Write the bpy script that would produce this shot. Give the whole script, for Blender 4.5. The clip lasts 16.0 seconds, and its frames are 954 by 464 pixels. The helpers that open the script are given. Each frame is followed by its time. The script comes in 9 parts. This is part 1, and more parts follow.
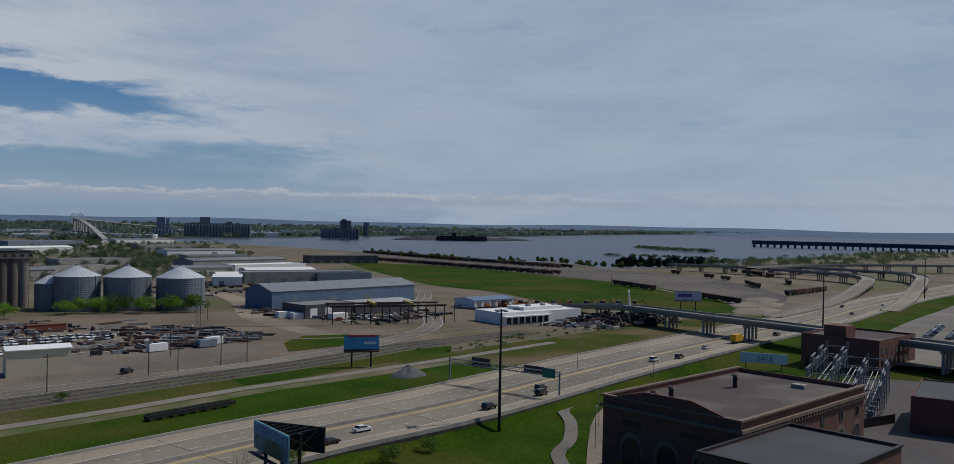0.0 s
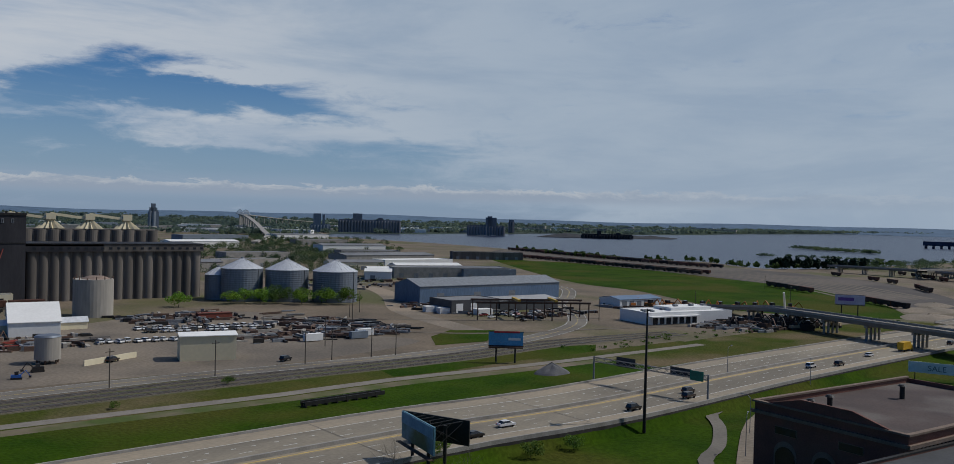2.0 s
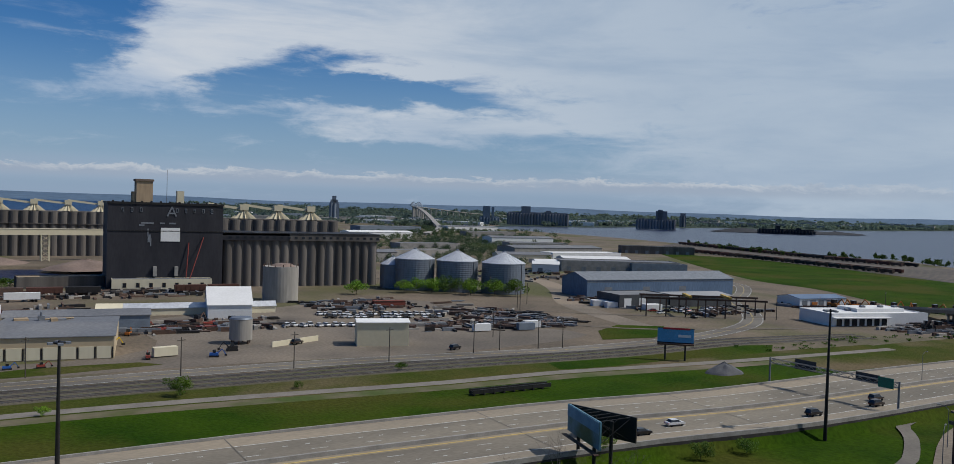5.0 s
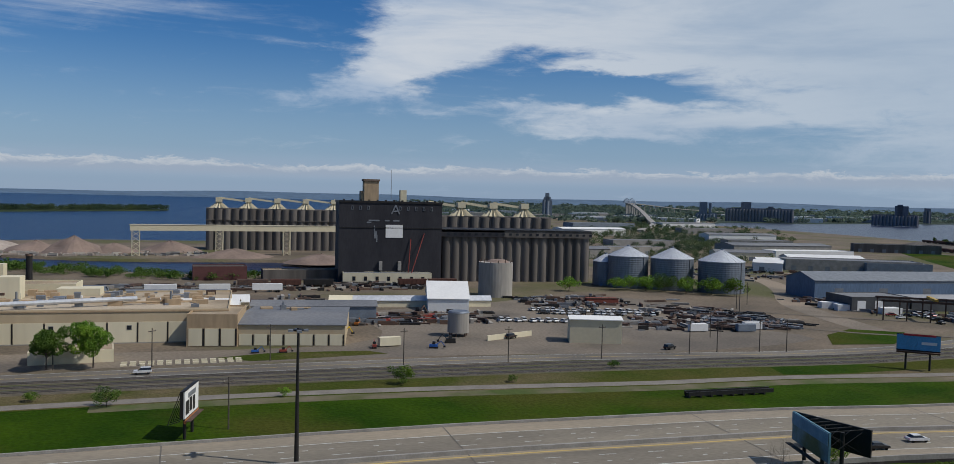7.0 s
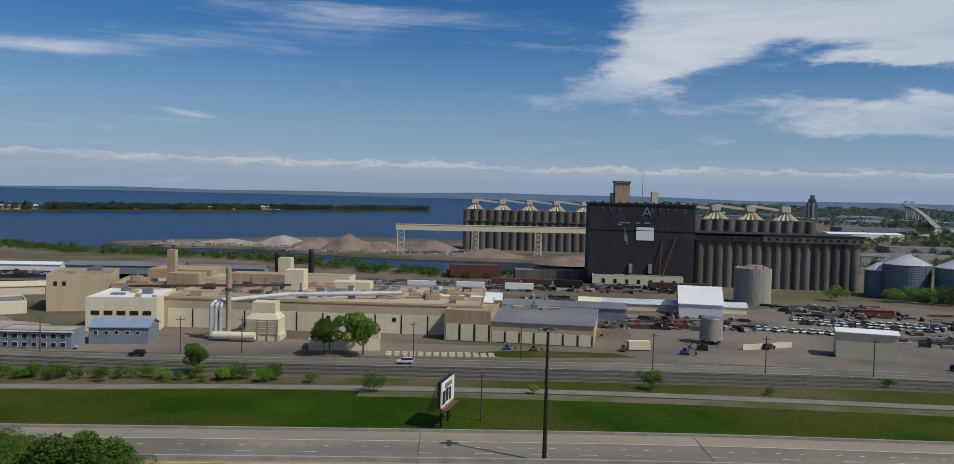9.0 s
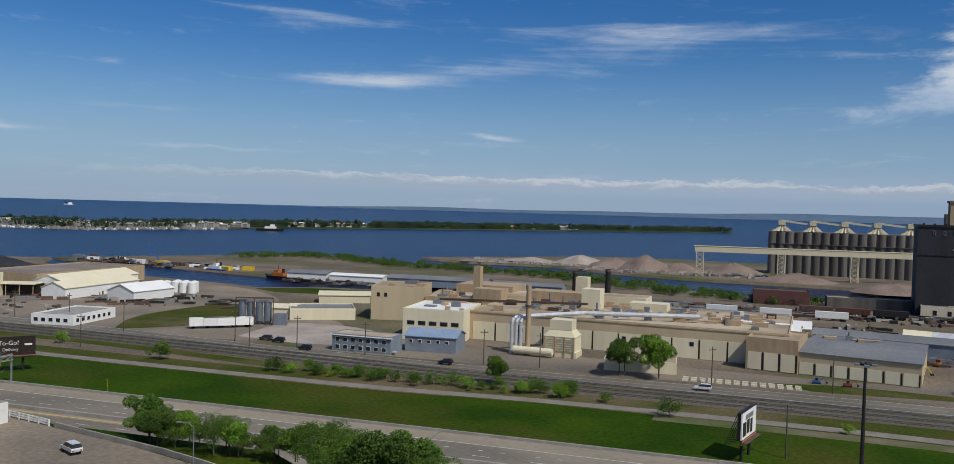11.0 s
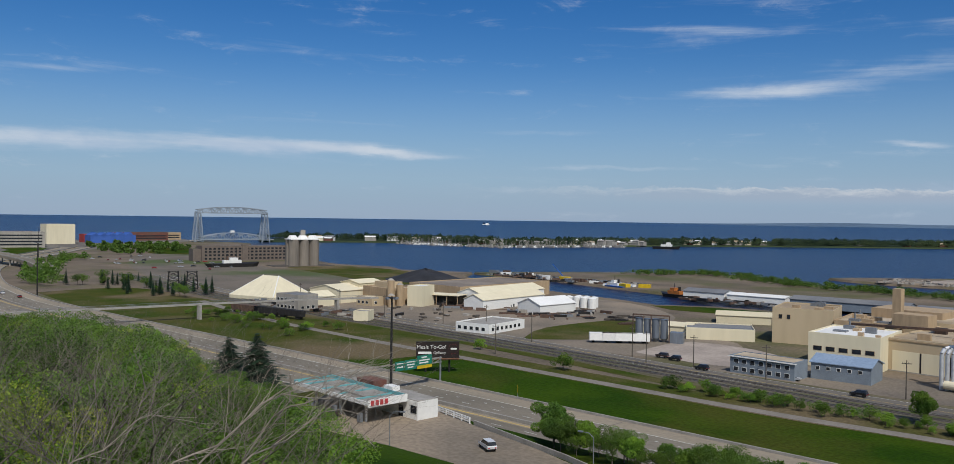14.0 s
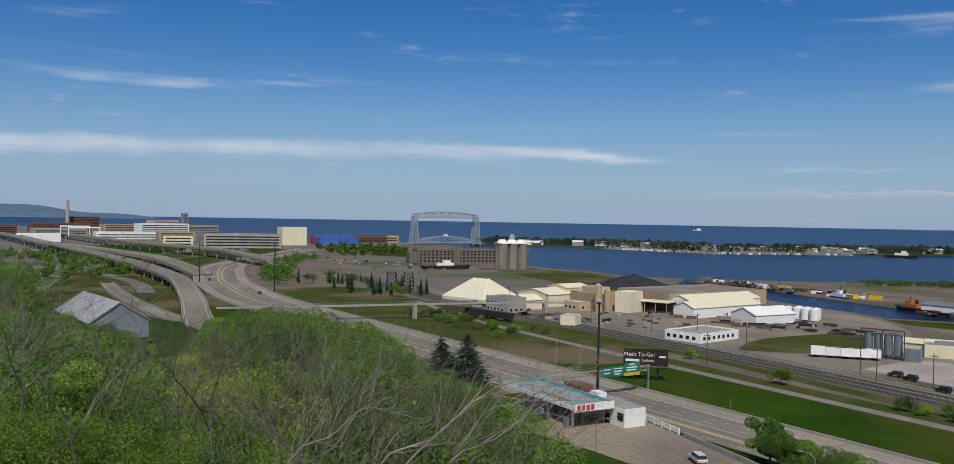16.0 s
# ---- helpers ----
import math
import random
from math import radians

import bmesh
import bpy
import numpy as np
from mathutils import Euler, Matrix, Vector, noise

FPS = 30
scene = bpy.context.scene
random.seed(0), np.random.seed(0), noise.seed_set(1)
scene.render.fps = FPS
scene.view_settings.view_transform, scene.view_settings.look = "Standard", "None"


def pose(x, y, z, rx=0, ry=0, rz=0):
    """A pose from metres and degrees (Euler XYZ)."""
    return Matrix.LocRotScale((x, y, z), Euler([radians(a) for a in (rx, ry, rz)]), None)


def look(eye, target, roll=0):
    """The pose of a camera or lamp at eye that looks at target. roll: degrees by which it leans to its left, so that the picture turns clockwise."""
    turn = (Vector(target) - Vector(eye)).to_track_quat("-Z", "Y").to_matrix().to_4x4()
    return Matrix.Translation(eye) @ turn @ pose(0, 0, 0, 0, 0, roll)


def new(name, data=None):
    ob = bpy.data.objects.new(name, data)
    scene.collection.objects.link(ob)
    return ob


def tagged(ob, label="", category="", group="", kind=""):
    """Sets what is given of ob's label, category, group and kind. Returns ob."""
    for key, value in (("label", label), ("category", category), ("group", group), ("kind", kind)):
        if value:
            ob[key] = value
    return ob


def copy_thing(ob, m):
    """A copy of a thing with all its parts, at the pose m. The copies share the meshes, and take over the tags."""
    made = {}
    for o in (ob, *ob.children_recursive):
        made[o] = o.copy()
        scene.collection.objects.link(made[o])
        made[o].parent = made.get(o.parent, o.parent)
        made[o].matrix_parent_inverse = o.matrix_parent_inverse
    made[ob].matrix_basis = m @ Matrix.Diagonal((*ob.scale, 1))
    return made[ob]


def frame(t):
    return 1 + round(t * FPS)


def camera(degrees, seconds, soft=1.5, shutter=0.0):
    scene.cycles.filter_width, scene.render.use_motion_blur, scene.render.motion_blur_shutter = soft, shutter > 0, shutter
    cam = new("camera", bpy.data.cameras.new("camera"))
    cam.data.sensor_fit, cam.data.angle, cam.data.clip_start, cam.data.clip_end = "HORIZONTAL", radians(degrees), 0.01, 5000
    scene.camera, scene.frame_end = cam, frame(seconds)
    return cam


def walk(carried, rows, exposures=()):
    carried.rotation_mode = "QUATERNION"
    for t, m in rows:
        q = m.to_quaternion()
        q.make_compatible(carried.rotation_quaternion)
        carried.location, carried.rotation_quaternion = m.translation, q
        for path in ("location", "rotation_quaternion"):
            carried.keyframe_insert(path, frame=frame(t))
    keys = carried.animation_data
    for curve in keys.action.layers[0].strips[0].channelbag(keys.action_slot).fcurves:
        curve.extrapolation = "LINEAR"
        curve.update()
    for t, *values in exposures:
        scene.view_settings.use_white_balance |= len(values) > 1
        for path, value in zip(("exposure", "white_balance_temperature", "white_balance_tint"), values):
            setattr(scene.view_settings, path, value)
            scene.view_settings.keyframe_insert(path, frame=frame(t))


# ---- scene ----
from mathutils.geometry import tessellate_polygon

# ---- camera: a turn on the spot, high on the hillside ----
EYE = Vector((0.0, 0.0, 47.0))
cam = camera(59.24, 16.0, soft=0.5)
TURN = [  # seconds, heading from +y towards +x, tilt, lean
    (0, 55.40, -0.42, 1.11), (0.5, 51.54, -0.45, 1.12), (1, 49.13, -0.46, 1.17), (1.5, 47.33, -0.58, 1.33),
    (2, 45.54, -0.82, 1.48), (2.5, 43.33, -0.88, 1.58), (3, 40.69, -0.99, 1.56), (3.2, 39.98, -1.05, 1.56),
    (5.3, 32.14, -1.87, 1.70), (5.5, 30.48, -2.04, 1.58), (6, 25.85, -2.11, 1.54), (6.5, 23.00, -2.18, 1.52),
    (7, 19.69, -2.25, 1.38), (7.5, 15.26, -2.27, 1.31), (8, 10.84, -2.26, 1.33), (8.5, 6.98, -2.37, 1.49),
    (9, 2.72, -2.54, 1.48), (9.5, -2.31, -2.51, 1.53), (10, -7.52, -2.37, 1.61), (10.2, -9.52, -2.22, 1.65),
    (12.3, -28.88, -1.42, 0.97), (12.5, -30.38, -1.48, 0.86), (13, -33.94, -1.38, 0.83), (13.5, -38.37, -1.24, 0.79),
    (14, -43.98, -1.01, 0.78), (14.5, -48.47, -0.93, 0.77), (15, -52.44, -0.92, 0.83), (15.5, -55.40, -0.88, 0.86),
    (16, -58.10, -0.90, 0.98)]


def heading(az, el):
    a, e = radians(az), radians(el)
    return Vector((math.sin(a) * math.cos(e), math.cos(a) * math.cos(e), math.sin(e)))


walk(cam, [(t, look(EYE, EYE + 100 * heading(az, el), roll)) for t, az, el, roll in TURN],
     exposures=[(0, -0.52), (3, -0.44), (5.5, -0.25), (9, -0.3), (12.5, -0.16), (16, -0.17)])

# ---- world and sun ----
SUN_AZ, SUN_EL = 122.0, 50.0
world = bpy.data.worlds.new("sky")
scene.world = world
world.use_nodes = True
wn, wl = world.node_tree.nodes, world.node_tree.links
wn.clear()


def wmath(op, a, b=None, c=None):
    n = wn.new("ShaderNodeMath")
    n.operation = op
    for i, v in enumerate((a, b, c)):
        if v is None:
            continue
        if isinstance(v, (int, float)):
            n.inputs[i].default_value = v
        else:
            wl.new(v, n.inputs[i])
    return n.outputs[0]


def wramp(v, lo, hi):
    n = wn.new("ShaderNodeMapRange")
    n.interpolation_type = "SMOOTHSTEP"
    wl.new(v, n.inputs["Value"])
    n.inputs["From Min"].default_value, n.inputs["From Max"].default_value = lo, hi
    return n.outputs[0]


def wnoise(x, y, z, scale, detail=6.0, rough=0.55, warp=0.0):
    co = wn.new("ShaderNodeCombineXYZ")
    for i, v in enumerate((x, y, z)):
        if isinstance(v, (int, float)):
            co.inputs[i].default_value = v
        else:
            wl.new(v, co.inputs[i])
    n = wn.new("ShaderNodeTexNoise")
    n.inputs["Scale"].default_value, n.inputs["Detail"].default_value = scale, detail
    n.inputs["Roughness"].default_value, n.inputs["Distortion"].default_value = rough, warp
    wl.new(co.outputs[0], n.inputs["Vector"])
    return n.outputs["Fac"]


sky = wn.new("ShaderNodeTexSky")
sky.sky_type, sky.sun_disc = "NISHITA", False
sky.sun_elevation, sky.sun_rotation = radians(SUN_EL), radians(SUN_AZ)
sky.air_density, sky.dust_density, sky.ozone_density = 1.0, 0.0, 5.0
coord = wn.new("ShaderNodeTexCoord")
sep = wn.new("ShaderNodeSeparateXYZ")
wl.new(coord.outputs["Generated"], sep.inputs[0])
dx, dy, dz = sep.outputs
azim = wmath("MULTIPLY", wmath("ARCTAN2", dx, dy), 57.2958)      # degrees, + to the right
elev = wmath("MULTIPLY", wmath("ARCSINE", dz), 57.2958)
# clouds: long lobes in azimuth and elevation with torn edges, and a grey sheet on the side of the sun
warp_a = wmath("MULTIPLY", wmath("SUBTRACT", wnoise(wmath("MULTIPLY", azim, 0.10), wmath("MULTIPLY", elev, 0.34), 1.3, 1.0, 7, 0.6), 0.5), 12.0)
warp_e = wmath("MULTIPLY", wmath("SUBTRACT", wnoise(wmath("MULTIPLY", azim, 0.12), wmath("MULTIPLY", elev, 0.40), 7.7, 1.0, 7, 0.6), 0.5), 4.0)
azw, elw = wmath("ADD", azim, warp_a), wmath("ADD", elev, warp_e)
stl = wmath("ADD", elev, wmath("MULTIPLY", warp_e, 0.34))
fine = wnoise(wmath("MULTIPLY", azim, 0.22), wmath("MULTIPLY", elev, 0.75), 3.3, 1.0, 9, 0.66, 0.5)
silk = wnoise(wmath("MULTIPLY", azim, 0.06), wmath("MULTIPLY", wmath("ADD", elev, wmath("MULTIPLY", azim, 0.02)), 0.9), 5.1, 1.0, 8, 0.6, 0.4)


def lobes(a, e, rows):
    """Sum of soft lobes: middle in azimuth and elevation, half widths, weight, slope."""
    total = None
    for a0, e0, ra, re, weight, slope in rows:
        da = wmath("SUBTRACT", a, a0)
        u = wmath("DIVIDE", da, ra)
        v = wmath("DIVIDE", wmath("SUBTRACT", wmath("SUBTRACT", e, e0), wmath("MULTIPLY", da, slope)), re)
        q = wmath("EXPONENT", wmath("MULTIPLY", wmath("ADD", wmath("MULTIPLY", u, u), wmath("MULTIPLY", v, v)), -1.0))
        q = wmath("MULTIPLY", q, weight)
        total = q if total is None else wmath("ADD", total, q)
    return total


bank = lobes(azw, elw, [(11.5, 7.9, 4.0, 1.5, 1.0, 0.25), (15.5, 10.0, 4.5, 1.7, 1.1, 0.2), (20, 12.6, 6, 2.2, 1.2, 0.1), (30, 11.6, 10, 2.2, 1.3, 0.0),
                        (20.5, 7.3, 1.3, 0.5, 0.8, 0.0), (29.5, 8.9, 4, 0.5, 0.55, 0.0), (25, 6.1, 10, 0.6, 0.75, 0.0), (27, 4.9, 5.5, 0.6, 1.0, -0.02), (34, 5.6, 7, 0.9, 0.5, 0.0), (28, 8.7, 4, 0.5, 0.5, 0.0), (15, 5.4, 3.5, 0.4, 0.5, -0.05),
                        (18, 4.0, 2.6, 0.3, 0.45, 0.0), (37, 6.6, 6, 1.0, 0.45, 0.0), (22.5, 7.7, 5, 0.7, -0.9, 0.06), (31, 7.4, 4.5, 0.6, -0.8, -0.10)])
reach = wmath("ADD", azim, wmath("MULTIPLY", wmath("SUBTRACT", wmath("MINIMUM", elev, 12.0), 6.0), 2.0))
sheet = wmath("MULTIPLY", wramp(wmath("ADD", reach, warp_a), 28.0, 52.0), 1.25)
bank = wmath("ADD", wmath("ADD", bank, sheet), wmath("ADD", wmath("MULTIPLY", wmath("SUBTRACT", fine, 0.5), 1.9), wmath("MULTIPLY", wmath("SUBTRACT", silk, 0.5), 0.9)))
thick = wramp(bank, 0.12, 1.12)
wisps = lobes(azim, stl, [(-57, 4.55, 9.0, 0.55, 0.75, -0.02), (-72, 4.45, 15, 0.75, 0.55, 0.02), (-88, 4.1, 10, 0.8, 0.5, 0.0), (-50, 4.3, 4.5, 0.20, 0.7, -0.03), (-36, 3.25, 9, 0.22, 0.55, -0.01), (-44, 2.75, 5, 0.16, 0.4, 0.0),
                          (-16.6, 4.9, 2.2, 0.25, 0.9, -0.06), (-26, 8.3, 5.5, 0.45, 0.65, 0.02), (-14, 9.6, 11, 1.1, 0.42, 0.09), (-3, 11.6, 12, 1.4, 0.4, 0.0), (-77.5, 8.2, 3.0, 0.35, 0.6, 0.05), (-70, 8.8, 4.5, 0.35, 0.45, 0.08),
                          (-84, 8.6, 5, 0.5, 0.45, 0.0), (-24, 8.0, 4, 0.7, 0.3, 0.0), (-84, 12.2, 6, 0.5, 0.4, 0.1), (-31, 12, 9, 1.0, 0.3, 0.1)])
wisps = wmath("MULTIPLY", wramp(wmath("ADD", wisps, wmath("ADD", wmath("MULTIPLY", wmath("SUBTRACT", silk, 0.5), 1.7), wmath("MULTIPLY", wmath("SUBTRACT", fine, 0.5), 0.7))), 0.12, 1.15), 0.85)
# a row of small flat-bottomed cumulus low over the horizon
tops = wmath("ADD", 1.2, wmath("MULTIPLY", wnoise(wmath("MULTIPLY", azim, 0.30), wmath("MULTIPLY", elev, 0.9), 1.7, 1.0, 9, 0.74, 0.4), 1.9))
present = wramp(wnoise(wmath("MULTIPLY", azim, 0.11), 2.0, 4.4, 1.0, 6, 0.7), 0.26, 0.50)
present = wmath("MULTIPLY", present, wmath("MULTIPLY", wramp(azim, -50.0, -18.0), wmath("SUBTRACT", 1.0, wmath("MULTIPLY", wramp(azim, 45.0, 75.0), 0.75))))
under = wmath("SUBTRACT", tops, elev)
low = wmath("MULTIPLY", wmath("MULTIPLY", wramp(under, -0.02, 0.2), wramp(elev, 1.0, 1.6)), wmath("MULTIPLY", present, 0.8))
crown = wmath("MULTIPLY", wramp(under, 0.55, 0.05), wramp(fine, 0.30, 0.55))
veil = wmath("MULTIPLY", wmath("MULTIPLY", wramp(elev, 0.7, 1.3), wmath("SUBTRACT", 1.0, wramp(elev, 2.0, 3.0))), wmath("MULTIPLY", wramp(azim, -45.0, -8.0), 0.42))
cover = wmath("MAXIMUM", wmath("MULTIPLY", thick, 0.94), wisps)
haze = wmath("MULTIPLY", wmath("SUBTRACT", 1.0, wramp(elev, -1.0, 11.0)), 0.85)
shade = wnoise(wmath("MULTIPLY", azim, 0.05), wmath("MULTIPLY", elev, 0.22), 6.0, 1.0, 6, 0.6, 0.4)


def wmix(f, a, b):
    n = wn.new("ShaderNodeMix")
    n.data_type = "RGBA"
    for s, v in ((n.inputs["Factor"], f), (n.inputs["A"], a), (n.inputs["B"], b)):
        if isinstance(v, tuple):
            s.default_value = (*v, 1)
        else:
            wl.new(v, s)
    return n.outputs["Result"]


clear = wn.new("ShaderNodeHueSaturation")
clear.inputs["Hue"].default_value, clear.inputs["Saturation"].default_value, clear.inputs["Value"].default_value = 0.511, 1.36, 0.98
wl.new(sky.outputs[0], clear.inputs["Color"])
air = wmix(haze, clear.outputs[0], (2.95, 4.5, 7.1))
lit = wmix(wramp(azim, 14.0, 52.0), (8.5, 9.1, 9.9), (5.85, 7.05, 8.5))
dim = wmix(wramp(azim, 10.0, 44.0), (5.5, 6.8, 8.7), (4.8, 6.1, 7.8))
cloud = wmix(wramp(shade, 0.36, 0.64), dim, lit)
air = wmix(veil, air, (4.6, 5.7, 7.4))
air = wmix(cover, air, cloud)
air = wmix(low, air, wmix(crown, (4.6, 5.5, 6.9), (8.0, 8.4, 8.9)))
back = wn.new("ShaderNodeBackground")
back.inputs["Strength"].default_value = 0.085
wl.new(air, back.inputs["Color"])
wl.new(back.outputs[0], wn.new("ShaderNodeOutputWorld").inputs["Surface"])

sun = new("sun", bpy.data.lights.new("sun", "SUN"))
sun.data.energy, sun.data.angle, sun.data.color = 3.7, radians(0.6), (1.0, 0.965, 0.92)
sun.matrix_world = look(2000 * heading(SUN_AZ, SUN_EL), (0, 0, 0))

# ---- materials ----
MATS = {}


def mat(name, c1, c2=None, scale=0.5, rough=0.85, metal=0.0, bump=0.0, fine=8.0, spread=0.0, c3=None, stretch=(1, 1, 1), spec=0.3, thin=0.0, gritty=0.11):
    """Two colours mixed by broad noise, a third by patches; fine grain on top; spread: change from object to object."""
    if name in MATS:
        return MATS[name]
    c2 = c2 or tuple(v * 0.8 for v in c1)
    m = bpy.data.materials.new(name)
    m.use_nodes = True
    n, l = m.node_tree.nodes, m.node_tree.links
    b = n["Principled BSDF"]
    b.inputs["Roughness"].default_value, b.inputs["Metallic"].default_value = rough, metal
    b.inputs["Specular IOR Level"].default_value = spec
    geo = n.new("ShaderNodeNewGeometry")
    mp = n.new("ShaderNodeMapping")
    mp.inputs["Scale"].default_value = stretch
    l.new(geo.outputs["Position"], mp.inputs["Vector"])

    def tex(s, d):
        t = n.new("ShaderNodeTexNoise")
        t.inputs["Scale"].default_value, t.inputs["Detail"].default_value = s, d
        l.new(mp.outputs[0], t.inputs["Vector"])
        r = n.new("ShaderNodeMapRange")
        r.inputs["From Min"].default_value, r.inputs["From Max"].default_value = 0.35, 0.65
        l.new(t.outputs["Fac"], r.inputs["Value"])
        return r.outputs[0]

    def mix(f, a, bb, kind="MIX"):
        x = n.new("ShaderNodeMix")
        x.data_type, x.blend_type = "RGBA", kind
        for s, v in ((x.inputs["Factor"], f), (x.inputs["A"], a), (x.inputs["B"], bb)):
            if isinstance(v, float):
                s.default_value = v
            elif isinstance(v, tuple):
                s.default_value = (*v, 1)
            else:
                l.new(v, s)
        return x.outputs["Result"]

    col = mix(tex(scale, 5.0), tuple(c1), tuple(c2))
    if c3:
        t = tex(scale * 0.37, 6.0)
        r = n.new("ShaderNodeMapRange")
        r.inputs["From Min"].default_value, r.inputs["From Max"].default_value = 0.45, 0.9
        l.new(t, r.inputs["Value"])
        col = mix(r.outputs[0], col, tuple(c3))
    grain = tex(scale * fine, 4.0)
    dark = n.new("ShaderNodeMapRange")
    dark.inputs["To Min"].default_value, dark.inputs["To Max"].default_value = 1 - gritty, 1 + 0.9 * gritty
    l.new(grain, dark.inputs["Value"])
    g = n.new("ShaderNodeCombineColor")
    for i in range(3):
        l.new(dark.outputs[0], g.inputs[i])
    col = mix(1.0, col, g.outputs[0], "MULTIPLY")
    if spread:
        info = n.new("ShaderNodeObjectInfo")
        hs = n.new("ShaderNodeHueSaturation")
        r = n.new("ShaderNodeMapRange")
        r.inputs["To Min"].default_value, r.inputs["To Max"].default_value = 1 - spread, 1 + spread
        l.new(info.outputs["Random"], r.inputs["Value"])
        l.new(r.outputs[0], hs.inputs["Value"])
        l.new(col, hs.inputs["Color"])
        col = hs.outputs[0]
    l.new(col, b.inputs["Base Color"])
    if bump:
        bp = n.new("ShaderNodeBump")
        bp.inputs["Strength"].default_value, bp.inputs["Distance"].default_value = 0.6, bump
        l.new(grain, bp.inputs["Height"])
        l.new(bp.outputs[0], b.inputs["Normal"])
    if thin:  # light that shines through leaves
        tr, mx = n.new("ShaderNodeBsdfTranslucent"), n.new("ShaderNodeMixShader")
        mx.inputs[0].default_value = thin
        l.new(col, tr.inputs["Color"])
        l.new(b.outputs[0], mx.inputs[1])
        l.new(tr.outputs[0], mx.inputs[2])
        l.new(mx.outputs[0], n["Material Output"].inputs["Surface"])
    MATS[name] = m
    return m


GRASS = mat("mown_grass", (0.017, 0.043, 0.002), (0.034, 0.066, 0.003), 0.045, 0.95, fine=22, bump=0.12, c3=(0.055, 0.060, 0.010), gritty=0.2, spec=0.04)
MEADOW = mat("rough_grass", (0.037, 0.058, 0.007), (0.072, 0.070, 0.018), 0.05, 0.95, fine=22, bump=0.12, c3=(0.135, 0.105, 0.06), gritty=0.2, spec=0.04)
DIRT = mat("packed_gravel", (0.184, 0.142, 0.099), (0.113, 0.090, 0.064), 0.03, 0.95, fine=24, bump=0.05, c3=(0.089, 0.088, 0.032), gritty=0.2)
ASPHALT = mat("old_asphalt", (0.152, 0.135, 0.113), (0.116, 0.104, 0.088), 0.05, 0.9, fine=30, c3=(0.189, 0.170, 0.140))
LOT = mat("worn_yard_paving", (0.223, 0.182, 0.137), (0.152, 0.127, 0.097), 0.045, 0.92, fine=24, c3=(0.268, 0.212, 0.153), gritty=0.16)
CONCRETE = mat("road_concrete", (0.205, 0.177, 0.135), (0.155, 0.135, 0.105), 0.08, 0.88, fine=25, c3=(0.252, 0.217, 0.162), stretch=(0.35, 1, 1))
PAVED = mat("concrete_wall", (0.33, 0.31, 0.28), (0.25, 0.235, 0.21), 0.3, 0.9, fine=10)
BALLAST = mat("rail_ballast", (0.158, 0.132, 0.101), (0.110, 0.093, 0.072), 0.12, 0.95, fine=12, bump=0.05)
RUST = mat("rusty_steel", (0.14, 0.085, 0.06), (0.085, 0.06, 0.05), 0.8, 0.75, 0.3, fine=8, spread=0.35)
STEEL = mat("rail_steel", (0.30, 0.28, 0.27), (0.18, 0.16, 0.15), 0.5, 0.4, 0.8)
TIMBER = mat("old_timber", (0.10, 0.085, 0.07), (0.07, 0.06, 0.05), 1.0, 0.9)
PAINT_W = mat("white_line_paint", (0.62, 0.62, 0.58), (0.45, 0.45, 0.42), 0.5, 0.8)
PAINT_Y = mat("yellow_line_paint", (0.55, 0.40, 0.13), (0.43, 0.32, 0.13), 0.4, 0.8)
BEIGE = mat("beige_siding", (0.49, 0.39, 0.255), (0.45, 0.355, 0.23), 0.07, 0.8, fine=5, stretch=(1, 1, 0.15), gritty=0.035)
CREAM = mat("cream_panel", (0.68, 0.61, 0.44), (0.64, 0.57, 0.405), 0.09, 0.8, fine=5, stretch=(1, 1, 0.15), spread=0.06, gritty=0.035)
TAN = mat("tan_stucco", (0.40, 0.29, 0.18), (0.36, 0.265, 0.165), 0.12, 0.85, fine=7, stretch=(1, 1, 0.2))
TARROOF = mat("gravel_roof", (0.37, 0.285, 0.185), (0.27, 0.21, 0.14), 0.09, 0.95, fine=18, c3=(0.46, 0.38, 0.28))
GREYROOF = mat("grey_membrane_roof", (0.17, 0.175, 0.185), (0.135, 0.14, 0.15), 0.07, 0.8, fine=14, c3=(0.20, 0.20, 0.20))
WHITE = mat("white_painted_metal", (0.74, 0.73, 0.70), (0.69, 0.68, 0.65), 0.12, 0.6, fine=10, spread=0.05, gritty=0.035)
DARKCLAD = mat("black_cladding", (0.022, 0.022, 0.027), (0.034, 0.033, 0.038), 0.12, 0.7, fine=10, stretch=(1, 1, 0.25))
TUBE = mat("dark_weathered_concrete", (0.155, 0.138, 0.122), (0.095, 0.084, 0.075), 0.16, 0.9, fine=8, stretch=(1, 1, 0.07), spread=0.2)
TUBE2 = mat("pale_weathered_concrete", (0.36, 0.33, 0.29), (0.27, 0.25, 0.22), 0.12, 0.9, fine=8, stretch=(1, 1, 0.15), spread=0.08)
GALV = mat("galvanised_steel", (0.215, 0.24, 0.275), (0.165, 0.188, 0.22), 0.1, 0.5, 0.45, fine=10, stretch=(1, 1, 0.2), spread=0.06)
GALV_ROOF = mat("bright_galvanised_roof", (0.60, 0.61, 0.62), (0.50, 0.51, 0.53), 0.1, 0.45, 0.35, fine=8)
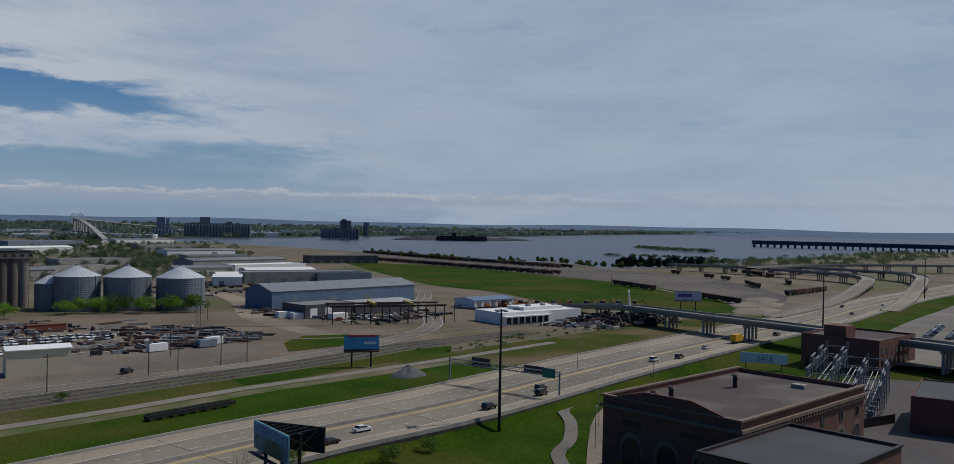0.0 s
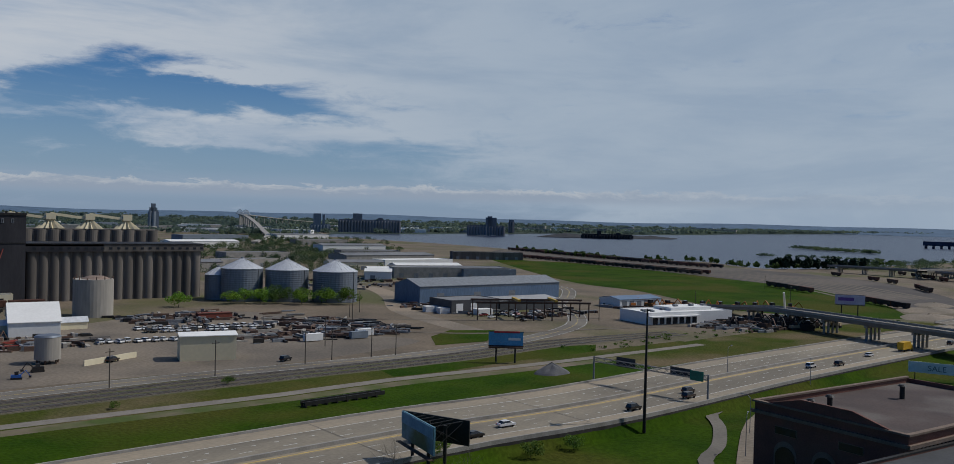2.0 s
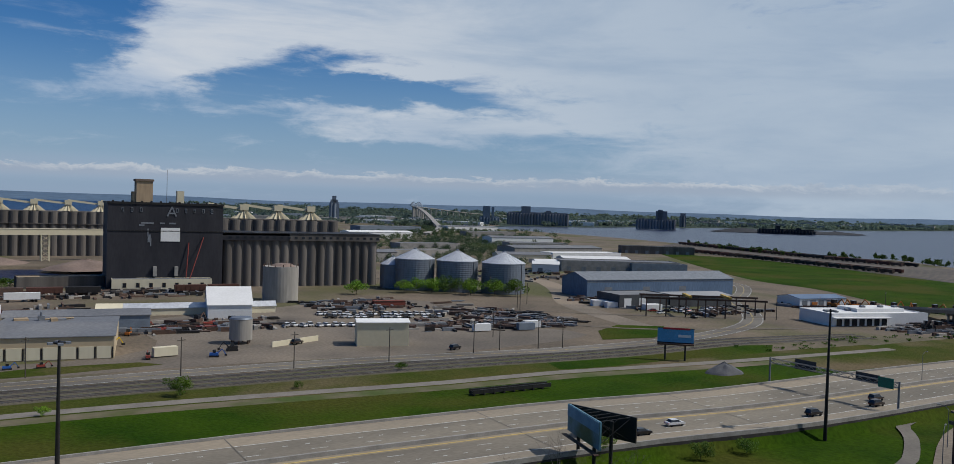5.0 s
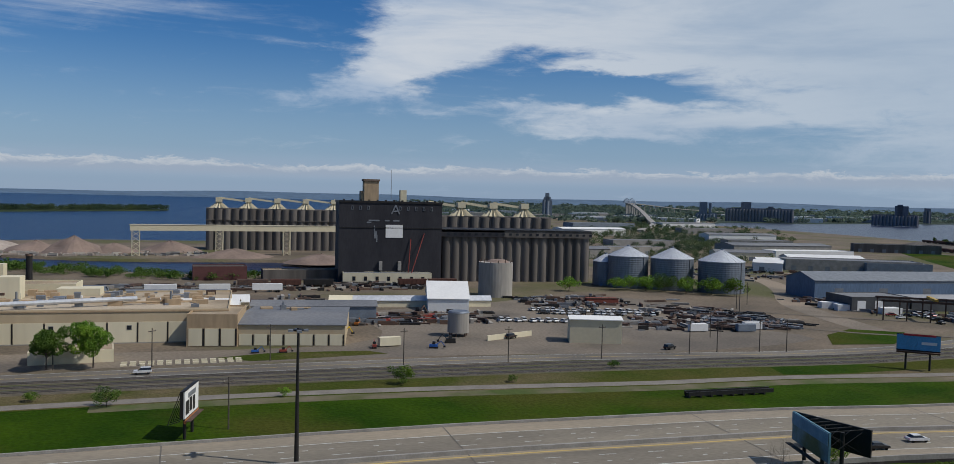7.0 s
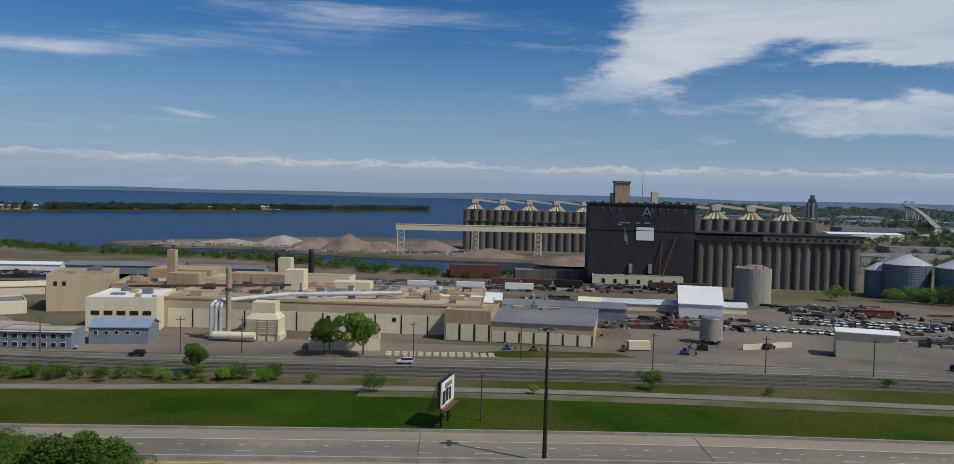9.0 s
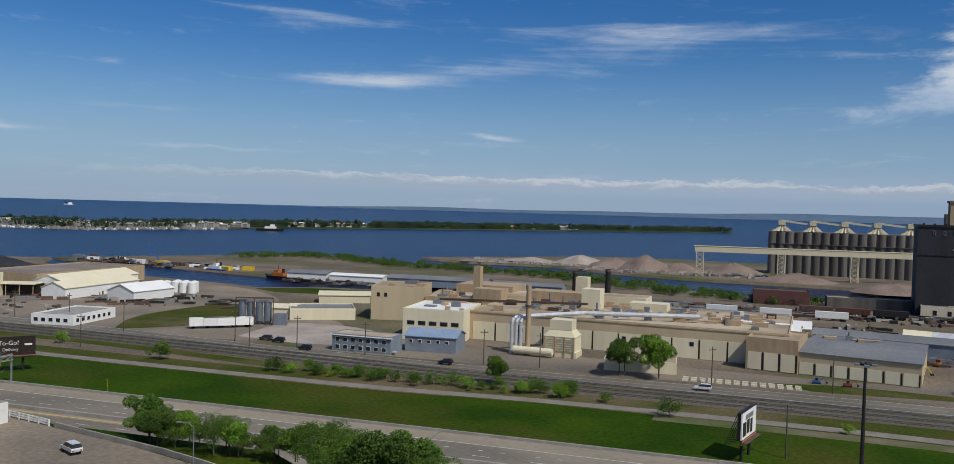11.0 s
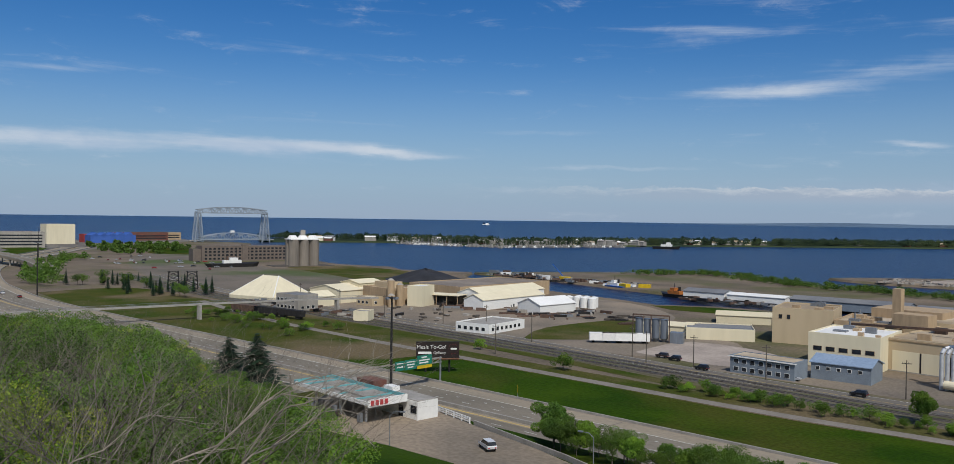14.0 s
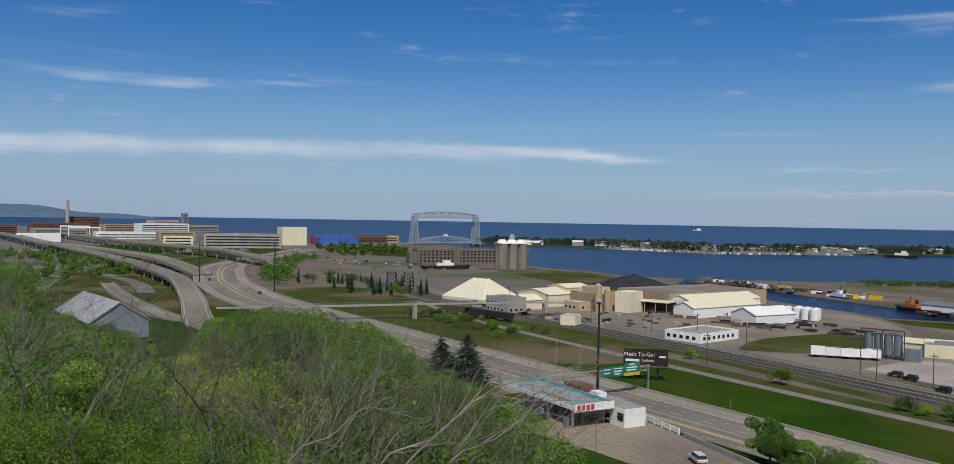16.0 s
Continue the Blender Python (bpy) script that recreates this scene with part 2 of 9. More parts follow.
YELLOWISH = mat("pale_yellow_steel", (0.62, 0.55, 0.38), (0.58, 0.51, 0.355), 0.12, 0.6, fine=8, gritty=0.035)
BLUESIDE = mat("blue_steel_siding", (0.13, 0.19, 0.28), (0.10, 0.155, 0.235), 0.1, 0.6, 0.0, fine=12, stretch=(1, 1, 0.3))
GREYSIDE = mat("grey_blue_siding", (0.20, 0.235, 0.27), (0.165, 0.195, 0.23), 0.3, 0.7, fine=12)
BRICK = mat("dark_red_brick", (0.175, 0.075, 0.055), (0.125, 0.057, 0.045), 0.25, 0.9, fine=14, c3=(0.14, 0.075, 0.055), bump=0.02)
BROWNROOF = mat("brown_gravel_roof", (0.084, 0.062, 0.055), (0.064, 0.049, 0.046), 0.12, 0.95, fine=16, c3=(0.125, 0.108, 0.096))
STONE_TRIM = mat("sandstone_trim", (0.20, 0.145, 0.11), (0.15, 0.11, 0.085), 0.5, 0.9)
GLASS = mat("dark_window_glass", (0.025, 0.03, 0.036), (0.018, 0.02, 0.025), 0.5, 0.12, spec=0.5)
DARK = mat("black_steel", (0.02, 0.02, 0.021), (0.03, 0.027, 0.025), 0.6, 0.55, 0.2)
GREYSTEEL = mat("grey_paint_steel", (0.22, 0.235, 0.25), (0.17, 0.18, 0.195), 0.5, 0.55, 0.2)
BARK = mat("grey_bark", (0.13, 0.105, 0.085), (0.08, 0.065, 0.055), 2.0, 0.95, fine=6)
TWIG = mat("bare_twig", (0.17, 0.145, 0.12), (0.11, 0.092, 0.078), 2.0, 0.95, fine=6)
PALE_TWIG = mat("pale_weathered_bough", (0.25, 0.215, 0.17), (0.17, 0.145, 0.115), 2.0, 0.95, fine=6)
LEAF = mat("fresh_leaves", (0.18, 0.29, 0.027), (0.08, 0.175, 0.02), 0.22, 0.7, spread=0.45, fine=5, thin=0.3)
LEAF3 = mat("young_yellow_leaves", (0.30, 0.36, 0.035), (0.19, 0.28, 0.025), 0.22, 0.7, spread=0.35, fine=5, thin=0.35)
# far silo grey, lifted in colour to imitate haze over the unlit faces
HAZYCONC = mat("hazy_grey_silo", (0.20, 0.205, 0.22), (0.15, 0.155, 0.17), 0.03, 0.9, fine=8, stretch=(1, 1, 0.2), spread=0.12)
LEAF2 = mat("dark_leaves", (0.10, 0.17, 0.02), (0.055, 0.115, 0.016), 0.22, 0.7, spread=0.4, fine=5, thin=0.25)
NEEDLE = mat("spruce_needles", (0.02, 0.05, 0.022), (0.012, 0.032, 0.015), 0.6, 0.8, spread=0.25)
# green of the farther trees, paled in the colour itself to suggest haze
HAZYGREEN = mat("hazy_woodland", (0.085, 0.125, 0.062), (0.058, 0.092, 0.055), 0.02, 0.95, fine=8, c3=(0.105, 0.14, 0.06), thin=0.6)
# lightened, greyed and made translucent so the colour carries the bay's haze
HAZYWOOD = mat("hazy_distant_woods", (0.135, 0.18, 0.145), (0.105, 0.148, 0.125), 0.02, 0.95, fine=8, c3=(0.14, 0.18, 0.12), thin=0.6)
# ridge woods tinted blue: distance haze is put into the base colour
HAZYHILL = mat("hazy_ridge_woods", (0.092, 0.145, 0.21), (0.078, 0.125, 0.185), 0.004, 1.0, fine=6)
DARKROOF = mat("dark_smooth_roof", (0.058, 0.06, 0.064), (0.044, 0.046, 0.05), 0.1, 0.75, fine=12)
RUBBLE = mat("limestone_heap", (0.38, 0.32, 0.27), (0.28, 0.235, 0.20), 0.08, 0.95, fine=10)
TACONITE = mat("brown_aggregate", (0.24, 0.175, 0.14), (0.175, 0.13, 0.105), 0.06, 0.95, fine=12)
COAL = mat("black_coal", (0.022, 0.023, 0.027), (0.034, 0.035, 0.04), 0.1, 0.9, fine=10)

water = bpy.data.materials.new("lake_water")
water.use_nodes = True
_n, _l = water.node_tree.nodes, water.node_tree.links
_b = _n["Principled BSDF"]
_b.inputs["Base Color"].default_value = (0.005, 0.013, 0.045, 1)
_b.inputs["Roughness"].default_value = 0.28
_b.inputs["IOR"].default_value = 1.33
_g = _n.new("ShaderNodeNewGeometry")
_t = _n.new("ShaderNodeTexNoise")
_t.inputs["Scale"].default_value, _t.inputs["Detail"].default_value = 0.16, 7
_l.new(_g.outputs["Position"], _t.inputs["Vector"])
_p = _n.new("ShaderNodeBump")
_p.inputs["Strength"].default_value, _p.inputs["Distance"].default_value = 1.0, 2.2
_l.new(_t.outputs["Fac"], _p.inputs["Height"])
_l.new(_p.outputs[0], _b.inputs["Normal"])

# ---- mesh helpers ----
class Geo:
    """Collects faces for one mesh."""

    def __init__(self):
        self.v, self.f = [], []

    def add(self, verts, faces):
        o = len(self.v)
        self.v += [tuple(p) for p in verts]
        self.f += [tuple(i + o for i in q) for q in faces]
        return self

    def box(self, x0, y0, z0, x1, y1, z1):
        return self.add([(x0, y0, z0), (x1, y0, z0), (x1, y1, z0), (x0, y1, z0), (x0, y0, z1), (x1, y0, z1), (x1, y1, z1), (x0, y1, z1)],
                        [(3, 2, 1, 0), (4, 5, 6, 7), (0, 1, 5, 4), (1, 2, 6, 5), (2, 3, 7, 6), (3, 0, 4, 7)])

    def cyl(self, x, y, z0, z1, r0, r1=None, n=20, caps=True):
        r1 = r0 if r1 is None else r1
        ring = [(math.cos(2 * math.pi * i / n), math.sin(2 * math.pi * i / n)) for i in range(n)]
        v = [(x + r0 * c, y + r0 * s, z0) for c, s in ring] + [(x + r1 * c, y + r1 * s, z1) for c, s in ring]
        f = [(i, (i + 1) % n, n + (i + 1) % n, n + i) for i in range(n)]
        if caps:
            f += [tuple(range(n - 1, -1, -1)), tuple(range(n, 2 * n))]
        return self.add(v, f)

    def beam(self, a, b, w, h=None, n=4):
        """A bar from a to b."""
        a, b = Vector(a), Vector(b)
        d = (b - a).normalized()
        s = d.cross(Vector((0, 0, 1)) if abs(d.z) < 0.95 else Vector((0, 1, 0))).normalized()
        u = s.cross(d)
        h = w if h is None else h
        v = [p + s * (w / 2 * i) + u * (h / 2 * j) for p in (a, b) for i, j in ((-1, -1), (1, -1), (1, 1), (-1, 1))]
        return self.add(v, [(3, 2, 1, 0), (4, 5, 6, 7), (0, 1, 5, 4), (1, 2, 6, 5), (2, 3, 7, 6), (3, 0, 4, 7)])

    def tube(self, a, b, r0, r1, n=6):
        a, b = Vector(a), Vector(b)
        d = (b - a).normalized()
        s = d.cross(Vector((0, 0, 1)) if abs(d.z) < 0.95 else Vector((0, 1, 0))).normalized()
        u = s.cross(d)
        ring = [(math.cos(2 * math.pi * i / n), math.sin(2 * math.pi * i / n)) for i in range(n)]
        v = [a + (s * c + u * k) * r0 for c, k in ring] + [b + (s * c + u * k) * r1 for c, k in ring]
        return self.add(v, [(i, (i + 1) % n, n + (i + 1) % n, n + i) for i in range(n)] + [tuple(range(n, 2 * n))])

    def gable(self, x0, y0, z0, x1, y1, h, over=0.4, thick=0.25, along="x"):
        """Two roof slopes whose ridge runs along x or y."""
        if along == "x":
            m = (y0 + y1) / 2
            for a, b in ((y0 - over, m), (y1 + over, m)):
                za = z0 - over * h / ((y1 - y0) / 2)
                p = [(x0 - over, a, za), (x1 + over, a, za), (x1 + over, b, z0 + h), (x0 - over, b, z0 + h)]
                self.add(p + [(q[0], q[1], q[2] + thick) for q in p],
                         [(0, 1, 2, 3), (4, 5, 6, 7), (0, 1, 5, 4), (1, 2, 6, 5), (2, 3, 7, 6), (3, 0, 4, 7)])
        else:
            m = (x0 + x1) / 2
            for a, b in ((x0 - over, m), (x1 + over, m)):
                za = z0 - over * h / ((x1 - x0) / 2)
                p = [(a, y0 - over, za), (a, y1 + over, za), (b, y1 + over, z0 + h), (b, y0 - over, z0 + h)]
                self.add(p + [(q[0], q[1], q[2] + thick) for q in p],
                         [(0, 1, 2, 3), (4, 5, 6, 7), (0, 1, 5, 4), (1, 2, 6, 5), (2, 3, 7, 6), (3, 0, 4, 7)])
        return self

    def mesh(self, name, smooth=False):
        me = bpy.data.meshes.new(name)
        me.from_pydata(self.v, [], self.f)
        if smooth:
            me.polygons.foreach_set("use_smooth", [True] * len(me.polygons))
        me.update()
        return me


def part(name, geo, material, parent=None, label="", smooth=False):
    me = geo if isinstance(geo, bpy.types.Mesh) else geo.mesh(name, smooth)
    if material and not me.materials:
        me.materials.append(material)
    ob = new(name, me)
    if parent:
        ob.parent = parent
    if label:
        ob["label"] = label
    return ob


def thing(name, x, y, z, rot, label, category, group="", kind=""):
    ob = new(name)
    ob.matrix_basis = pose(x, y, z, 0, 0, rot)
    return tagged(ob, label, category, group, kind)


def setting(name, geo, material, label, category, smooth=False, kind="structure"):
    return tagged(part(name, geo, material, None, smooth=smooth), label, category, "", kind)


def smooth(a, b, v):
    t = min(1.0, max(0.0, (v - a) / (b - a)))
    return t * t * (3 - 2 * t)


def spline(points, step=10.0):
    """A smooth line through plan points."""
    p = [Vector(q) for q in points]
    out = []
    for i in range(len(p) - 1):
        a, b = p[max(i - 1, 0)], p[min(i + 2, len(p) - 1)]
        n = max(1, int((p[i + 1] - p[i]).length / step))
        for k in range(n):
            t = k / n
            out.append(0.5 * ((2 * p[i]) + (p[i + 1] - a) * t + (2 * a - 5 * p[i] + 4 * p[i + 1] - b) * t * t + (3 * p[i] - a - 3 * p[i + 1] + b) * t ** 3))
    return out + [p[-1]]


def offset(line, d):
    """The line moved d metres to its left."""
    out = []
    for i, p in enumerate(line):
        t = (line[min(i + 1, len(line) - 1)] - line[max(i - 1, 0)]).normalized()
        out.append(p + Vector((-t.y, t.x)) * d)
    return out


def ribbon(geo, line, d0, d1, z0, z1=None, skirt=0.0):
    """A flat strip between two offsets of a line; z may be numbers or lists."""
    a, b = offset(line, d0), offset(line, d1)
    n = len(line)
    z1 = z0 if z1 is None else z1
    za = z0 if isinstance(z0, list) else [z0] * n
    zb = z1 if isinstance(z1, list) else [z1] * n
    v = [(*p, z) for p, z in zip(a, za)] + [(*p, z) for p, z in zip(b, zb)]
    f = [(i, i + 1, n + i + 1, n + i) for i in range(n - 1)]
    if d1 > d0:
        f = [q for q in f]
    if skirt:
        v += [(*p, z - skirt) for p, z in zip(a, za)] + [(*p, z - skirt) for p, z in zip(b, zb)]
        f += [(i + 1, i, 2 * n + i, 2 * n + i + 1) for i in range(n - 1)] + [(n + i, n + i + 1, 3 * n + i + 1, 3 * n + i) for i in range(n - 1)]
    return geo.add(v, f)


def wall_strip(geo, line, d, w, z0, h):
    """A low wall along a line."""
    a, b = offset(line, d), offset(line, d + w)
    n = len(line)
    zz = z0 if isinstance(z0, list) else [z0] * n
    v = [(*p, z) for p, z in zip(a, zz)] + [(*p, z + h) for p, z in zip(a, zz)] + [(*p, z + h) for p, z in zip(b, zz)] + [(*p, z) for p, z in zip(b, zz)]
    f = []
    for i in range(n - 1):
        for k in range(3):
            f.append((k * n + i, k * n + i + 1, (k + 1) * n + i + 1, (k + 1) * n + i))
    return geo.add(v, f)


def flat(outline, z, skirt=0.0):
    """A level sheet with the given outline, and a bank down all round."""
    g = Geo()
    pts = [Vector((x, y, z)) for x, y in outline]
    tri = tessellate_polygon([pts])
    faces = []
    for a, b, c in tri:
        n = (pts[b] - pts[a]).cross(pts[c] - pts[a])
        faces.append((a, b, c) if n.z > 0 else (a, c, b))
    g.add(pts, faces)
    if skirt:
        n = len(pts)
        cx, cy = sum(p.x for p in pts) / n, sum(p.y for p in pts) / n
        low = []
        for i, p in enumerate(pts):
            t = (pts[(i + 1) % n] - pts[i - 1]).normalized()
            low.append((p.x + t.y * skirt * SIDE, p.y - t.x * skirt * SIDE, z - skirt))
        g.add(list(pts) + low, [(i, (i + 1) % n, n + (i + 1) % n, n + i) for i in range(n)])
    return g


SIDE = 1.0


def area(outline):
    return sum(a[0] * b[1] - b[0] * a[1] for a, b in zip(outline, outline[1:] + outline[:1])) / 2


def land(name, outline, z, material, label, category="ground", skirt=2.5):
    global SIDE
    line = [tuple(p) for p in spline(list(outline) + [outline[0]], 25.0)[:-1]]
    SIDE = 1.0 if area(line) > 0 else -1.0
    return setting(name, flat(line, z, skirt), material, label, category)


def patch(name, outline, z, material, label, category="ground", rounded=True):
    line = [tuple(p) for p in spline(list(outline) + [outline[0]], 12.0)[:-1]] if rounded else outline
    return setting(name, flat(line, z), material, label, category)


def bowl(r):
    """How far the distance rises to meet the true horizon."""
    return 31.0 * max(0.0, (r - 2500) / 2400) ** 2


# ---- water, land and hillside ----
g = Geo()
radii = [386, 600, 800, 1200, 1600, 2000, 2500, 2900, 3300, 3700, 4100, 4500, 4900]
n = 96
for i in range(len(radii) - 1):
    a, b = radii[i], radii[i + 1]
    for k in range(n):
        p = 2 * math.pi * k / n
        q = 2 * math.pi * (k + 1) / n
        g.add([(r * math.cos(w), r * math.sin(w), bowl(r) - 1.8) for r, w in ((a, p), (b, p), (b, q), (a, q))], [(0, 1, 2, 3)])
setting("water", g, water, "deep blue lake and harbour water with small ripples", "water", True)

FREEWAY = spline([(-1150, 430), (-1000, 342), (-870, 262), (-760, 206), (-623, 166), (-546, 152), (-472, 143), (-400, 142), (-326, 142.5), (-200, 144.5), (-80, 145), (35, 144.5),
                  (94, 141), (130, 138), (176, 131), (257, 127), (349, 119), (475, 106), (560, 102), (640, 96), (760, 82),
                  (900, 62), (1050, 38), (1300, 0)], 10.0)


def road_y(x):
    """The freeway's middle at x."""
    for a, b in zip(FREEWAY, FREEWAY[1:]):
        if a.x <= x <= b.x:
            return a.y + (b.y - a.y) * (x - a.x) / (b.x - a.x)
    return FREEWAY[0].y if x < FREEWAY[0].x else FREEWAY[-1].y


def hill(x, y):
    """Height of the ground on the camera's side of the freeway."""
    d = road_y(x) - 19 - y
    crest = 45.3 - 11.5 * smooth(0, -45, x)
    top, foot = 2.0 - 14 * smooth(-200, -700, x), road_y(x) - 30 - 22 * smooth(-170, -300, x)
    z = crest * (1 - min(1.0, max(0.0, (y - top) / (foot - top)))) ** (2.1 - 1.3 * smooth(-10, -50, x))
    z *= 1 - 0.38 * smooth(-80, -200, x)
    if x < -300:
        z *= 1 - smooth(-310, -430, x)
    if x > 0:
        z *= max(0.0, 1 - x / 85) ** 2
    if x > 40:
        z -= 2.6 * smooth(70, 120, x) * smooth(0, 2, d) * (1 - smooth(300, 380, x))
    if x < -56:
        if x > -170 and y > 84:
            z = min(z, 5.85)
        z = max(z, 5.85 * smooth(-58, -66, x) * smooth(-178, -164, x) * smooth(1.0, 4.0, d))
    return z


MAIN = [(-1150, 520), (-1330, 690), (-1210, 720), (-1090, 640), (-900, 560), (-760, 520), (-655, 490), (-600, 505), (-560, 485), (-500, 512), (-470, 470), (-360, 440), (-345, 424),
        (-285, 412), (-250, 402), (-225, 420), (-190, 425), (-110, 405), (-33, 388), (8, 405), (8, 428), (-36, 424), (-85, 441), (-214, 474), (-276, 472), (-316, 482),
        (-420, 509), (-498, 514), (-480, 548), (-405, 640), (-348, 680), (-259, 628), (-161, 606), (-81, 566), (-46, 538), (-10, 512), (60, 500), (88, 520), (110, 590), (60, 612), (-40, 625), (-110, 660), (-150, 690), (-215, 690), (-275, 712), (-235, 762),
        (-160, 835), (-90, 870), (20, 860), (120, 900), (300, 1100), (480, 1500), (640, 1800), (900, 2050), (1250, 2080), (1420, 1990), (1230, 1780), (1150, 1640), (1100, 1200), (1030, 930), (905, 625), (990, 560), (912, 440), (1020, 400), (1220, 385),
        (1600, 380), (2400, 300), (2400, 100), (1300, 60), (900, 60), (760, 76), (640, 88), (475, 96), (350, 108), (176, 121), (35, 130), (-200, 126), (-330, 130), (-472, 131), (-546, 140), (-623, 154), (-760, 194), (-870, 250), (-1000, 330)]
land("ground", [p for p in MAIN], 0.0, DIRT, "flat gravelly industrial waterfront land beside the harbour")

g = Geo()
xs = [-1300, -1100, -950, -820] + list(range(-720, 440, 12)) + [480, 560, 680, 820, 1000, 1300]
rows = [-0.5, 0, 2, 5, 9, 14, 20, 28, 36, 45, 54, 64, 74, 84, 94, 104, 114, 124, 140, 170, 220, 300]
for i in range(len(xs)):
    for d in rows:
        y = road_y(xs[i]) - 19 - d
        z = hill(xs[i], y) + 0.35 * noise.noise(Vector((xs[i] * 0.06, y * 0.06, 0))) * smooth(5, 15, d)
        g.v.append((xs[i], y, z - 0.03 - (1.0 if d < 0 else 0)))
m = len(rows)
g.f = [(i * m + k, i * m + k + 1, (i + 1) * m + k + 1, (i + 1) * m + k) for i in range(len(xs) - 1) for k in range(m - 1)]
setting("ground_hillside", g, GRASS, "grassy hillside falling to the freeway", "ground", True)

# ---- freeway ----
g = Geo()
ribbon(g, FREEWAY, 19, -19, 0.06, skirt=3.5)
setting("road_freeway", g, CONCRETE, "pale concrete freeway with three lanes each way", "road")


def dashes(geo, line, d, w, on, off, z):
    run, draw, k = 0.0, 0.0, 0
    left, right = offset(line, d + w / 2), offset(line, d - w / 2)
    for i in range(len(line) - 1):
        seg = (line[i + 1] - line[i]).length
        for j in range(max(1, int(seg / (on + off)))):
            t0 = j * (on + off) / seg
            t1 = min(1.0, t0 + on / seg)
            geo.add([(*right[i].lerp(right[i + 1], t0), z), (*right[i].lerp(right[i + 1], t1), z), (*left[i].lerp(left[i + 1], t1), z), (*left[i].lerp(left[i + 1], t0), z)], [(0, 1, 2, 3)])


lines = Geo()
for d in (12.5, -12.5):
    ribbon(lines, FREEWAY, d + 0.12, d - 0.12, 0.10)
NEARBY = [p for p in FREEWAY if -520 < p.x < 700]
for d in (5.3, -5.3):
    dashes(lines, NEARBY, d, 0.2, 3.4, 8.6, 0.09)
for d in (8.9, -8.9):
    dashes(lines, NEARBY, d, 0.24, 1.0, 3.3, 0.09)
setting("lane_markings", lines, PAINT_W, "worn white lane lines on the freeway", "road marking")
lines = Geo()
for d in (1.75, -1.75):
    ribbon(lines, FREEWAY, d + 0.28, d - 0.28, 0.12)
setting("median_markings", lines, PAINT_Y, "faded yellow edge lines beside the median", "road marking")
SHOULDER = mat("pale_shoulder_concrete", (0.284, 0.238, 0.176), (0.236, 0.200, 0.149), 0.1, 0.88, fine=20, c3=(0.304, 0.250, 0.180), stretch=(0.3, 1, 1))
for d0, d1, text in ((18.5, 12.3, "pale tan concrete shoulder of the freeway"), (-12.3, -18.9, "pale tan concrete shoulder of the freeway"), (2.6, -2.6, "pale tan concrete median strip of the freeway")):
    setting("road_shoulder", ribbon(Geo(), FREEWAY, d0, d1, 0.08), SHOULDER, text, "road")
g = Geo()
for i in range(12, len(FREEWAY) - 8, 5):
    a, t = FREEWAY[i], (FREEWAY[i + 1] - FREEWAY[i]).normalized()
    q = Vector((-t.y, t.x))
    v = [a + q * 18.4, a - q * 18.4]
    g.add([(*(v[0] - t * 0.13), 0.105), (*(v[1] - t * 0.13), 0.105), (*(v[1] + t * 0.13), 0.105), (*(v[0] + t * 0.13), 0.105)], [(0, 1, 2, 3)])
setting("road_joints", g, ASPHALT, "dark tarred joints across the freeway slabs", "road marking")
g = Geo()
wall_strip(g, FREEWAY, -0.3, 0.6, 0.06, 0.85)
setting("median_barrier", g, PAVED, "low concrete barrier along the middle of the freeway", "barrier")
g = Geo()
for d in (18.6, -19.0):
    wall_strip(g, FREEWAY, d, 0.45, 0.06, 0.55 if d > 0 else 0.95)
setting("freeway_parapet", g, PAVED, "low weathered concrete parapet along the freeway", "barrier")

# verge, path, tracks, street
PATH = spline([(-420, 222), (-330, 205), (-230, 199), (-101, 197), (-46, 200), (10, 200), (56, 197), (121, 189), (156, 187), (221, 177), (300, 168)], 12)
verge = [tuple(p) for p in offset([q for q in FREEWAY if -420 < q.x < 300], 19.2)]
setting("grass_verge", flat(verge + [tuple(p) for p in reversed(offset(PATH, -3.0)) if -425 < p.x < 300], 0.03), GRASS, "bright mown grass strip beside the freeway", "grass")
g = Geo()
ribbon(g, PATH, 2.2, -2.2, 0.07)
setting("path", g, mat("path_gravel", (0.225, 0.20, 0.17), (0.175, 0.155, 0.13), 0.2, 0.95), "gravel trail between the grass strips", "path")
g = Geo()
ribbon(g, PATH, 10.5, 2.2, 0.05)
ribbon(g, PATH, -2.2, -3.2, 0.05)
setting("rough_verge", g, MEADOW, "rough yellowing grass with bare soil beside the trail", "grass")
RAIL = spline([(-640, 270), (-470, 243), (-347, 235), (-240, 231), (-134, 225), (-60, 219), (10, 217), (94, 213), (140, 209), (200, 203), (255, 203), (320, 190)], 10)
g = Geo()
ribbon(g, RAIL, 9.0, -6.0, 0.066)
setting("rail_weeds", g, mat("weedy_cinders", (0.10, 0.088, 0.06), (0.075, 0.083, 0.025), 0.06, 0.95, fine=18, c3=(0.14, 0.12, 0.09), stretch=(0.3, 1, 1)), "weedy cinders between the tracks", "ground")
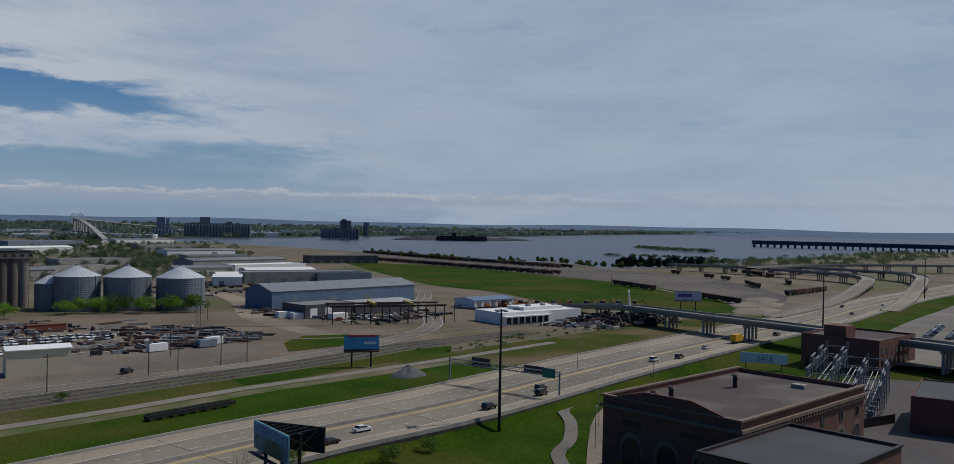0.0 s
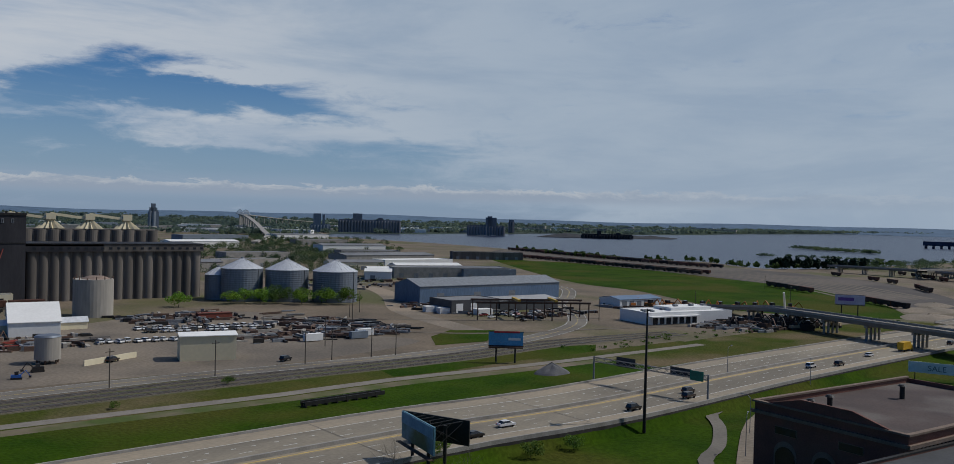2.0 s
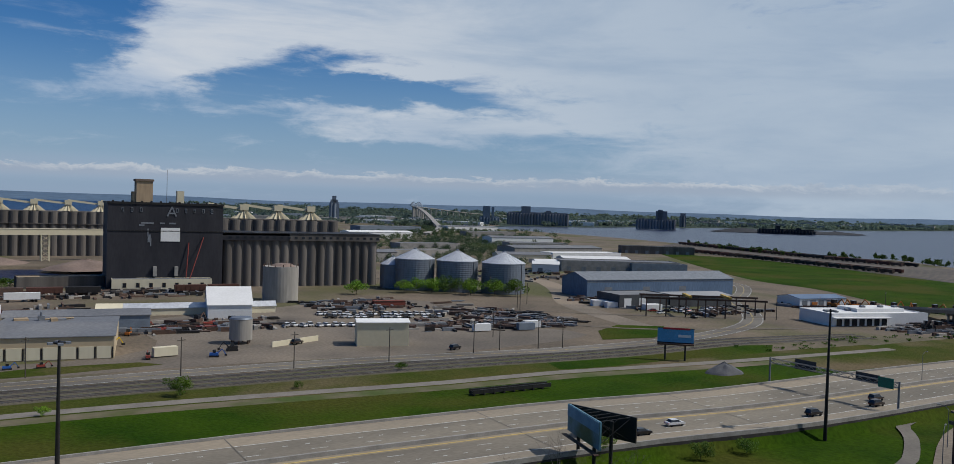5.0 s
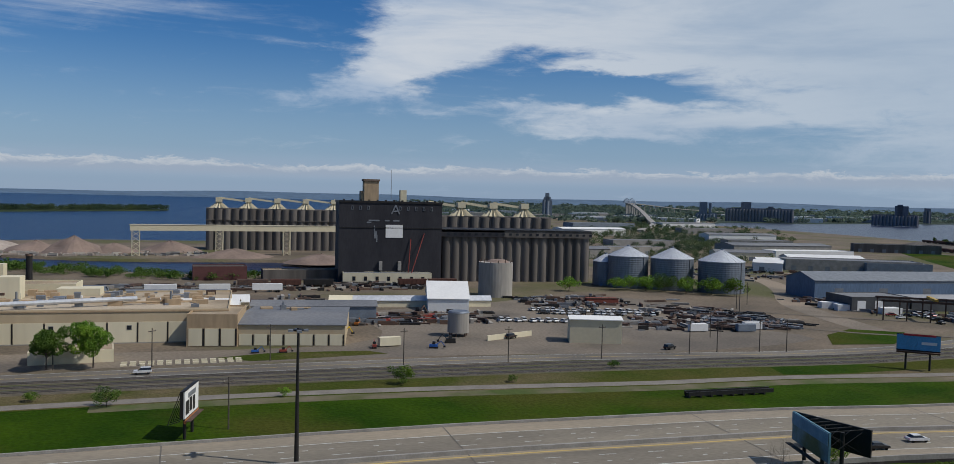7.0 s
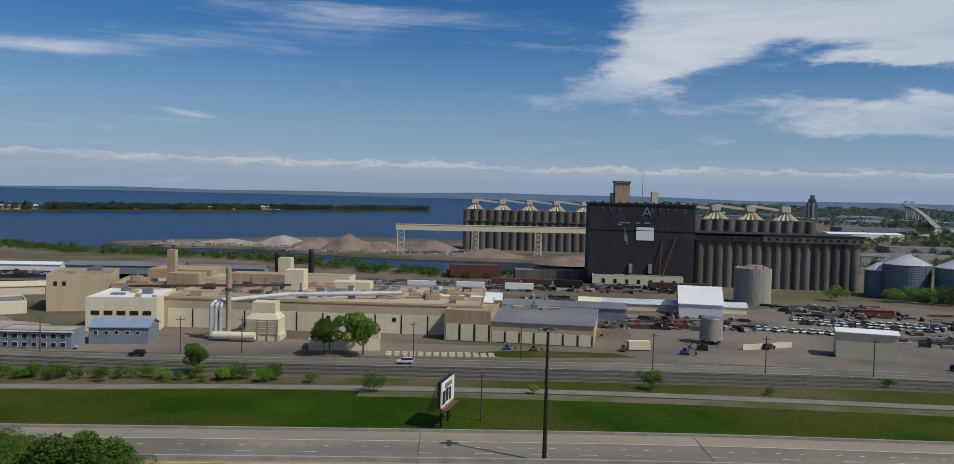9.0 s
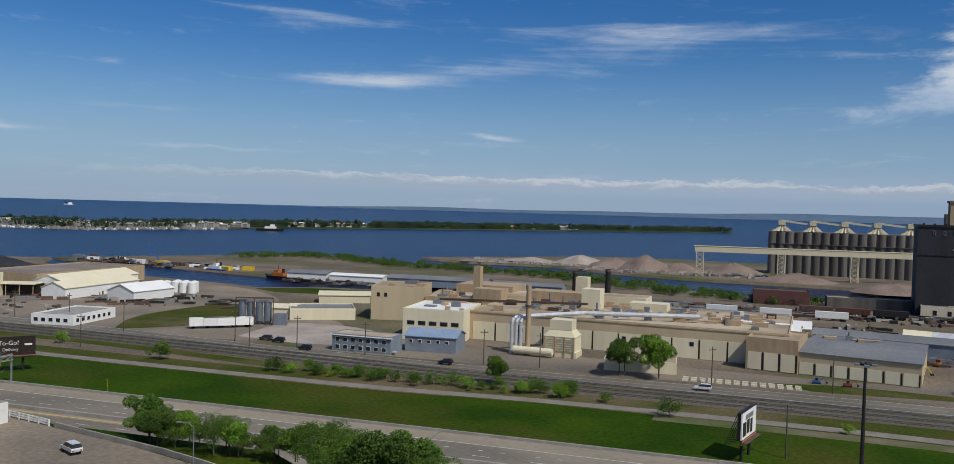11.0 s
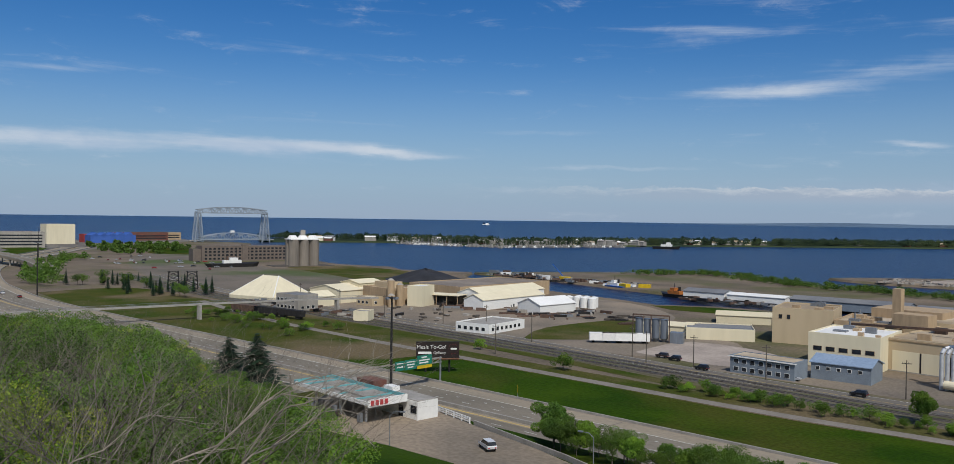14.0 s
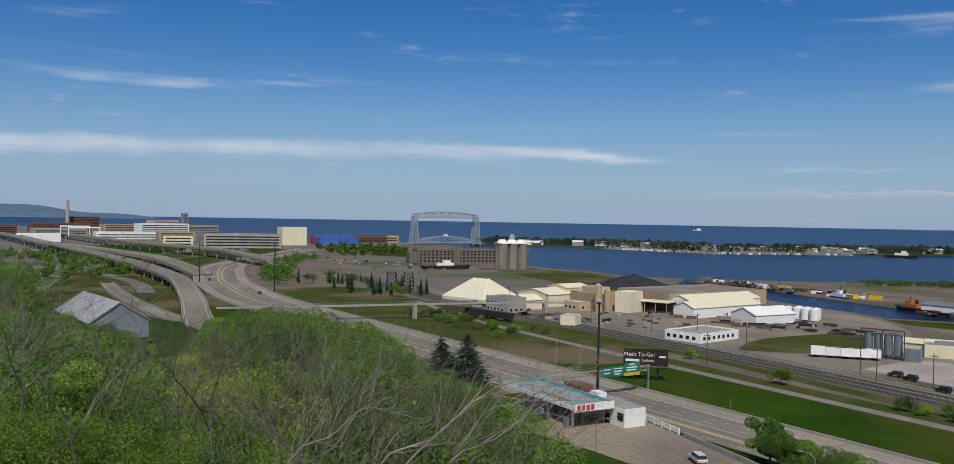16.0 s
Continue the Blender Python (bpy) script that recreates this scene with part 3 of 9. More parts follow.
for d in (1.5, -3.5, 6.5):
    line = offset(RAIL, d)
    g = Geo()
    ribbon(g, line, 1.5, -1.5, 0.10)
    setting("track_bed", g, BALLAST, "dark crushed stone under the rails", "ballast")
    g = Geo()
    for s in (0.75, -0.75):
        wall_strip(g, line, s - 0.05, 0.1, 0.2, 0.17)
    setting("rails", g, STEEL, "pair of worn steel rails", "rail")
    g = Geo()
    for a, b in zip(line, line[1:]):
        if -260 < a.x < 260:
            t = (b - a).normalized()
            s = Vector((-t.y, t.x))
            for k in range(9):
                p = a.lerp(b, k / 9)
                g.beam((*(p - s * 1.25), 0.07), (*(p + s * 1.25), 0.07), 0.25, 0.14)
    setting("sleepers", g, mat("grey_sleeper_timber", (0.115, 0.10, 0.085), (0.085, 0.074, 0.064), 0.3, 0.9), "row of dark timber sleepers", "sleeper", kind="stuff")
STREET = spline([(-620, 292), (-470, 262), (-347, 252), (-240, 246), (-150, 236), (-60, 231), (12, 231), (98, 228), (150, 221), (190, 216), (240, 217), (298, 232), (340, 262), (372, 300), (420, 330), (470, 372), (486, 415)], 10)
g = Geo()
ribbon(g, STREET, 5.0, -5.0, 0.08)
setting("road_street", g, ASPHALT, "grey asphalt street beside the railway", "road")
g = Geo()
for d in (4.4, -4.4):
    ribbon(g, STREET, d + 0.1, d - 0.1, 0.11)
setting("street_edge_lines", g, PAINT_W, "thin white edge lines", "road marking")
g = Geo()
for d in (0.2, -0.2):
    ribbon(g, STREET, d + 0.07, d - 0.07, 0.11)
setting("street_centre_lines", g, PAINT_Y, "double yellow centre line", "road marking")
patch("yard_paving", [(-130, 240), (60, 238), (150, 228), (215, 240), (205, 275), (225, 330), (190, 375), (120, 350), (70, 330), (50, 262), (-130, 272)], 0.04, mat("oily_yard_paving", (0.178, 0.148, 0.115), (0.118, 0.10, 0.08), 0.04, 0.92, fine=26, c3=(0.215, 0.175, 0.13), gritty=0.18), "worn paved works yard")
patch("pavement_terminal", [(-260, 250), (-180, 242), (-140, 260), (-150, 300), (-230, 330), (-290, 345), (-330, 300), (-300, 262)], 0.04, LOT, "pale worn terminal yard")
patch("pavement_quay", [(-385, 226), (-330, 224), (-262, 236), (-215, 240), (-228, 290), (-205, 345), (-252, 392), (-300, 400), (-318, 380), (-340, 320), (-395, 262)], 0.036, LOT, "pale worn concrete of the dock terminal", "pavement")
patch("grass_island", [(166, 208), (200, 209), (264, 193), (250, 183), (220, 186), (160, 190)], 0.064, GRASS, "grass around the billboard", "grass")
patch("grass_corner", [(212, 228), (235, 224), (262, 245), (246, 256), (226, 246)], 0.072, GRASS, "grass wedge beside the street", "grass")
patch("meadow", [(745, 712), (775, 528), (640, 260), (500, 155), (462, 172), (440, 228), (500, 330), (520, 400), (600, 520)], 0.06, GRASS, "wide green meadow beside the rail yard", "grass")
patch("grass_terminal", [(-212, 246), (-190, 275), (-200, 330), (-222, 330), (-228, 280)], 0.07, MEADOW, "rough grass between the yards", "grass")
patch("grass_shore", [(-250, 396), (-222, 412), (-180, 415), (-185, 395), (-230, 385)], 0.05, GRASS, "bright grass at the slip", "grass")
patch("grass_left", [(-520, 172), (-420, 162), (-330, 163), (-220, 166), (-225, 222), (-330, 226), (-420, 228), (-520, 226)], 0.045, MEADOW, "rough grass with low scrub", "grass")

g = Geo()
ribbon(g, spline([(350, 470), (346, 431), (318, 380), (279, 325), (258, 268), (246, 222)], 8), 6.5, -6.5, 0.06)
setting("yard_road", g, LOT, "pale gravel road past the grain bins", "road")
g = Geo()
ribbon(g, spline([(200, 300), (228, 262), (252, 240), (300, 222), (360, 200)], 6), 1.4, -1.4, 0.12)
ribbon(g, spline([(215, 330), (262, 288), (300, 262), (340, 246)], 6), 1.4, -1.4, 0.12)
setting("spur_track", g, BALLAST, "dark curved railway spur set in the paving", "ballast")
g = Geo()
ribbon(g, spline([(148, 78), (160, 88), (173, 92), (190, 101), (201, 109), (216, 111)], 4), 1.6, -1.6, -2.3)
setting("foot_path", g, ASPHALT, "winding grey footpath on the grass", "path")
patch("street_lower", [(150, 76), (166, 84), (200, 99), (228, 104), (240, 98), (205, 90), (176, 74)], -2.35, LOT, "pale lane behind the brick power house", "road")
patch("substation_yard", [(170, 48), (215, 62), (286, 62), (330, 30), (300, 0), (200, 0), (150, 10)], -2.4, mat("dark_yard", (0.10, 0.085, 0.08), (0.075, 0.066, 0.064), 0.06, 0.95), "dark gravel yard round the substation")
patch("dealer_lot", [(330, 62), (420, 66), (560, 60), (700, 40), (680, -40), (380, -30)], 0.12, ASPHALT, "car dealer lot", "pavement")
patch("interchange_ground", [(-1010, 325), (-870, 240), (-760, 185), (-623, 146), (-546, 131), (-440, 122), (-430, 40), (-560, -60), (-1050, -150)], 0.05, MEADOW, "rough grass among the ramps", "grass")
patch("harbour_lot", [(-560, 262), (-480, 262), (-440, 300), (-520, 400), (-620, 400), (-900, 470), (-930, 420), (-760, 330)], 0.05, mat("weedy_gravel_lot", (0.165, 0.135, 0.105), (0.115, 0.10, 0.075), 0.03, 0.95, fine=20, c3=(0.075, 0.095, 0.03)), "empty gravel lots by the harbour", "pavement")
patch("quay_grass", [(-640, 420), (-560, 400), (-480, 380), (-430, 360), (-470, 440), (-560, 478), (-640, 470)], 0.06, MEADOW, "dry grass on the quay", "grass")
patch("park_lawn", [(-900, 455), (-960, 440), (-1080, 520), (-1000, 560), (-900, 530)], 0.07, GRASS, "green park lawn by the harbour", "grass")
patch("gravel_pad", [(-165, 252), (-128, 250), (-128, 285), (-165, 290)], 0.07, RUBBLE, "pale gravel pad", "ground")
patch("rail_yard", [(1040, 950), (960, 700), (890, 480), (840, 330), (760, 240), (640, 165), (560, 150), (560, 185), (640, 262), (700, 380), (760, 540), (800, 690), (860, 820)], 0.075, mat("cinder_yard", (0.088, 0.076, 0.068), (0.064, 0.056, 0.052), 0.03, 0.95, c3=(0.12, 0.10, 0.085)), "dark cinder ground of the rail yard")
patch("verge_right", [(240, 150), (300, 144), (360, 140), (400, 138), (470, 130), (455, 150), (380, 168), (300, 176), (240, 168)], 0.055, MEADOW, "grass between the freeway and the depot", "grass")
patch("track_verge", [(-340, 226), (-200, 218), (-100, 207), (10, 205), (120, 199), (200, 194), (200, 199), (120, 206), (10, 210.5), (-100, 213), (-200, 224), (-340, 230)], 0.058, MEADOW, "weedy grass beside the tracks", "grass")
patch("yard_grass", [(60, 244), (20, 241), (10, 248), (25, 252), (55, 250)], 0.062, MEADOW, "patch of weeds before the warehouse", "grass")
g = Geo()
ribbon(g, [p for p in PATH if p.x > -30], -3.0, -8.5, 0.046)
setting("bare_soil", g, mat("bare_soil", (0.17, 0.135, 0.095), (0.085, 0.09, 0.03), 0.09, 0.95, c3=(0.06, 0.085, 0.015)), "patchy bare soil and thin grass below the trail", "ground")
# wall under the road edge; its shadow is painted in as a dark colour
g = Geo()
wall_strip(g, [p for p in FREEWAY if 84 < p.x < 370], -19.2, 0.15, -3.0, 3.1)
setting("retaining_wall", g, mat("shaded_concrete", (0.055, 0.049, 0.044), (0.03, 0.028, 0.026), 0.3, 0.9, stretch=(1, 1, 0.3)), "retaining wall below the freeway edge with shade painted dark", "wall")

g = Geo()
ribbon(g, spline([(-520, 96), (-600, 104), (-690, 96), (-800, 84), (-1000, 60)], 10), 5, -5, 0.09)
ribbon(g, spline([(-560, 40), (-700, 60), (-900, 40), (-1050, 20)], 10), 6, -6, 0.09)
setting("road_underpass", g, ASPHALT, "grey lower streets between the ramps", "road")
patch("pavement_interchange", [(-700, 40), (-960, 20), (-1000, 90), (-860, 120), (-720, 84)], 0.07, ASPHALT, "parking lot below the viaducts", "pavement")

# ---- buildings ----
def window_row(parent, xs, z, w, h, y=-0.06, frame_mat=None):
    """Windows on the front wall."""
    for x in xs:
        f = part("window", Geo().box(x - w / 2 - 0.1, y - 0.02, z - 0.1, x + w / 2 + 0.1, y + 0.1, z + h + 0.1), frame_mat or WHITE, parent)
        part("pane", Geo().box(x - w / 2, y - 0.05, z, x + w / 2, y + 0.05, z + h), GLASS, f)


def building(name, x, y, rot, w, d, h, wall, roof, label, category="building", kind="flat", rise=2.0, parapet=0.5, z=0.0, group=""):
    """Front left corner at x, y; the front runs along local x."""
    label += " by the waterfront" if len(label.split()) < 4 else ""
    b = thing(name, x, y, z, rot, label, category, group)
    if kind == "flat":
        part("wall", Geo().box(0, 0, 0, w, d, h - 0.05), wall, b)
        part("roof", Geo().box(0.3, 0.3, h - 0.05, w - 0.3, d - 0.3, h + 0.05), roof, b)
        g = Geo()
        g.box(0, 0, h - 0.05, w, 0.3, h + parapet), g.box(0, d - 0.3, h - 0.05, w, d, h + parapet)
        g.box(0, 0.3, h - 0.05, 0.3, d - 0.3, h + parapet), g.box(w - 0.3, 0.3, h - 0.05, w, d - 0.3, h + parapet)
        part("parapet", g, wall, b)
    else:
        g = Geo().box(0, 0, 0, w, d, h)
        if kind == "x":
            g.add([(0, 0, h), (0, d, h), (0, d / 2, h + rise), (w, 0, h), (w, d, h), (w, d / 2, h + rise)], [(0, 2, 1), (3, 4, 5)])
        else:
            g.add([(0, 0, h), (w, 0, h), (w / 2, 0, h + rise), (0, d, h), (w, d, h), (w / 2, d, h + rise)], [(0, 1, 2), (3, 5, 4)])
        part("wall", g, wall, b)
        part("roof", Geo().gable(0, 0, h, w, d, rise, along=kind), roof, b)
    return b


def door(parent, x, z, w, h, material=None, y=-0.06):
    part("door", Geo().box(x - w / 2, y, z, x + w / 2, y + 0.1, z + h), material or GREYSTEEL, parent)


# the black headhouse of the grain elevator with its annexes
b = thing("grain_elevator", 83, 455, 0, -6, "tall black-clad grain elevator headhouse with faded lettering", "grain elevator")
part("wall", Geo().box(0, 0, 0, 57, 26, 43.5), DARKCLAD, b)
part("roof", Geo().box(-0.4, -0.4, 43.5, 57.4, 26.4, 44.6), DARK, b)
part("ledge", Geo().box(-0.25, -0.25, 29.6, 57.25, 0.0, 30.1), DARK, b)
for k in range(11):
    f = part("window", Geo().box(6.5 + k * 4.4, -0.2, 39.6, 7.6 + k * 4.4, 0.1, 41.8), GREYSTEEL, b) if k not in (3, 4, 5) else None
    if f:
        part("pane", Geo().box(6.7 + k * 4.4, -0.24, 39.8, 7.4 + k * 4.4, 0.0, 41.6), GLASS, f)
part("white_panel", Geo().box(25.5, -0.25, 24.5, 35, 0, 31.6), WHITE, b, "blank white square panel")
g = Geo().beam((28.6, -0.2, 37.6), (30.8, -0.2, 42.6), 0.25, 0.7).beam((33.0, -0.2, 37.6), (30.8, -0.2, 42.6), 0.25, 0.7).box(29.3, -0.3, 38.8, 32.3, -0.1, 39.5)
part("letter_a", g, GREYSTEEL, b, "faded grey letter A")
for k, (x0, x1, zz) in enumerate([(16, 22, 33.5), (25, 27.5, 33.5), (29.5, 33, 33.5), (15, 17.5, 32.4), (19, 19.6, 27), (20.4, 21, 22), (19.2, 20.6, 24)]):
    part("faded_lettering", Geo().box(x0, -0.12, zz, x1, 0, zz + (0.8 if zz > 30 else 4.0)), GREYSTEEL, b, "pale bar of worn lettering")
for x0 in (22, 32.5):
    part("vent_box", Geo().box(x0, -1.6, 6.5, x0 + 1.8, 0, 11.5), PAVED, b, "small grey dust cyclone")
part("stair_leg", Geo().tube((38, -3, 4), (39.5, -0.5, 24), 0.25, 0.25), mat("red_steel", (0.30, 0.06, 0.045), None, 0.5, 0.6), b, "red inclined spout")
part("stair_leg", Geo().tube((39, -6, 4), (47, -0.5, 27), 0.25, 0.25), MATS["red_steel"], b, "red inclined spout")
part("penthouse", Geo().box(14, 6, 44.6, 22, 16, 55.5), TAN, b, "tan brick roof tower")
part("penthouse_cap", Geo().box(13.5, 5.5, 55.5, 22.5, 16.5, 56.6), STONE_TRIM, b)
part("penthouse_step", Geo().box(12.2, 7, 44.6, 14, 15, 50), TAN, b)
part("vent_tower", Geo().box(34.5, 8, 44.6, 38, 13, 51), YELLOWISH, b)
part("mast", Geo().cyl(29.5, 10, 44.6, 62, 0.18, 0.08, 8), GREYSTEEL, b)
for k in range(12):
    part("roof_vent", Geo().box(2 + k * 4.6, 1.2, 44.6, 3 + k * 4.6, 2.2, 45.3), DARK, b)

b = building("elevator_office", 84, 447, -10, 48, 9, 5.4, CREAM, GREYROOF, "long low cream annex at the foot of the elevator", parapet=0.3)
window_row(b, [6 + 6.2 * k for k in range(7)], 1.6, 1.6, 2.2, frame_mat=TAN)

b = thing("elevator_annex", 140, 449, 0, -8, "row of dark concrete grain silos with a roof gallery", "grain elevator")
for k in range(17):
    part("silo_tube", Geo().cyl(3.2 + k * 5.15, 5, 0, 25.5, 2.62, n=20, caps=False), TUBE, b, smooth=True)
part("silo_core", Geo().box(1, 3.5, 0, 88, 28, 25.5), TUBE, b)
part("gallery", Geo().box(0, 1.6, 25.5, 36, 30, 28.2), DARKCLAD, b)
part("gallery", Geo().box(36.2, 1.6, 25.5, 89, 30, 29.2), TUBE, b)
part("gallery_roof", Geo().box(-0.4, 1.2, 29.3, 89.4, 30.4, 29.7), DARK, b)
for k in range(22):
    part("window", Geo().box(3 + k * 4, 1.45, 26.6, 4.6 + k * 4, 1.62, 27.8), GLASS, b)

# two banks of taller silos behind, with pale roof tripods
tri = Geo()
for z, a, q in ((0, 8.0, 4.8), (5.2, 1.7, 1.5)):
    tri.v += [((a if k % 2 else a * 0.62) * math.cos(math.pi * k / 14), (q if k % 2 else q * 0.62) * math.sin(math.pi * k / 14), z) for k in range(28)]
tri.f = [(k, (k + 1) % 28, 28 + (k + 1) % 28, 28 + k) for k in range(28)]
SPOUTS = tri.mesh("spout_fan")
TRIPOD = Geo().box(-2.6, -2.2, 5.0, 2.6, 2.2, 8.6).mesh("distributor_box")
for x0, y0, rot, count, step, zt, label in ((22, 722, -6, 13, 8.6, 34, "left"), (140, 505, -6, 9, 9.2, 35.5, "right")):
    b = thing("silo_bank", x0, y0, 0, rot, "bank of dark concrete silos under cream conveyor gear", "grain silo")
    if label == "left":
        n_tub, r = 18, 3.3
        step = 6.7
    else:
        n_tub, r, step = 13, 3.35, 6.9
    for k in range(n_tub):
        part("silo_tube", Geo().cyl(r + k * step, r, 0, zt - 8 if label == "x" else zt, r, n=18), TUBE, b, smooth=False)
    part("silo_core", Geo().box(2, r * 0.5, 0, n_tub * step - 2, 24, zt - 0.4), TUBE, b)
    part("rim_ledge", Geo().box(-0.3, -0.4, zt - 9.5, n_tub * step + 0.3, r, zt - 9.1), TUBE, b)
    part("gallery", Geo().box(0, r - 0.5, zt, n_tub * step, 22, zt + 0.6), TUBE, b)
    for k in range(5 if label == "left" else 4):
        t = part("distributor_box", TRIPOD, YELLOWISH, b)
        f = part("spout_fan", SPOUTS, YELLOWISH, b, "fan of cream grain spouts")
        f.location = t.location = ((10 if label == "left" else 9) + k * (23.5 if label == "left" else 21), 6, zt + 0.6)
        if k < (5 if label == "left" else 3):
            L = 23.5 if label == "left" else 21
            x1 = t.location.x
            part("conveyor", Geo().beam((x1, 6, zt + 9.0), (x1 + L - 2.5, 6, zt + 6.6), 2.4, 1.5), YELLOWISH, b)

# long cream conveyor gallery on trestles
b = thing("conveyor_gallery", -32, 652, 0, 4, "long cream enclosed conveyor on steel trestles", "conveyor")
part("gallery", Geo().beam((0, 0, 20.5), (158, 0, 20.5), 3.2, 4.2), YELLOWISH, b)
part("gallery_roof", Geo().beam((-0.5, 0, 22.8), (158, 0, 22.8), 3.8, 0.4), CREAM, b)
for x in (4, 62, 112):
    g = Geo()
    for s in (-2.6, 2.6):
        g.beam((x + s, -2, 0), (x + s, -2, 18.4), 0.5).beam((x + s, 2, 0), (x + s, 2, 18.4), 0.5)
    for k in range(5):
        g.beam((x - 2.6, -2, k * 3.6), (x + 2.6, -2, k * 3.6 + 3.6), 0.3).beam((x + 2.6, -2, k * 3.6), (x - 2.6, -2, k * 3.6 + 3.6), 0.3)
    part("trestle", g, YELLOWISH, b)
tagged(part("concrete_column", Geo().box(-1.6, -1.6, 0, 1.6, 1.6, 21), TUBE2), "single weathered concrete column", "column").matrix_basis = pose(96, 505, 0)

# steel grain bins
for x, y, r, he, ht in ((230, 424, 7.2, 13.5, 17.5), (238, 413, 11.2, 17.5, 22.6), (257, 398, 11.6, 17.2, 22.6), (277, 381, 12.2, 16.8, 22.6)):
    b = thing("grain_bin", x, y, 0, 20, "round corrugated steel grain bin with a bright conical roof", "grain bin", "grain bins")
    g = Geo()
    k = int(he / 1.1)
    for i in range(2 * k + 1):
        g.v += [((r + 0.07 * (i % 2)) * math.cos(math.pi * j / 20), (r + 0.07 * (i % 2)) * math.sin(math.pi * j / 20), he * i / (2 * k)) for j in range(40)]
    g.f = [(i * 40 + j, i * 40 + (j + 1) % 40, (i + 1) * 40 + (j + 1) % 40, (i + 1) * 40 + j) for i in range(2 * k) for j in range(40)]
    part("wall", g, GALV, b)
    part("roof", Geo().cyl(0, 0, he, ht, r + 0.25, 0.9, 40, False), GALV_ROOF, b)
    g = Geo()
    for i in range(20):
        w = 2 * math.pi * i / 20
        g.beam(((r + 0.2) * math.cos(w), (r + 0.2) * math.sin(w), he + 0.05), (0.9 * math.cos(w), 0.9 * math.sin(w), ht + 0.05), 0.18, 0.14)
    part("roof_ribs", g, GALV_ROOF, b)
    part("cap", Geo().cyl(0, 0, ht - 0.1, ht + 0.8, 1.0, 0.8, 14), GALV, b)
    part("ladder", Geo().box(-0.3, -r - 0.35, 0, 0.3, -r - 0.1, he), GREYSTEEL, b)

b = thing("concrete_silo", 146.5, 381, 0, 0, "old round pale concrete silo with a broken rim", "silo")
part("wall", Geo().cyl(0, 0, 0, 16.6, 8.3, n=36), TUBE2, b)
for k in range(14):
    w = 2 * math.pi * k / 14
    g = Geo().beam((8.1 * math.cos(w), 8.1 * math.sin(w), 16.4), (8.1 * math.cos(w), 8.1 * math.sin(w), 17.3 + 0.5 * (k % 3)), 0.3)
    part("rim_stub", g, RUST, b)
part("rubble_top", Geo().cyl(1, 0, 16.6, 17.8, 6.2, 3.5, 12), TACONITE, b)

b = thing("water_tank", 91, 271, 0, 0, "pale round tank on a skirt", "tank")
part("wall", Geo().cyl(0, 0, 1.4, 8.2, 3.7, n=32), TUBE2, b, smooth=False)
part("top", Geo().cyl(0, 0, 8.2, 8.7, 3.8, 3.3, 32), GALV, b)
for k in range(6):
    w = k * math.pi / 3
    part("leg", Geo().box(3 * math.cos(w) - 0.2, 3 * math.sin(w) - 0.2, 0, 3 * math.cos(w) + 0.2, 3 * math.sin(w) + 0.2, 1.4), RUST, b)

b = building("hangar", 98, 332, -14, 17, 24, 5.4, WHITE, WHITE, "white gabled storage hall with a bright metal roof", kind="x", rise=6)
b = building("tan_shed", 123, 250, -21, 17.2, 9, 7.9, YELLOWISH, WHITE, "pale windowless metal shed with a low roof", kind="x", rise=0.7)

# ---- the long beige factory ----
b = building("factory_hall", -92, 284, -4.5, 108, 52, 10.0, BEIGE, TARROOF, "long beige factory hall with cream bays and dark joints", "factory", parapet=0.5)
for k in range(12):
    x = 2.6 + k * 8.75
    part("bay_panel", Geo().box(x, -0.12, 0.3, x + 8.2, 0.02, 6.6), CREAM, b)
    part("bay_joint", Geo().box(x + 8.24, -0.16, 0.3, x + 8.72, 0.0, 6.4), DARK, b)
part("eaves_trim", Geo().box(-0.1, -0.2, 9.7, 108.1, 0.0, 10.1), TAN, b)
part("plinth", Geo().box(0, -0.2, 0, 108, 0.0, 0.28), PAVED, b)
for x in (20, 56, 78, 99):
    f = part("window", Geo().box(x, -0.2, 4.2, x + 1.4, 0, 5.6), GREYSTEEL, b)
    part("pane", Geo().box(x + 0.1, -0.24, 4.3, x + 1.3, -0.05, 5.5), GLASS, f)
b = building("factory_annex", 3, 268, -11, 15, 22, 9.5, TAN, TARROOF, "tan stuccoed factory bay", "factory")
for k in range(3):
    part("bay_panel", Geo().box(0.6 + k * 4.8, -0.12, 0.3, 4.6 + k * 4.8, 0.02, 5.6), CREAM, b)
    part("bay_joint", Geo().box(4.7 + k * 4.8, -0.16, 0.3, 5.2 + k * 4.8, 0.0, 5.6), DARK, b)
b = building("warehouse", 17.5, 266, -12.5, 33, 42, 6.6, BEIGE, GREYROOF, "low beige warehouse under a broad grey roof", "warehouse", kind="x", rise=1.2)
for k in range(7):
    part("bay_panel", Geo().box(0.8 + k * 4.6, -0.12, 0.3, 4.6 + k * 4.6, 0.02, 3.8), CREAM, b)
    part("bay_joint", Geo().box(4.75 + k * 4.6, -0.16, 0.3, 5.1 + k * 4.6, 0.0, 3.6), DARK, b)
b = building("factory_wing", -112, 273, 4, 22, 26, 10.6, CREAM, WHITE, "beige factory wing with a band of dark windows", "factory")
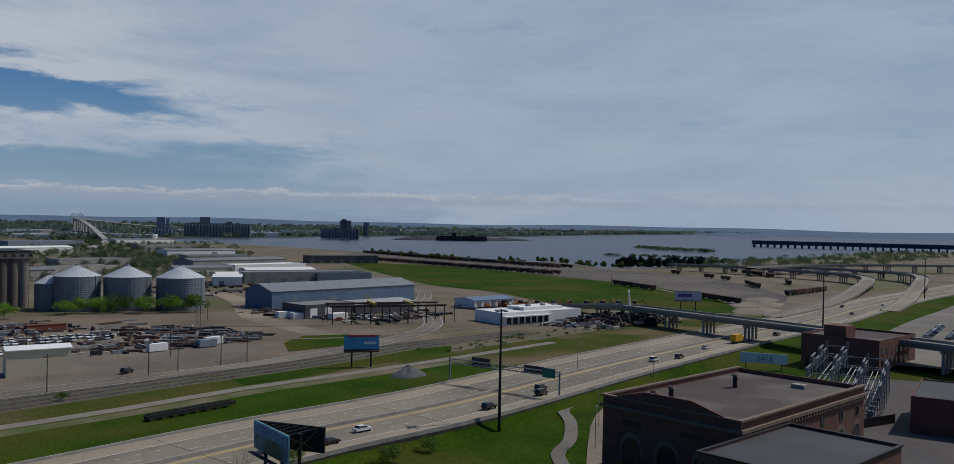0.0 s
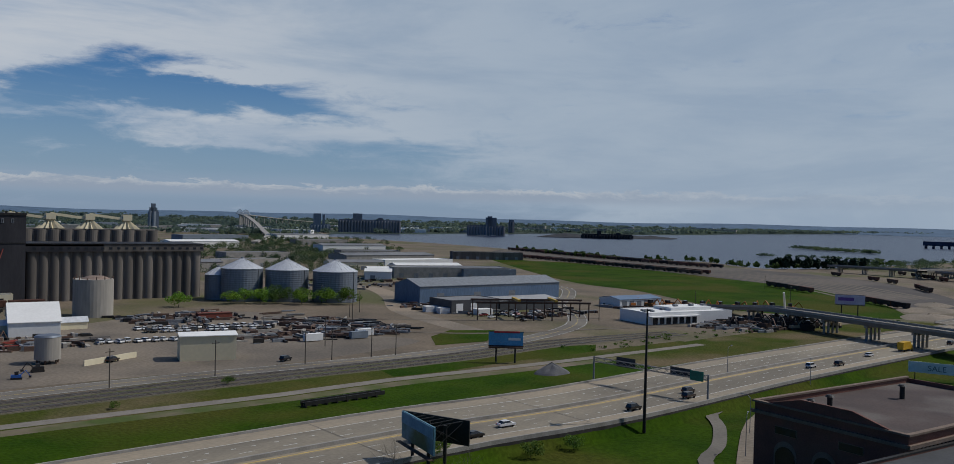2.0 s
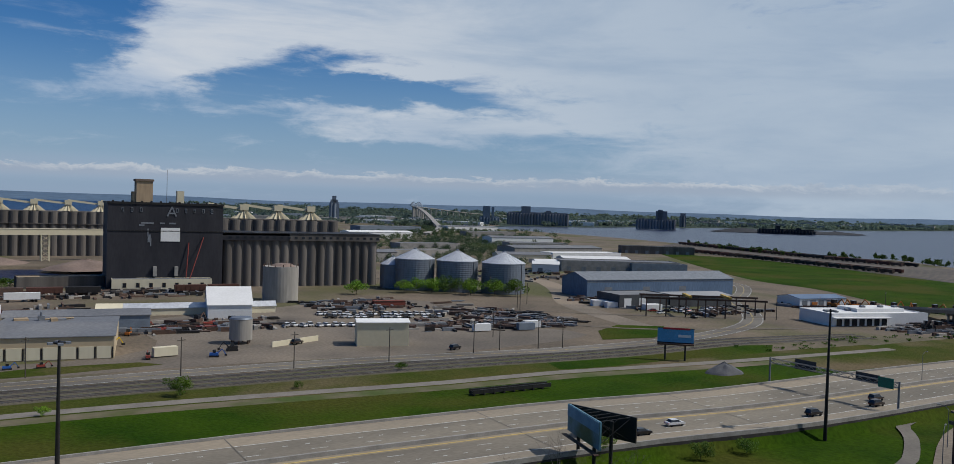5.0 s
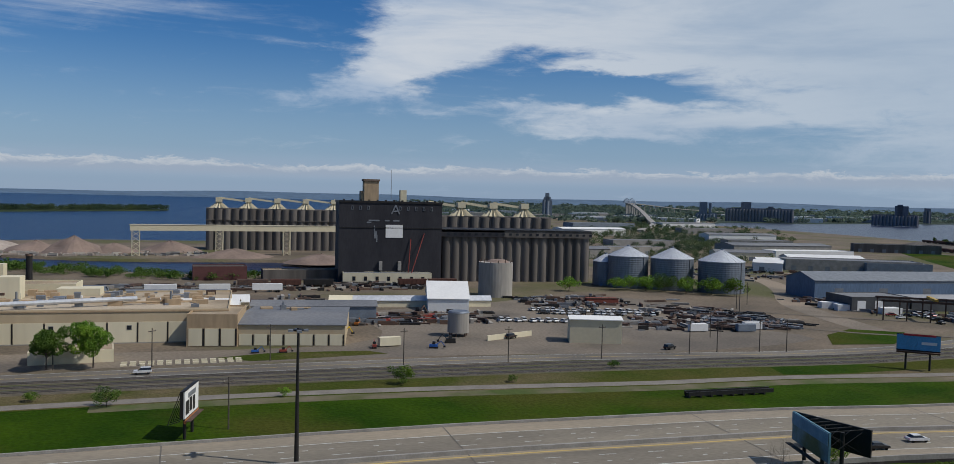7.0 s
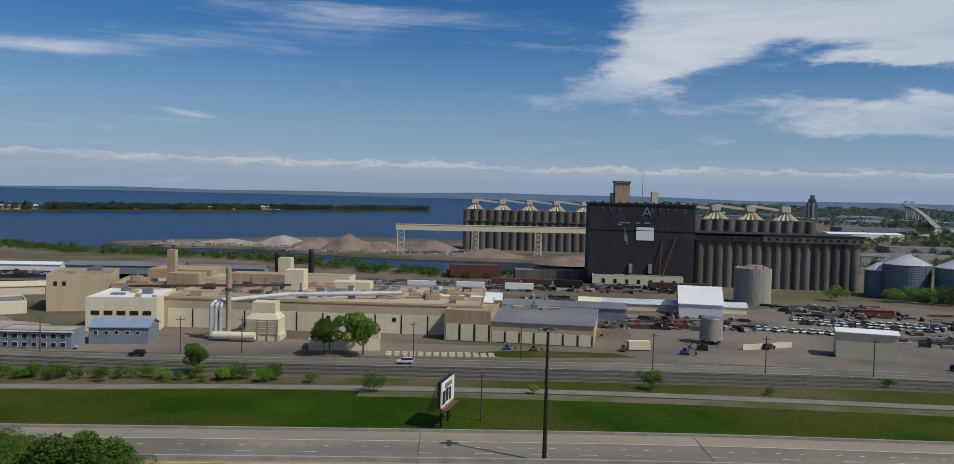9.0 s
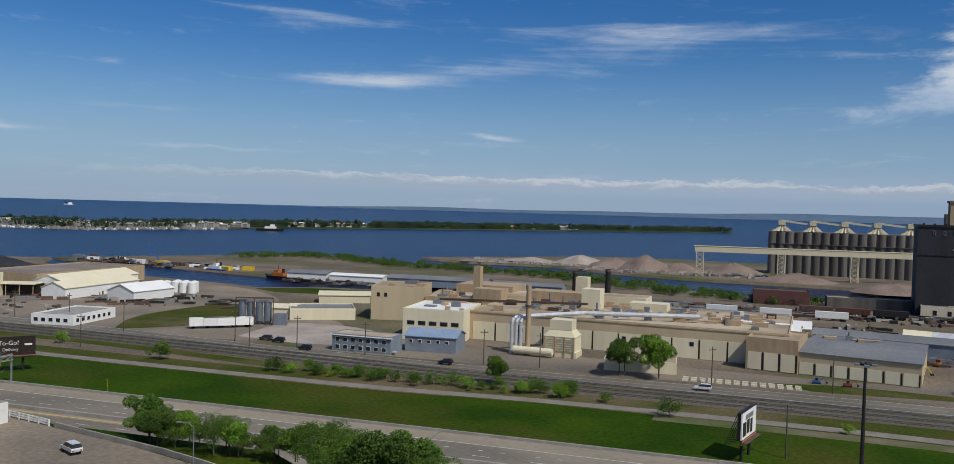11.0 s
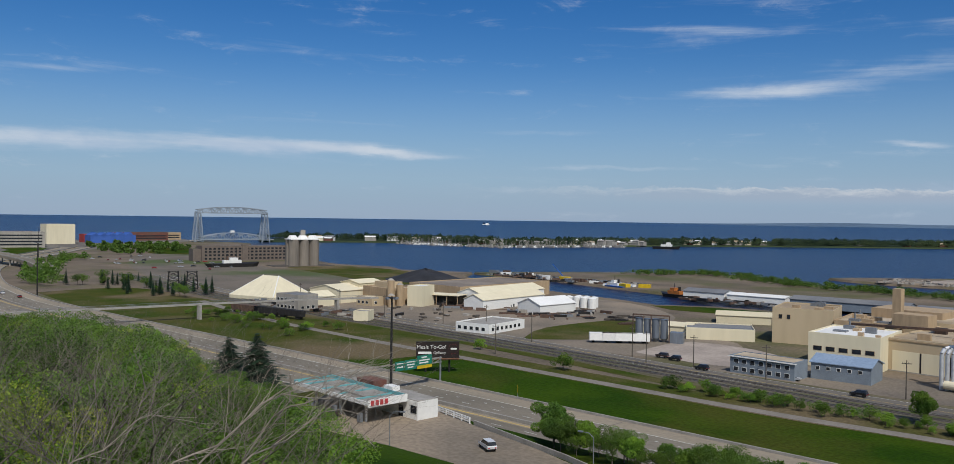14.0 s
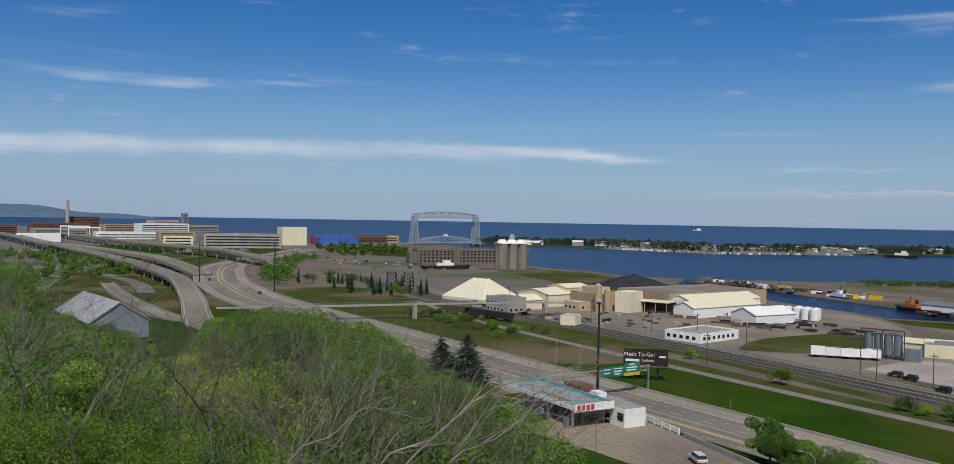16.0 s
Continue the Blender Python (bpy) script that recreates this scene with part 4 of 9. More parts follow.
window_row(b, [3 + 4 * k for k in range(5)], 5.4, 2.6, 1.3, frame_mat=TAN)
b = building("factory_block", -143, 314, 14, 22, 26, 13.2, BEIGE, TARROOF, "tall blank beige factory block", "factory")
window_row(b, [3, 6], 9.5, 1.2, 1.6, frame_mat=TAN)
b = building("factory_block", -121, 318, 8, 20, 30, 10.0, TAN, TARROOF, "weathered tan factory block with roof pipes", "factory")
b = building("factory_block", -100, 330, -2, 30, 26, 11.0, BEIGE, TARROOF, "beige factory block behind the hall", "factory")
b = building("factory_block", -68, 334, -4, 34, 14, 12.6, YELLOWISH, TARROOF, "pale yellow factory block on the roofline", "factory")

b = building("grey_office", -123.5, 242, -1, 20.5, 9, 5.3, GREYSIDE, TARROOF, "two-storey grey office with dark windows", "office", parapet=0.25)
window_row(b, [2 + 2.7 * k for k in range(7)], 3.2, 1.4, 1.2)
window_row(b, [2 + 2.7 * k for k in range(7)], 0.8, 1.4, 1.2)
part("eave", Geo().box(-0.6, -0.6, 5.0, 21.1, -0.02, 5.25), WHITE, b)
b = building("blue_office", -102, 251, 4, 17, 12, 5.0, GREYSIDE, mat("blue_grey_roof", (0.25, 0.32, 0.42), (0.21, 0.28, 0.38), 0.2, 0.6), "grey-blue office with a low blue gable roof", "office", kind="x", rise=1.8)
window_row(b, [2 + 3 * k for k in range(5)], 3.0, 1.0, 0.9)
b = building("low_workshop", -37, 247, 4, 21, 10, 3.3, CREAM, TARROOF, "low cream workshop with a flat roof", "workshop", parapet=0.2)

# ---- buildings on the far side of the yard ----
def side_windows(parent, w, d, zs, step, ww, hh):
    """Windows on the right-hand wall."""
    for z in zs:
        for k in range(int((d - 2) / step)):
            y = 2 + k * step
            f = part("window", Geo().box(w - 0.05, y, z, w + 0.08, y + ww, z + hh), STONE_TRIM, parent)
            part("pane", Geo().box(w - 0.03, y + 0.1, z + 0.1, w + 0.11, y + ww - 0.1, z + hh - 0.1), GLASS, f)


b = building("blue_shed", 307, 344, -8, 104, 26, 9.5, BLUESIDE, GREYSTEEL, "long blue steel shed with a grey gable roof", "shed", kind="x", rise=3.6)
part("band", Geo().box(0, -0.08, 8.2, 104, 0.02, 9.2), GREYSIDE, b)
for x in (14, 40, 66):
    door(b, x, 0.1, 5, 5.5, GREYSTEEL)
# dark siding colour includes the shade on the fronts of both sheds
b = building("scrap_shed", 289, 300, -9, 30, 20, 6.4, mat("dark_shaded_siding", (0.085, 0.088, 0.09), (0.06, 0.062, 0.066), 0.2, 0.8), GREYROOF, "dark grey scrap shed with white roller doors", "shed", parapet=0.3)
for x in (5, 14):
    door(b, x, 0.1, 4.2, 4.8, WHITE)
# closed box: the dark wall paints the shade of an open front
b = building("scrap_shed", 319, 294.8, -9, 40, 22, 5.2, MATS["dark_shaded_siding"], mat("pale_grey_roof", (0.33, 0.33, 0.33), (0.26, 0.26, 0.26), 0.1, 0.8), "open dark shed under a pale ribbed roof", "shed", kind="x", rise=1.2)
b = thing("crane_gantry", 281, 274, 0, -36, "rusty overhead crane frame on columns", "crane")
for k in range(7):
    for y in (0, 15):
        part("column", Geo().beam((k * 9, y, 0), (k * 9, y, 8.2), 0.5), RUST, b)
for y in (0, 15):
    part("rail_beam", Geo().beam((-1, y, 8.4), (55, y, 8.4), 0.5, 0.9), RUST, b)
for x in (20, 38):
    part("bridge", Geo().beam((x, 0, 9.3), (x, 15, 9.3), 1.4, 1.0), mat("crane_yellow", (0.50, 0.32, 0.05), (0.40, 0.25, 0.05), 0.6, 0.6), b, "yellow crane bridge")
for x, y, rot in ((283, 312, -20), (284, 303, -20), (296, 288, -9)):
    building("container_shed", x, y, rot, 9, 5, 2.8, WHITE, WHITE, "small white lean-to shed", "shed", parapet=0.1)

b = building("white_depot", 336, 216, -18, 52, 22, 5.2, WHITE, WHITE, "white flat-roofed equipment depot with dark openings", "depot", parapet=0.5)
part("upper_storey", Geo().box(20, 8, 5.2, 46, 21, 6.8), WHITE, b)
part("canopy", Geo().box(0, -2.5, 3.6, 30, 0, 4.1), WHITE, b)
for k in range(7):
    door(b, 4 + k * 4, 0.1, 2.8, 3.2, GLASS)
for x in (18, 26, 36, 44):
    part("roof_unit", Geo().box(x, 12, 6.8 if x > 19 else 5.2, x + 2, 14, 7.7 if x > 19 else 6.2), GREYSTEEL, b)
b = building("white_garage", 389, 269, -12, 32, 17, 4.6, WHITE, BLUESIDE, "white garage row with a pale blue roof", "garage", kind="x", rise=1.3)
for k in range(5):
    door(b, 3.5 + k * 5.6, 0.1, 3.6, 3.6, GREYSTEEL)

for x, y, rot, w, d, h, wall, roof, kind in (
        (489, 655, -5, 106, 34, 9.5, PAVED, GREYROOF, "x"), (500, 610, -6, 80, 22, 7, WHITE, WHITE, "flat"), (388, 497, -40, 20, 16, 6.5, WHITE, WHITE, "x"),
        (423, 505, -27, 96, 26, 8.0, PAVED, GREYROOF, "flat"), (410, 520, -27, 40, 20, 6, WHITE, WHITE, "x"), (470, 475, -27, 45, 18, 7.0, GREYSIDE, GREYROOF, "flat"),
        (455, 540, -20, 60, 20, 7, WHITE, WHITE, "x"), (686, 712, -32, 86, 18, 8.5, TUBE, GREYROOF, "flat"), (560, 760, -20, 70, 30, 9, PAVED, GREYROOF, "flat"),
        (430, 600, -20, 50, 20, 7, CREAM, GREYROOF, "x"), (300, 620, 0, 40, 20, 8, PAVED, GREYROOF, "x"), (360, 660, 5, 60, 18, 7, TUBE2, GREYROOF, "flat"),
        (270, 700, 8, 46, 20, 8, WHITE, WHITE, "x"), (420, 760, -5, 70, 26, 8, PAVED, GREYROOF, "flat"), (620, 880, -10, 90, 30, 10, WHITE, GREYROOF, "x"),
        (330, 900, 5, 60, 26, 9, PAVED, GREYROOF, "flat"), (500, 1050, 0, 100, 30, 9, WHITE, WHITE, "x"), (760, 1150, -10, 90, 30, 8, PAVED, GREYROOF, "flat"),
        (640, 1300, 0, 120, 40, 10, GREYSIDE, GREYROOF, "flat"), (880, 1400, 0, 120, 40, 9, WHITE, GREYROOF, "x")):
    b = building("warehouse", x, y, rot, w, d, h, wall, roof, "low industrial warehouse with a broad roof among gravel yards", "warehouse", kind=kind, rise=1.8, group="industrial sheds")
    for k in range(int(w / 12)):
        door(b, 6 + 12 * k, 0.1, 3.6, 3.6, GREYSTEEL)

# pale sheds and roofs between the factory and the slip
for x, y, rot, w, d, h, wall, roof, kind, label in (
        (-34, 330, -4, 60, 20, 6, CREAM, WHITE, "x", "shed with a bright white metal roof"), (-10, 300, -8, 30, 14, 8.5, WHITE, WHITE, "x", "white-roofed shed behind the hall"),
        (26, 318, -10, 46, 10, 5.5, GREYSIDE, GREYROOF, "x", "dark shed with a curved grey roof"), (-80, 372, -3, 52, 12, 6.0, GREYSIDE, GREYSTEEL, "x", "long blue-grey shed"),
        (60, 348, -14, 9, 7, 3.4, CREAM, CREAM, "x", "small cream hut with a gable roof"), (-20, 372, -5, 40, 10, 4.0, GREYSIDE, GREYSTEEL, "x", "long grey shed by the slip"),
        (8, 470, 0, 28, 14, 7.0, mat("dark_red_shed", (0.12, 0.05, 0.045), None, 0.3, 0.8), TIMBER, "flat", "dark red-brown timber shed"), (44, 465, 0, 40, 12, 5.5, TUBE, TARROOF, "flat", "low dark brick store"),
        (116, 490, -6, 16, 12, 10, GREYSIDE, GREYROOF, "flat", "grey corrugated plant house"), (70, 350, -8, 60, 4, 3.0, CREAM, GALV_ROOF, "x", "long narrow covered conveyor")):
    building("shed", x, y, rot, w, d, h, wall, roof, label, "shed", kind=kind, rise=1.6)

# plant on the factory roof
b = thing("cooling_tower", -59, 262, 0, -4, "cream louvred cooling tower on a steel frame", "cooling tower")
part("frame", Geo().box(0, 0, 0, 11, 8, 1.8), YELLOWISH, b)
part("body", Geo().box(0.5, 0, 1.8, 10.5, 8, 6.6), CREAM, b)
part("hopper", Geo().add([(0.3, -0.2, 6.6), (10.7, -0.2, 6.6), (10.7, 8.2, 6.6), (0.3, 8.2, 6.6), (2.0, 1.2, 8.6), (9.0, 1.2, 8.6), (9.0, 6.8, 8.6), (2.0, 6.8, 8.6)],
                         [(0, 1, 5, 4), (1, 2, 6, 5), (2, 3, 7, 6), (3, 0, 4, 7), (4, 5, 6, 7), (3, 2, 1, 0)]), YELLOWISH, b)
for k in range(6):
    part("louvre", Geo().box(0.4, -0.3, 2.2 + k * 0.72, 10.6, -0.02, 2.42 + k * 0.72), YELLOWISH, b)
for x in (0.6, 3.9, 7.1, 10.1):
    part("frame_leg", Geo().box(x, -0.4, 0, x + 0.3, -0.05, 6.6), TAN, b)
part("top_house", Geo().box(1.9, 1.1, 8.6, 9.1, 6.9, 11.8), CREAM, b)
tagged(part("pressure_vessel", Geo().tube((-8, -1.5, 1.8), (5, -1.5, 1.8), 1.2, 1.2, 16), CREAM, None), "long cream horizontal vessel on saddles", "vessel").matrix_basis = pose(-60, 261, 0, 0, 0, -4)
b = thing("beige_stack", -64, 262, 0, 0, "rust-streaked beige vent stack with bracing", "stack")
part("shaft", Geo().cyl(0, 0, 0, 22.5, 0.85, 0.8, 16), TAN, b)
part("collar", Geo().cyl(0, 0, 15.5, 16.2, 1.1, 1.1, 16), RUST, b)
for k in range(3):
    x = -5.4 + k * 1.5
    g = Geo().tube((x, 0, 0), (x, 0, 10.2), 0.6, 0.6, 12).tube((x, 0, 10.2), (x + 0.5, 0.7, 11.5), 0.6, 0.6, 12).tube((x + 0.5, 0.7, 11.5), (x + 1.6, 2.0, 11.9), 0.6, 0.6, 12)
    part("vent_duct", g, GALV_ROOF, b, "curved silver duct")
g = Geo().tube((-4, 2, 11.8), (14, 22, 11.9), 0.75, 0.75, 10).tube((14, 22, 11.9), (52, 30, 12.2), 0.75, 0.75, 10)
part("duct", g, GALV_ROOF, b, "long silver duct")
for x, y, h in ((-66, 352, 21.0), (-53, 358, 22.0)):
    b = thing("black_chimney", x, y, 0, 0, "tall black steel chimney beside the factory", "chimney", "chimneys")
    part("shaft", Geo().cyl(0, 0, 0, h, 1.3, 1.15, 16), DARK, b)
    part("base", Geo().cyl(0, 0, 0, 3, 1.7, 1.5, 16), TUBE2, b)
    part("rim", Geo().cyl(0, 0, h - 0.8, h, 1.35, 1.35, 16), RUST, b)
rng = random.Random(5)
b = thing("roof_plant", -92, 284, 10.1, -4.5, "vents, ducts and small houses on the gravel roof", "roof plant")
for k in range(46):
    x, y, s = rng.uniform(3, 104), rng.uniform(5, 48), rng.uniform(0.6, 2.2)
    part("roof_unit", Geo().box(x, y, 0, x + s * rng.uniform(1, 2), y + s, s * rng.uniform(0.4, 1.0)), rng.choice([RUST, GALV, TAN, WHITE, GREYSTEEL, GREYSTEEL]), b)
for x, y, w, d, h in ((-10, 30, 12, 8, 5), (8, 46, 24, 10, 4), (34, 30, 7, 7, 7.5), (-30, 60, 26, 18, 3.5), (50, 40, 14, 8, 2.5)):
    part("roof_house", Geo().box(x, y, 0, x + w, y + d, h), rng.choice([BEIGE, CREAM, TAN]), b)
part("vent_tower", Geo().box(-14, 40, 0, -11, 43, 13), TAN, b, "rusty pipe tower")
part("penthouse", Geo().box(24, 58, 0, 29, 63, 9.5), YELLOWISH, b, "yellow roof penthouse")
part("conveyor_truss", Geo().beam((-20, 20, 1), (40, 16, 3.5), 0.8, 0.8), RUST, b)

# ---- brick buildings at the foot of the hill ----
Z0 = -2.7
b = building("brick_power_house", 153, 74, -101.5, 30, 54, 15.2, BRICK, BROWNROOF, "large dark red brick power house with arched windows", "brick building", z=Z0, parapet=1.0)
part("cornice", Geo().box(-0.5, -0.5, 14.2, 30.5, -0.02, 14.8).box(30.02, -0.5, 14.2, 30.6, 54.5, 14.8), STONE_TRIM, b)
part("coping", Geo().box(-0.4, -0.4, 16.25, 30.4, 0.5, 16.6).box(29.5, 0.5, 16.25, 30.4, 54, 16.6).box(-0.4, 0.5, 16.25, 0.5, 54, 16.6), STONE_TRIM, b)
part("gable_parapet", Geo().add([(3, -0.1, 16.6), (27, -0.1, 16.6), (20, -0.1, 18.4), (10, -0.1, 18.4), (3, 0.4, 16.6), (27, 0.4, 16.6), (20, 0.4, 18.4), (10, 0.4, 18.4)],
                                [(0, 1, 2, 3), (7, 6, 5, 4), (3, 2, 6, 7), (1, 5, 6, 2), (0, 3, 7, 4)]), BRICK, b)
for k in range(42):
    part("dentil", Geo().box(30.02, 1 + k * 1.27, 13.5, 30.5, 1.6 + k * 1.27, 14.2), STONE_TRIM, b)


def arch(parent, x, z, w, h, onside=False):
    pts = [(-w / 2, 0), (w / 2, 0)] + [(w / 2 * math.cos(a), h - w / 2 + w / 2 * math.sin(a)) for a in [math.pi * k / 10 for k in range(11)]]
    for name, s, o, m in (("window", 1.16, 0.06, STONE_TRIM), ("pane", 1.0, 0.12, GLASS)):
        q = [(p * s, max(0.0, r * s if r else 0)) for p, r in pts]
        f = [(30 + o, x + p, z + r) if onside else (x + p, -o, z + r) for p, r in q]
        bk = [(29.95, x + p, z + r) if onside else (x + p, 0.05, z + r) for p, r in q]
        n = len(f)
        ob = part(name, Geo().add(f + bk, [tuple(range(n))] + [(i, (i + 1) % n, n + (i + 1) % n, n + i) for i in range(n)]), m, parent)
        parent = ob if name == "window" else parent


for x in (7, 15, 23):
    arch(b, x, 2.5, 4.2, 6.5)
for x in (7, 20):
    window_row(b, [x], 11.2, 4.5, 1.3, frame_mat=STONE_TRIM)
for y in (6, 15, 24, 33, 42, 50):
    arch(b, y, 3.0, 3.4, 5.6, True)
    f = part("window", Geo().box(30.0, y - 0.9, 10.4, 30.12, y + 0.9, 12.6), STONE_TRIM, b)
    part("pane", Geo().box(30.02, y - 0.7, 10.6, 30.16, y + 0.7, 12.4), GLASS, f)
for x, y, h in ((8, 12, 2.2), (6, 9, 1.4), (10, 34, 2.6)):
    v = part("roof_vent", Geo().cyl(x, y, 15.25, 15.25 + h, 0.5, 0.5, 12), DARK, b)
    part("vent_cap", Geo().cyl(x, y, 15.25 + h, 15.6 + h, 0.95, 0.6, 12), DARK, v)
part("hatch", Geo().box(18, 44, 15.25, 21, 46, 16.1), PAVED, b)
b = building("brick_annex", 128, 27.5, -12.5, 31, 20, 13.4, BRICK, DARKROOF, "lower brick annex with a smooth grey roof", "brick building", z=Z0, parapet=0.35)
part("coping", Geo().box(-0.3, -0.3, 13.76, 31.3, 0.35, 14.0).box(-0.3, 19.65, 13.76, 31.3, 20.3, 14.0).box(30.65, 0.35, 13.76, 31.3, 19.65, 14.0).box(-0.3, 0.35, 13.76, 0.35, 19.65, 14.0), DARK, b)
b = building("brick_store", 325, 77, -102, 28, 34, 10, BRICK, BROWNROOF, "square dark brick store with a roof penthouse", "brick building", z=-1, parapet=0.8)
part("penthouse", Geo().box(8, 1, 10, 16, 9, 14.5), BRICK, b)
side_windows(b, 28, 34, (1.5, 5.5), 4.2, 1.8, 2.6)
b = building("brick_garage", 234, 29, -88, 26, 30, 9, BRICK, DARKROOF, "dark brick garage at the substation", "brick building", z=Z0, parapet=0.4)

# substation: rows of grey steel frames
b = thing("substation", 240, 37, -2.6, 6, "grey steel lattice substation behind a dark fence", "substation")
for i in range(6):
    for j in range(4):
        x, y, h = i * 9.5, j * 6.0, 10 + (3 if j > 1 else 0) + 2 * (i % 2)
        g = Geo()
        for sx, sy in ((-0.5, -0.5), (0.5, -0.5), (0.5, 0.5), (-0.5, 0.5)):
            g.beam((x + sx, y + sy, 0), (x + sx * 0.5, y + sy * 0.5, h), 0.14)
        for k in range(int(h / 1.5)):
            z = k * 1.5
            g.beam((x - 0.5, y - 0.5, z), (x + 0.45, y - 0.45, z + 1.5), 0.09).beam((x + 0.5, y + 0.5, z), (x + 0.45, y - 0.45, z + 1.5), 0.09)
        part("lattice_post", g, GREYSTEEL, b)
        if i < 5:
            part("cross_beam", Geo().beam((x, y, h - 0.4), (x + 9.5, y, h - 0.4), 0.35), GREYSTEEL, b)
            part("cross_beam", Geo().beam((x, y, h - 3.4), (x + 9.5, y, h - 3.4), 0.22), GREYSTEEL, b)
            for q in (1.8, 4.7, 7.6):
                part("insulator", Geo().cyl(x + q, y, h - 3.3, h - 0.6, 0.2, 0.14, 6), TUBE2, b)
        if j < 3:
            part("cross_beam", Geo().beam((x, y, h - 1.6), (x, y + 6, h - 1.6), 0.24), GREYSTEEL, b)
for j in range(3):
    for q in (1.6, 3.0, 4.4):
        part("bus_pipe", Geo().tube((-1, j * 6 + q, 6.2 + 0.9 * j), (49, j * 6 + q, 6.2 + 0.9 * j), 0.12, 0.12, 6), GALV_ROOF, b, "bright aluminium bus pipe")
for k in range(21):
    x, y = 3 + 7 * (k % 7), 1.5 + 6 * (k // 7)
    br = part("breaker", Geo().box(x - 0.7, y, 0, x + 0.7, y + 1.6, 2.6), GALV, b)
    part("bushing", Geo().tube((x, y + 0.4, 2.6), (x - 0.5, y + 0.1, 5.2), 0.17, 0.1, 6), TUBE2, br)
    part("bushing", Geo().tube((x, y + 1.2, 2.6), (x + 0.5, y + 1.5, 5.2), 0.17, 0.1, 6), TUBE2, br)
b = thing("board_fence", 221, 44, -2.6, -26, "dark slatted fence round the substation", "fence")
for k in range(8):
    part("panel", Geo().box(k * 3, 0, 0, k * 3 + 2.9, 0.12, 2.6), DARK, b)
for k in range(8):
    part("panel", Geo().box(0, k * 3, 0, 0.12, k * 3 + 2.9, 2.6), DARK, b)

# ---- harbour terminal on the other side ----
b = thing("storage_pyramid", -412, 260, 0, 12, "cream pyramid-roofed storage dome with pale ribs", "storage hall")
base, apex = [(-17, -15), (17, -15), (17, 15), (-17, 15)], [(-2.5, 0), (2.5, 0)]
part("wall", Geo().box(-17, -15, 0, 17, 15, 2.0), CREAM, b)
part("roof", Geo().add([(x, y, 2.0) for x, y in base] + [(-6, 0, 12.5), (6, 0, 12.5)], [(0, 1, 5, 4), (1, 2, 5), (2, 3, 4, 5), (3, 0, 4)]), CREAM, b)
for (x, y), a in zip(base, (-6, 6, 6, -6)):
    part("rib", Geo().beam((x, y, 2.1), (a, 0, 12.6), 0.5, 0.3), WHITE, b)
for x, y, rot, w, d, h, wall, roof, kind, rise, label in (
        (-362, 231.5, 3, 18, 12, 7.5, TUBE2, GREYROOF, "flat", 0, "grey concrete office block with dark windows"), (-367, 250, 8, 12, 12, 5.0, CREAM, CREAM, "y", 2.5, "small cream gabled hall"),
        (-387, 269, 6, 25, 36, 6.6, CREAM, CREAM, "y", 2.6, "cream gabled hall with wide eaves"), (-382, 286, 6, 15, 18, 9.6, YELLOWISH, CREAM, "y", 1.6, "pale yellow raised monitor on a hall"),
        (-363, 287, -6, 25, 18, 8.4, TAN, TARROOF, "flat", 0, "weathered beige mill block"), (-358, 291, -6, 12, 10, 11.0, BEIGE, TARROOF, "flat", 0, "beige mill penthouse block"),
        (-352, 274, 4, 12, 8, 4.2, BEIGE, CREAM, "flat", 0, "low beige plant building"), (-331, 291, 18, 9, 13, 10.2, CREAM, WHITE, "flat", 0, "tall cream annex"),
        (-369, 326, 0, 42, 78, 8.0, TAN, mat("weathered_brown_roof", (0.22, 0.18, 0.145), (0.16, 0.135, 0.115), 0.06, 0.95, fine=12, c3=(0.27, 0.23, 0.19)), "flat", 0, "long weathered brick dock warehouse"),
        (-323, 320, 3, 17, 56, 6.2, WHITE, CREAM, "y", 2.8, "long white hall with a cream metal roof"), (-304, 306, 3, 13, 52, 5.0, WHITE, CREAM, "y", 2.6, "white metal hall with a pale roof"),
        (-276, 316, -4, 15.5, 26, 4.4, WHITE, WHITE, "y", 3.0, "white gabled shed"), (-246, 243, 8, 17, 26, 3.4, WHITE, PAVED, "flat", 0, "low flat-roofed white terminal office"),
        (-192, 299, 14, 20, 12, 3.6, CREAM, CREAM, "x", 1.0, "low cream shed"), (-170, 296, 30, 26, 18, 4.2, CREAM, GREYROOF, "flat", 0, "cream shed with a grey roof"),
        (-188, 354, 25, 24, 12, 3.6, YELLOWISH, YELLOWISH, "x", 1.4, "yellow-roofed shed beside the slip"), (-299, 231, 32, 7, 8, 4.0, CREAM, PAVED, "flat", 0, "small cream hut"),
        (-262, 452, 3, 26, 14, 4.2, WHITE, GREYROOF, "x", 1.6, "grey pier shed"), (-234, 453, 3, 34, 12, 4.0, WHITE, WHITE, "x", 1.0, "white-roofed pier shed"),
        (-196, 452, 3, 60, 14, 4.4, GREYSIDE, GREYROOF, "x", 1.6, "long grey pier shed"), (-132, 452, 0, 40, 12, 4.2, GREYSIDE, GREYROOF, "x", 1.4, "grey pier shed with a worn roof")):
    b = building("terminal_shed", x, y, rot, w, d, h, wall, roof, label, "shed", kind=kind, rise=rise or 1.5)
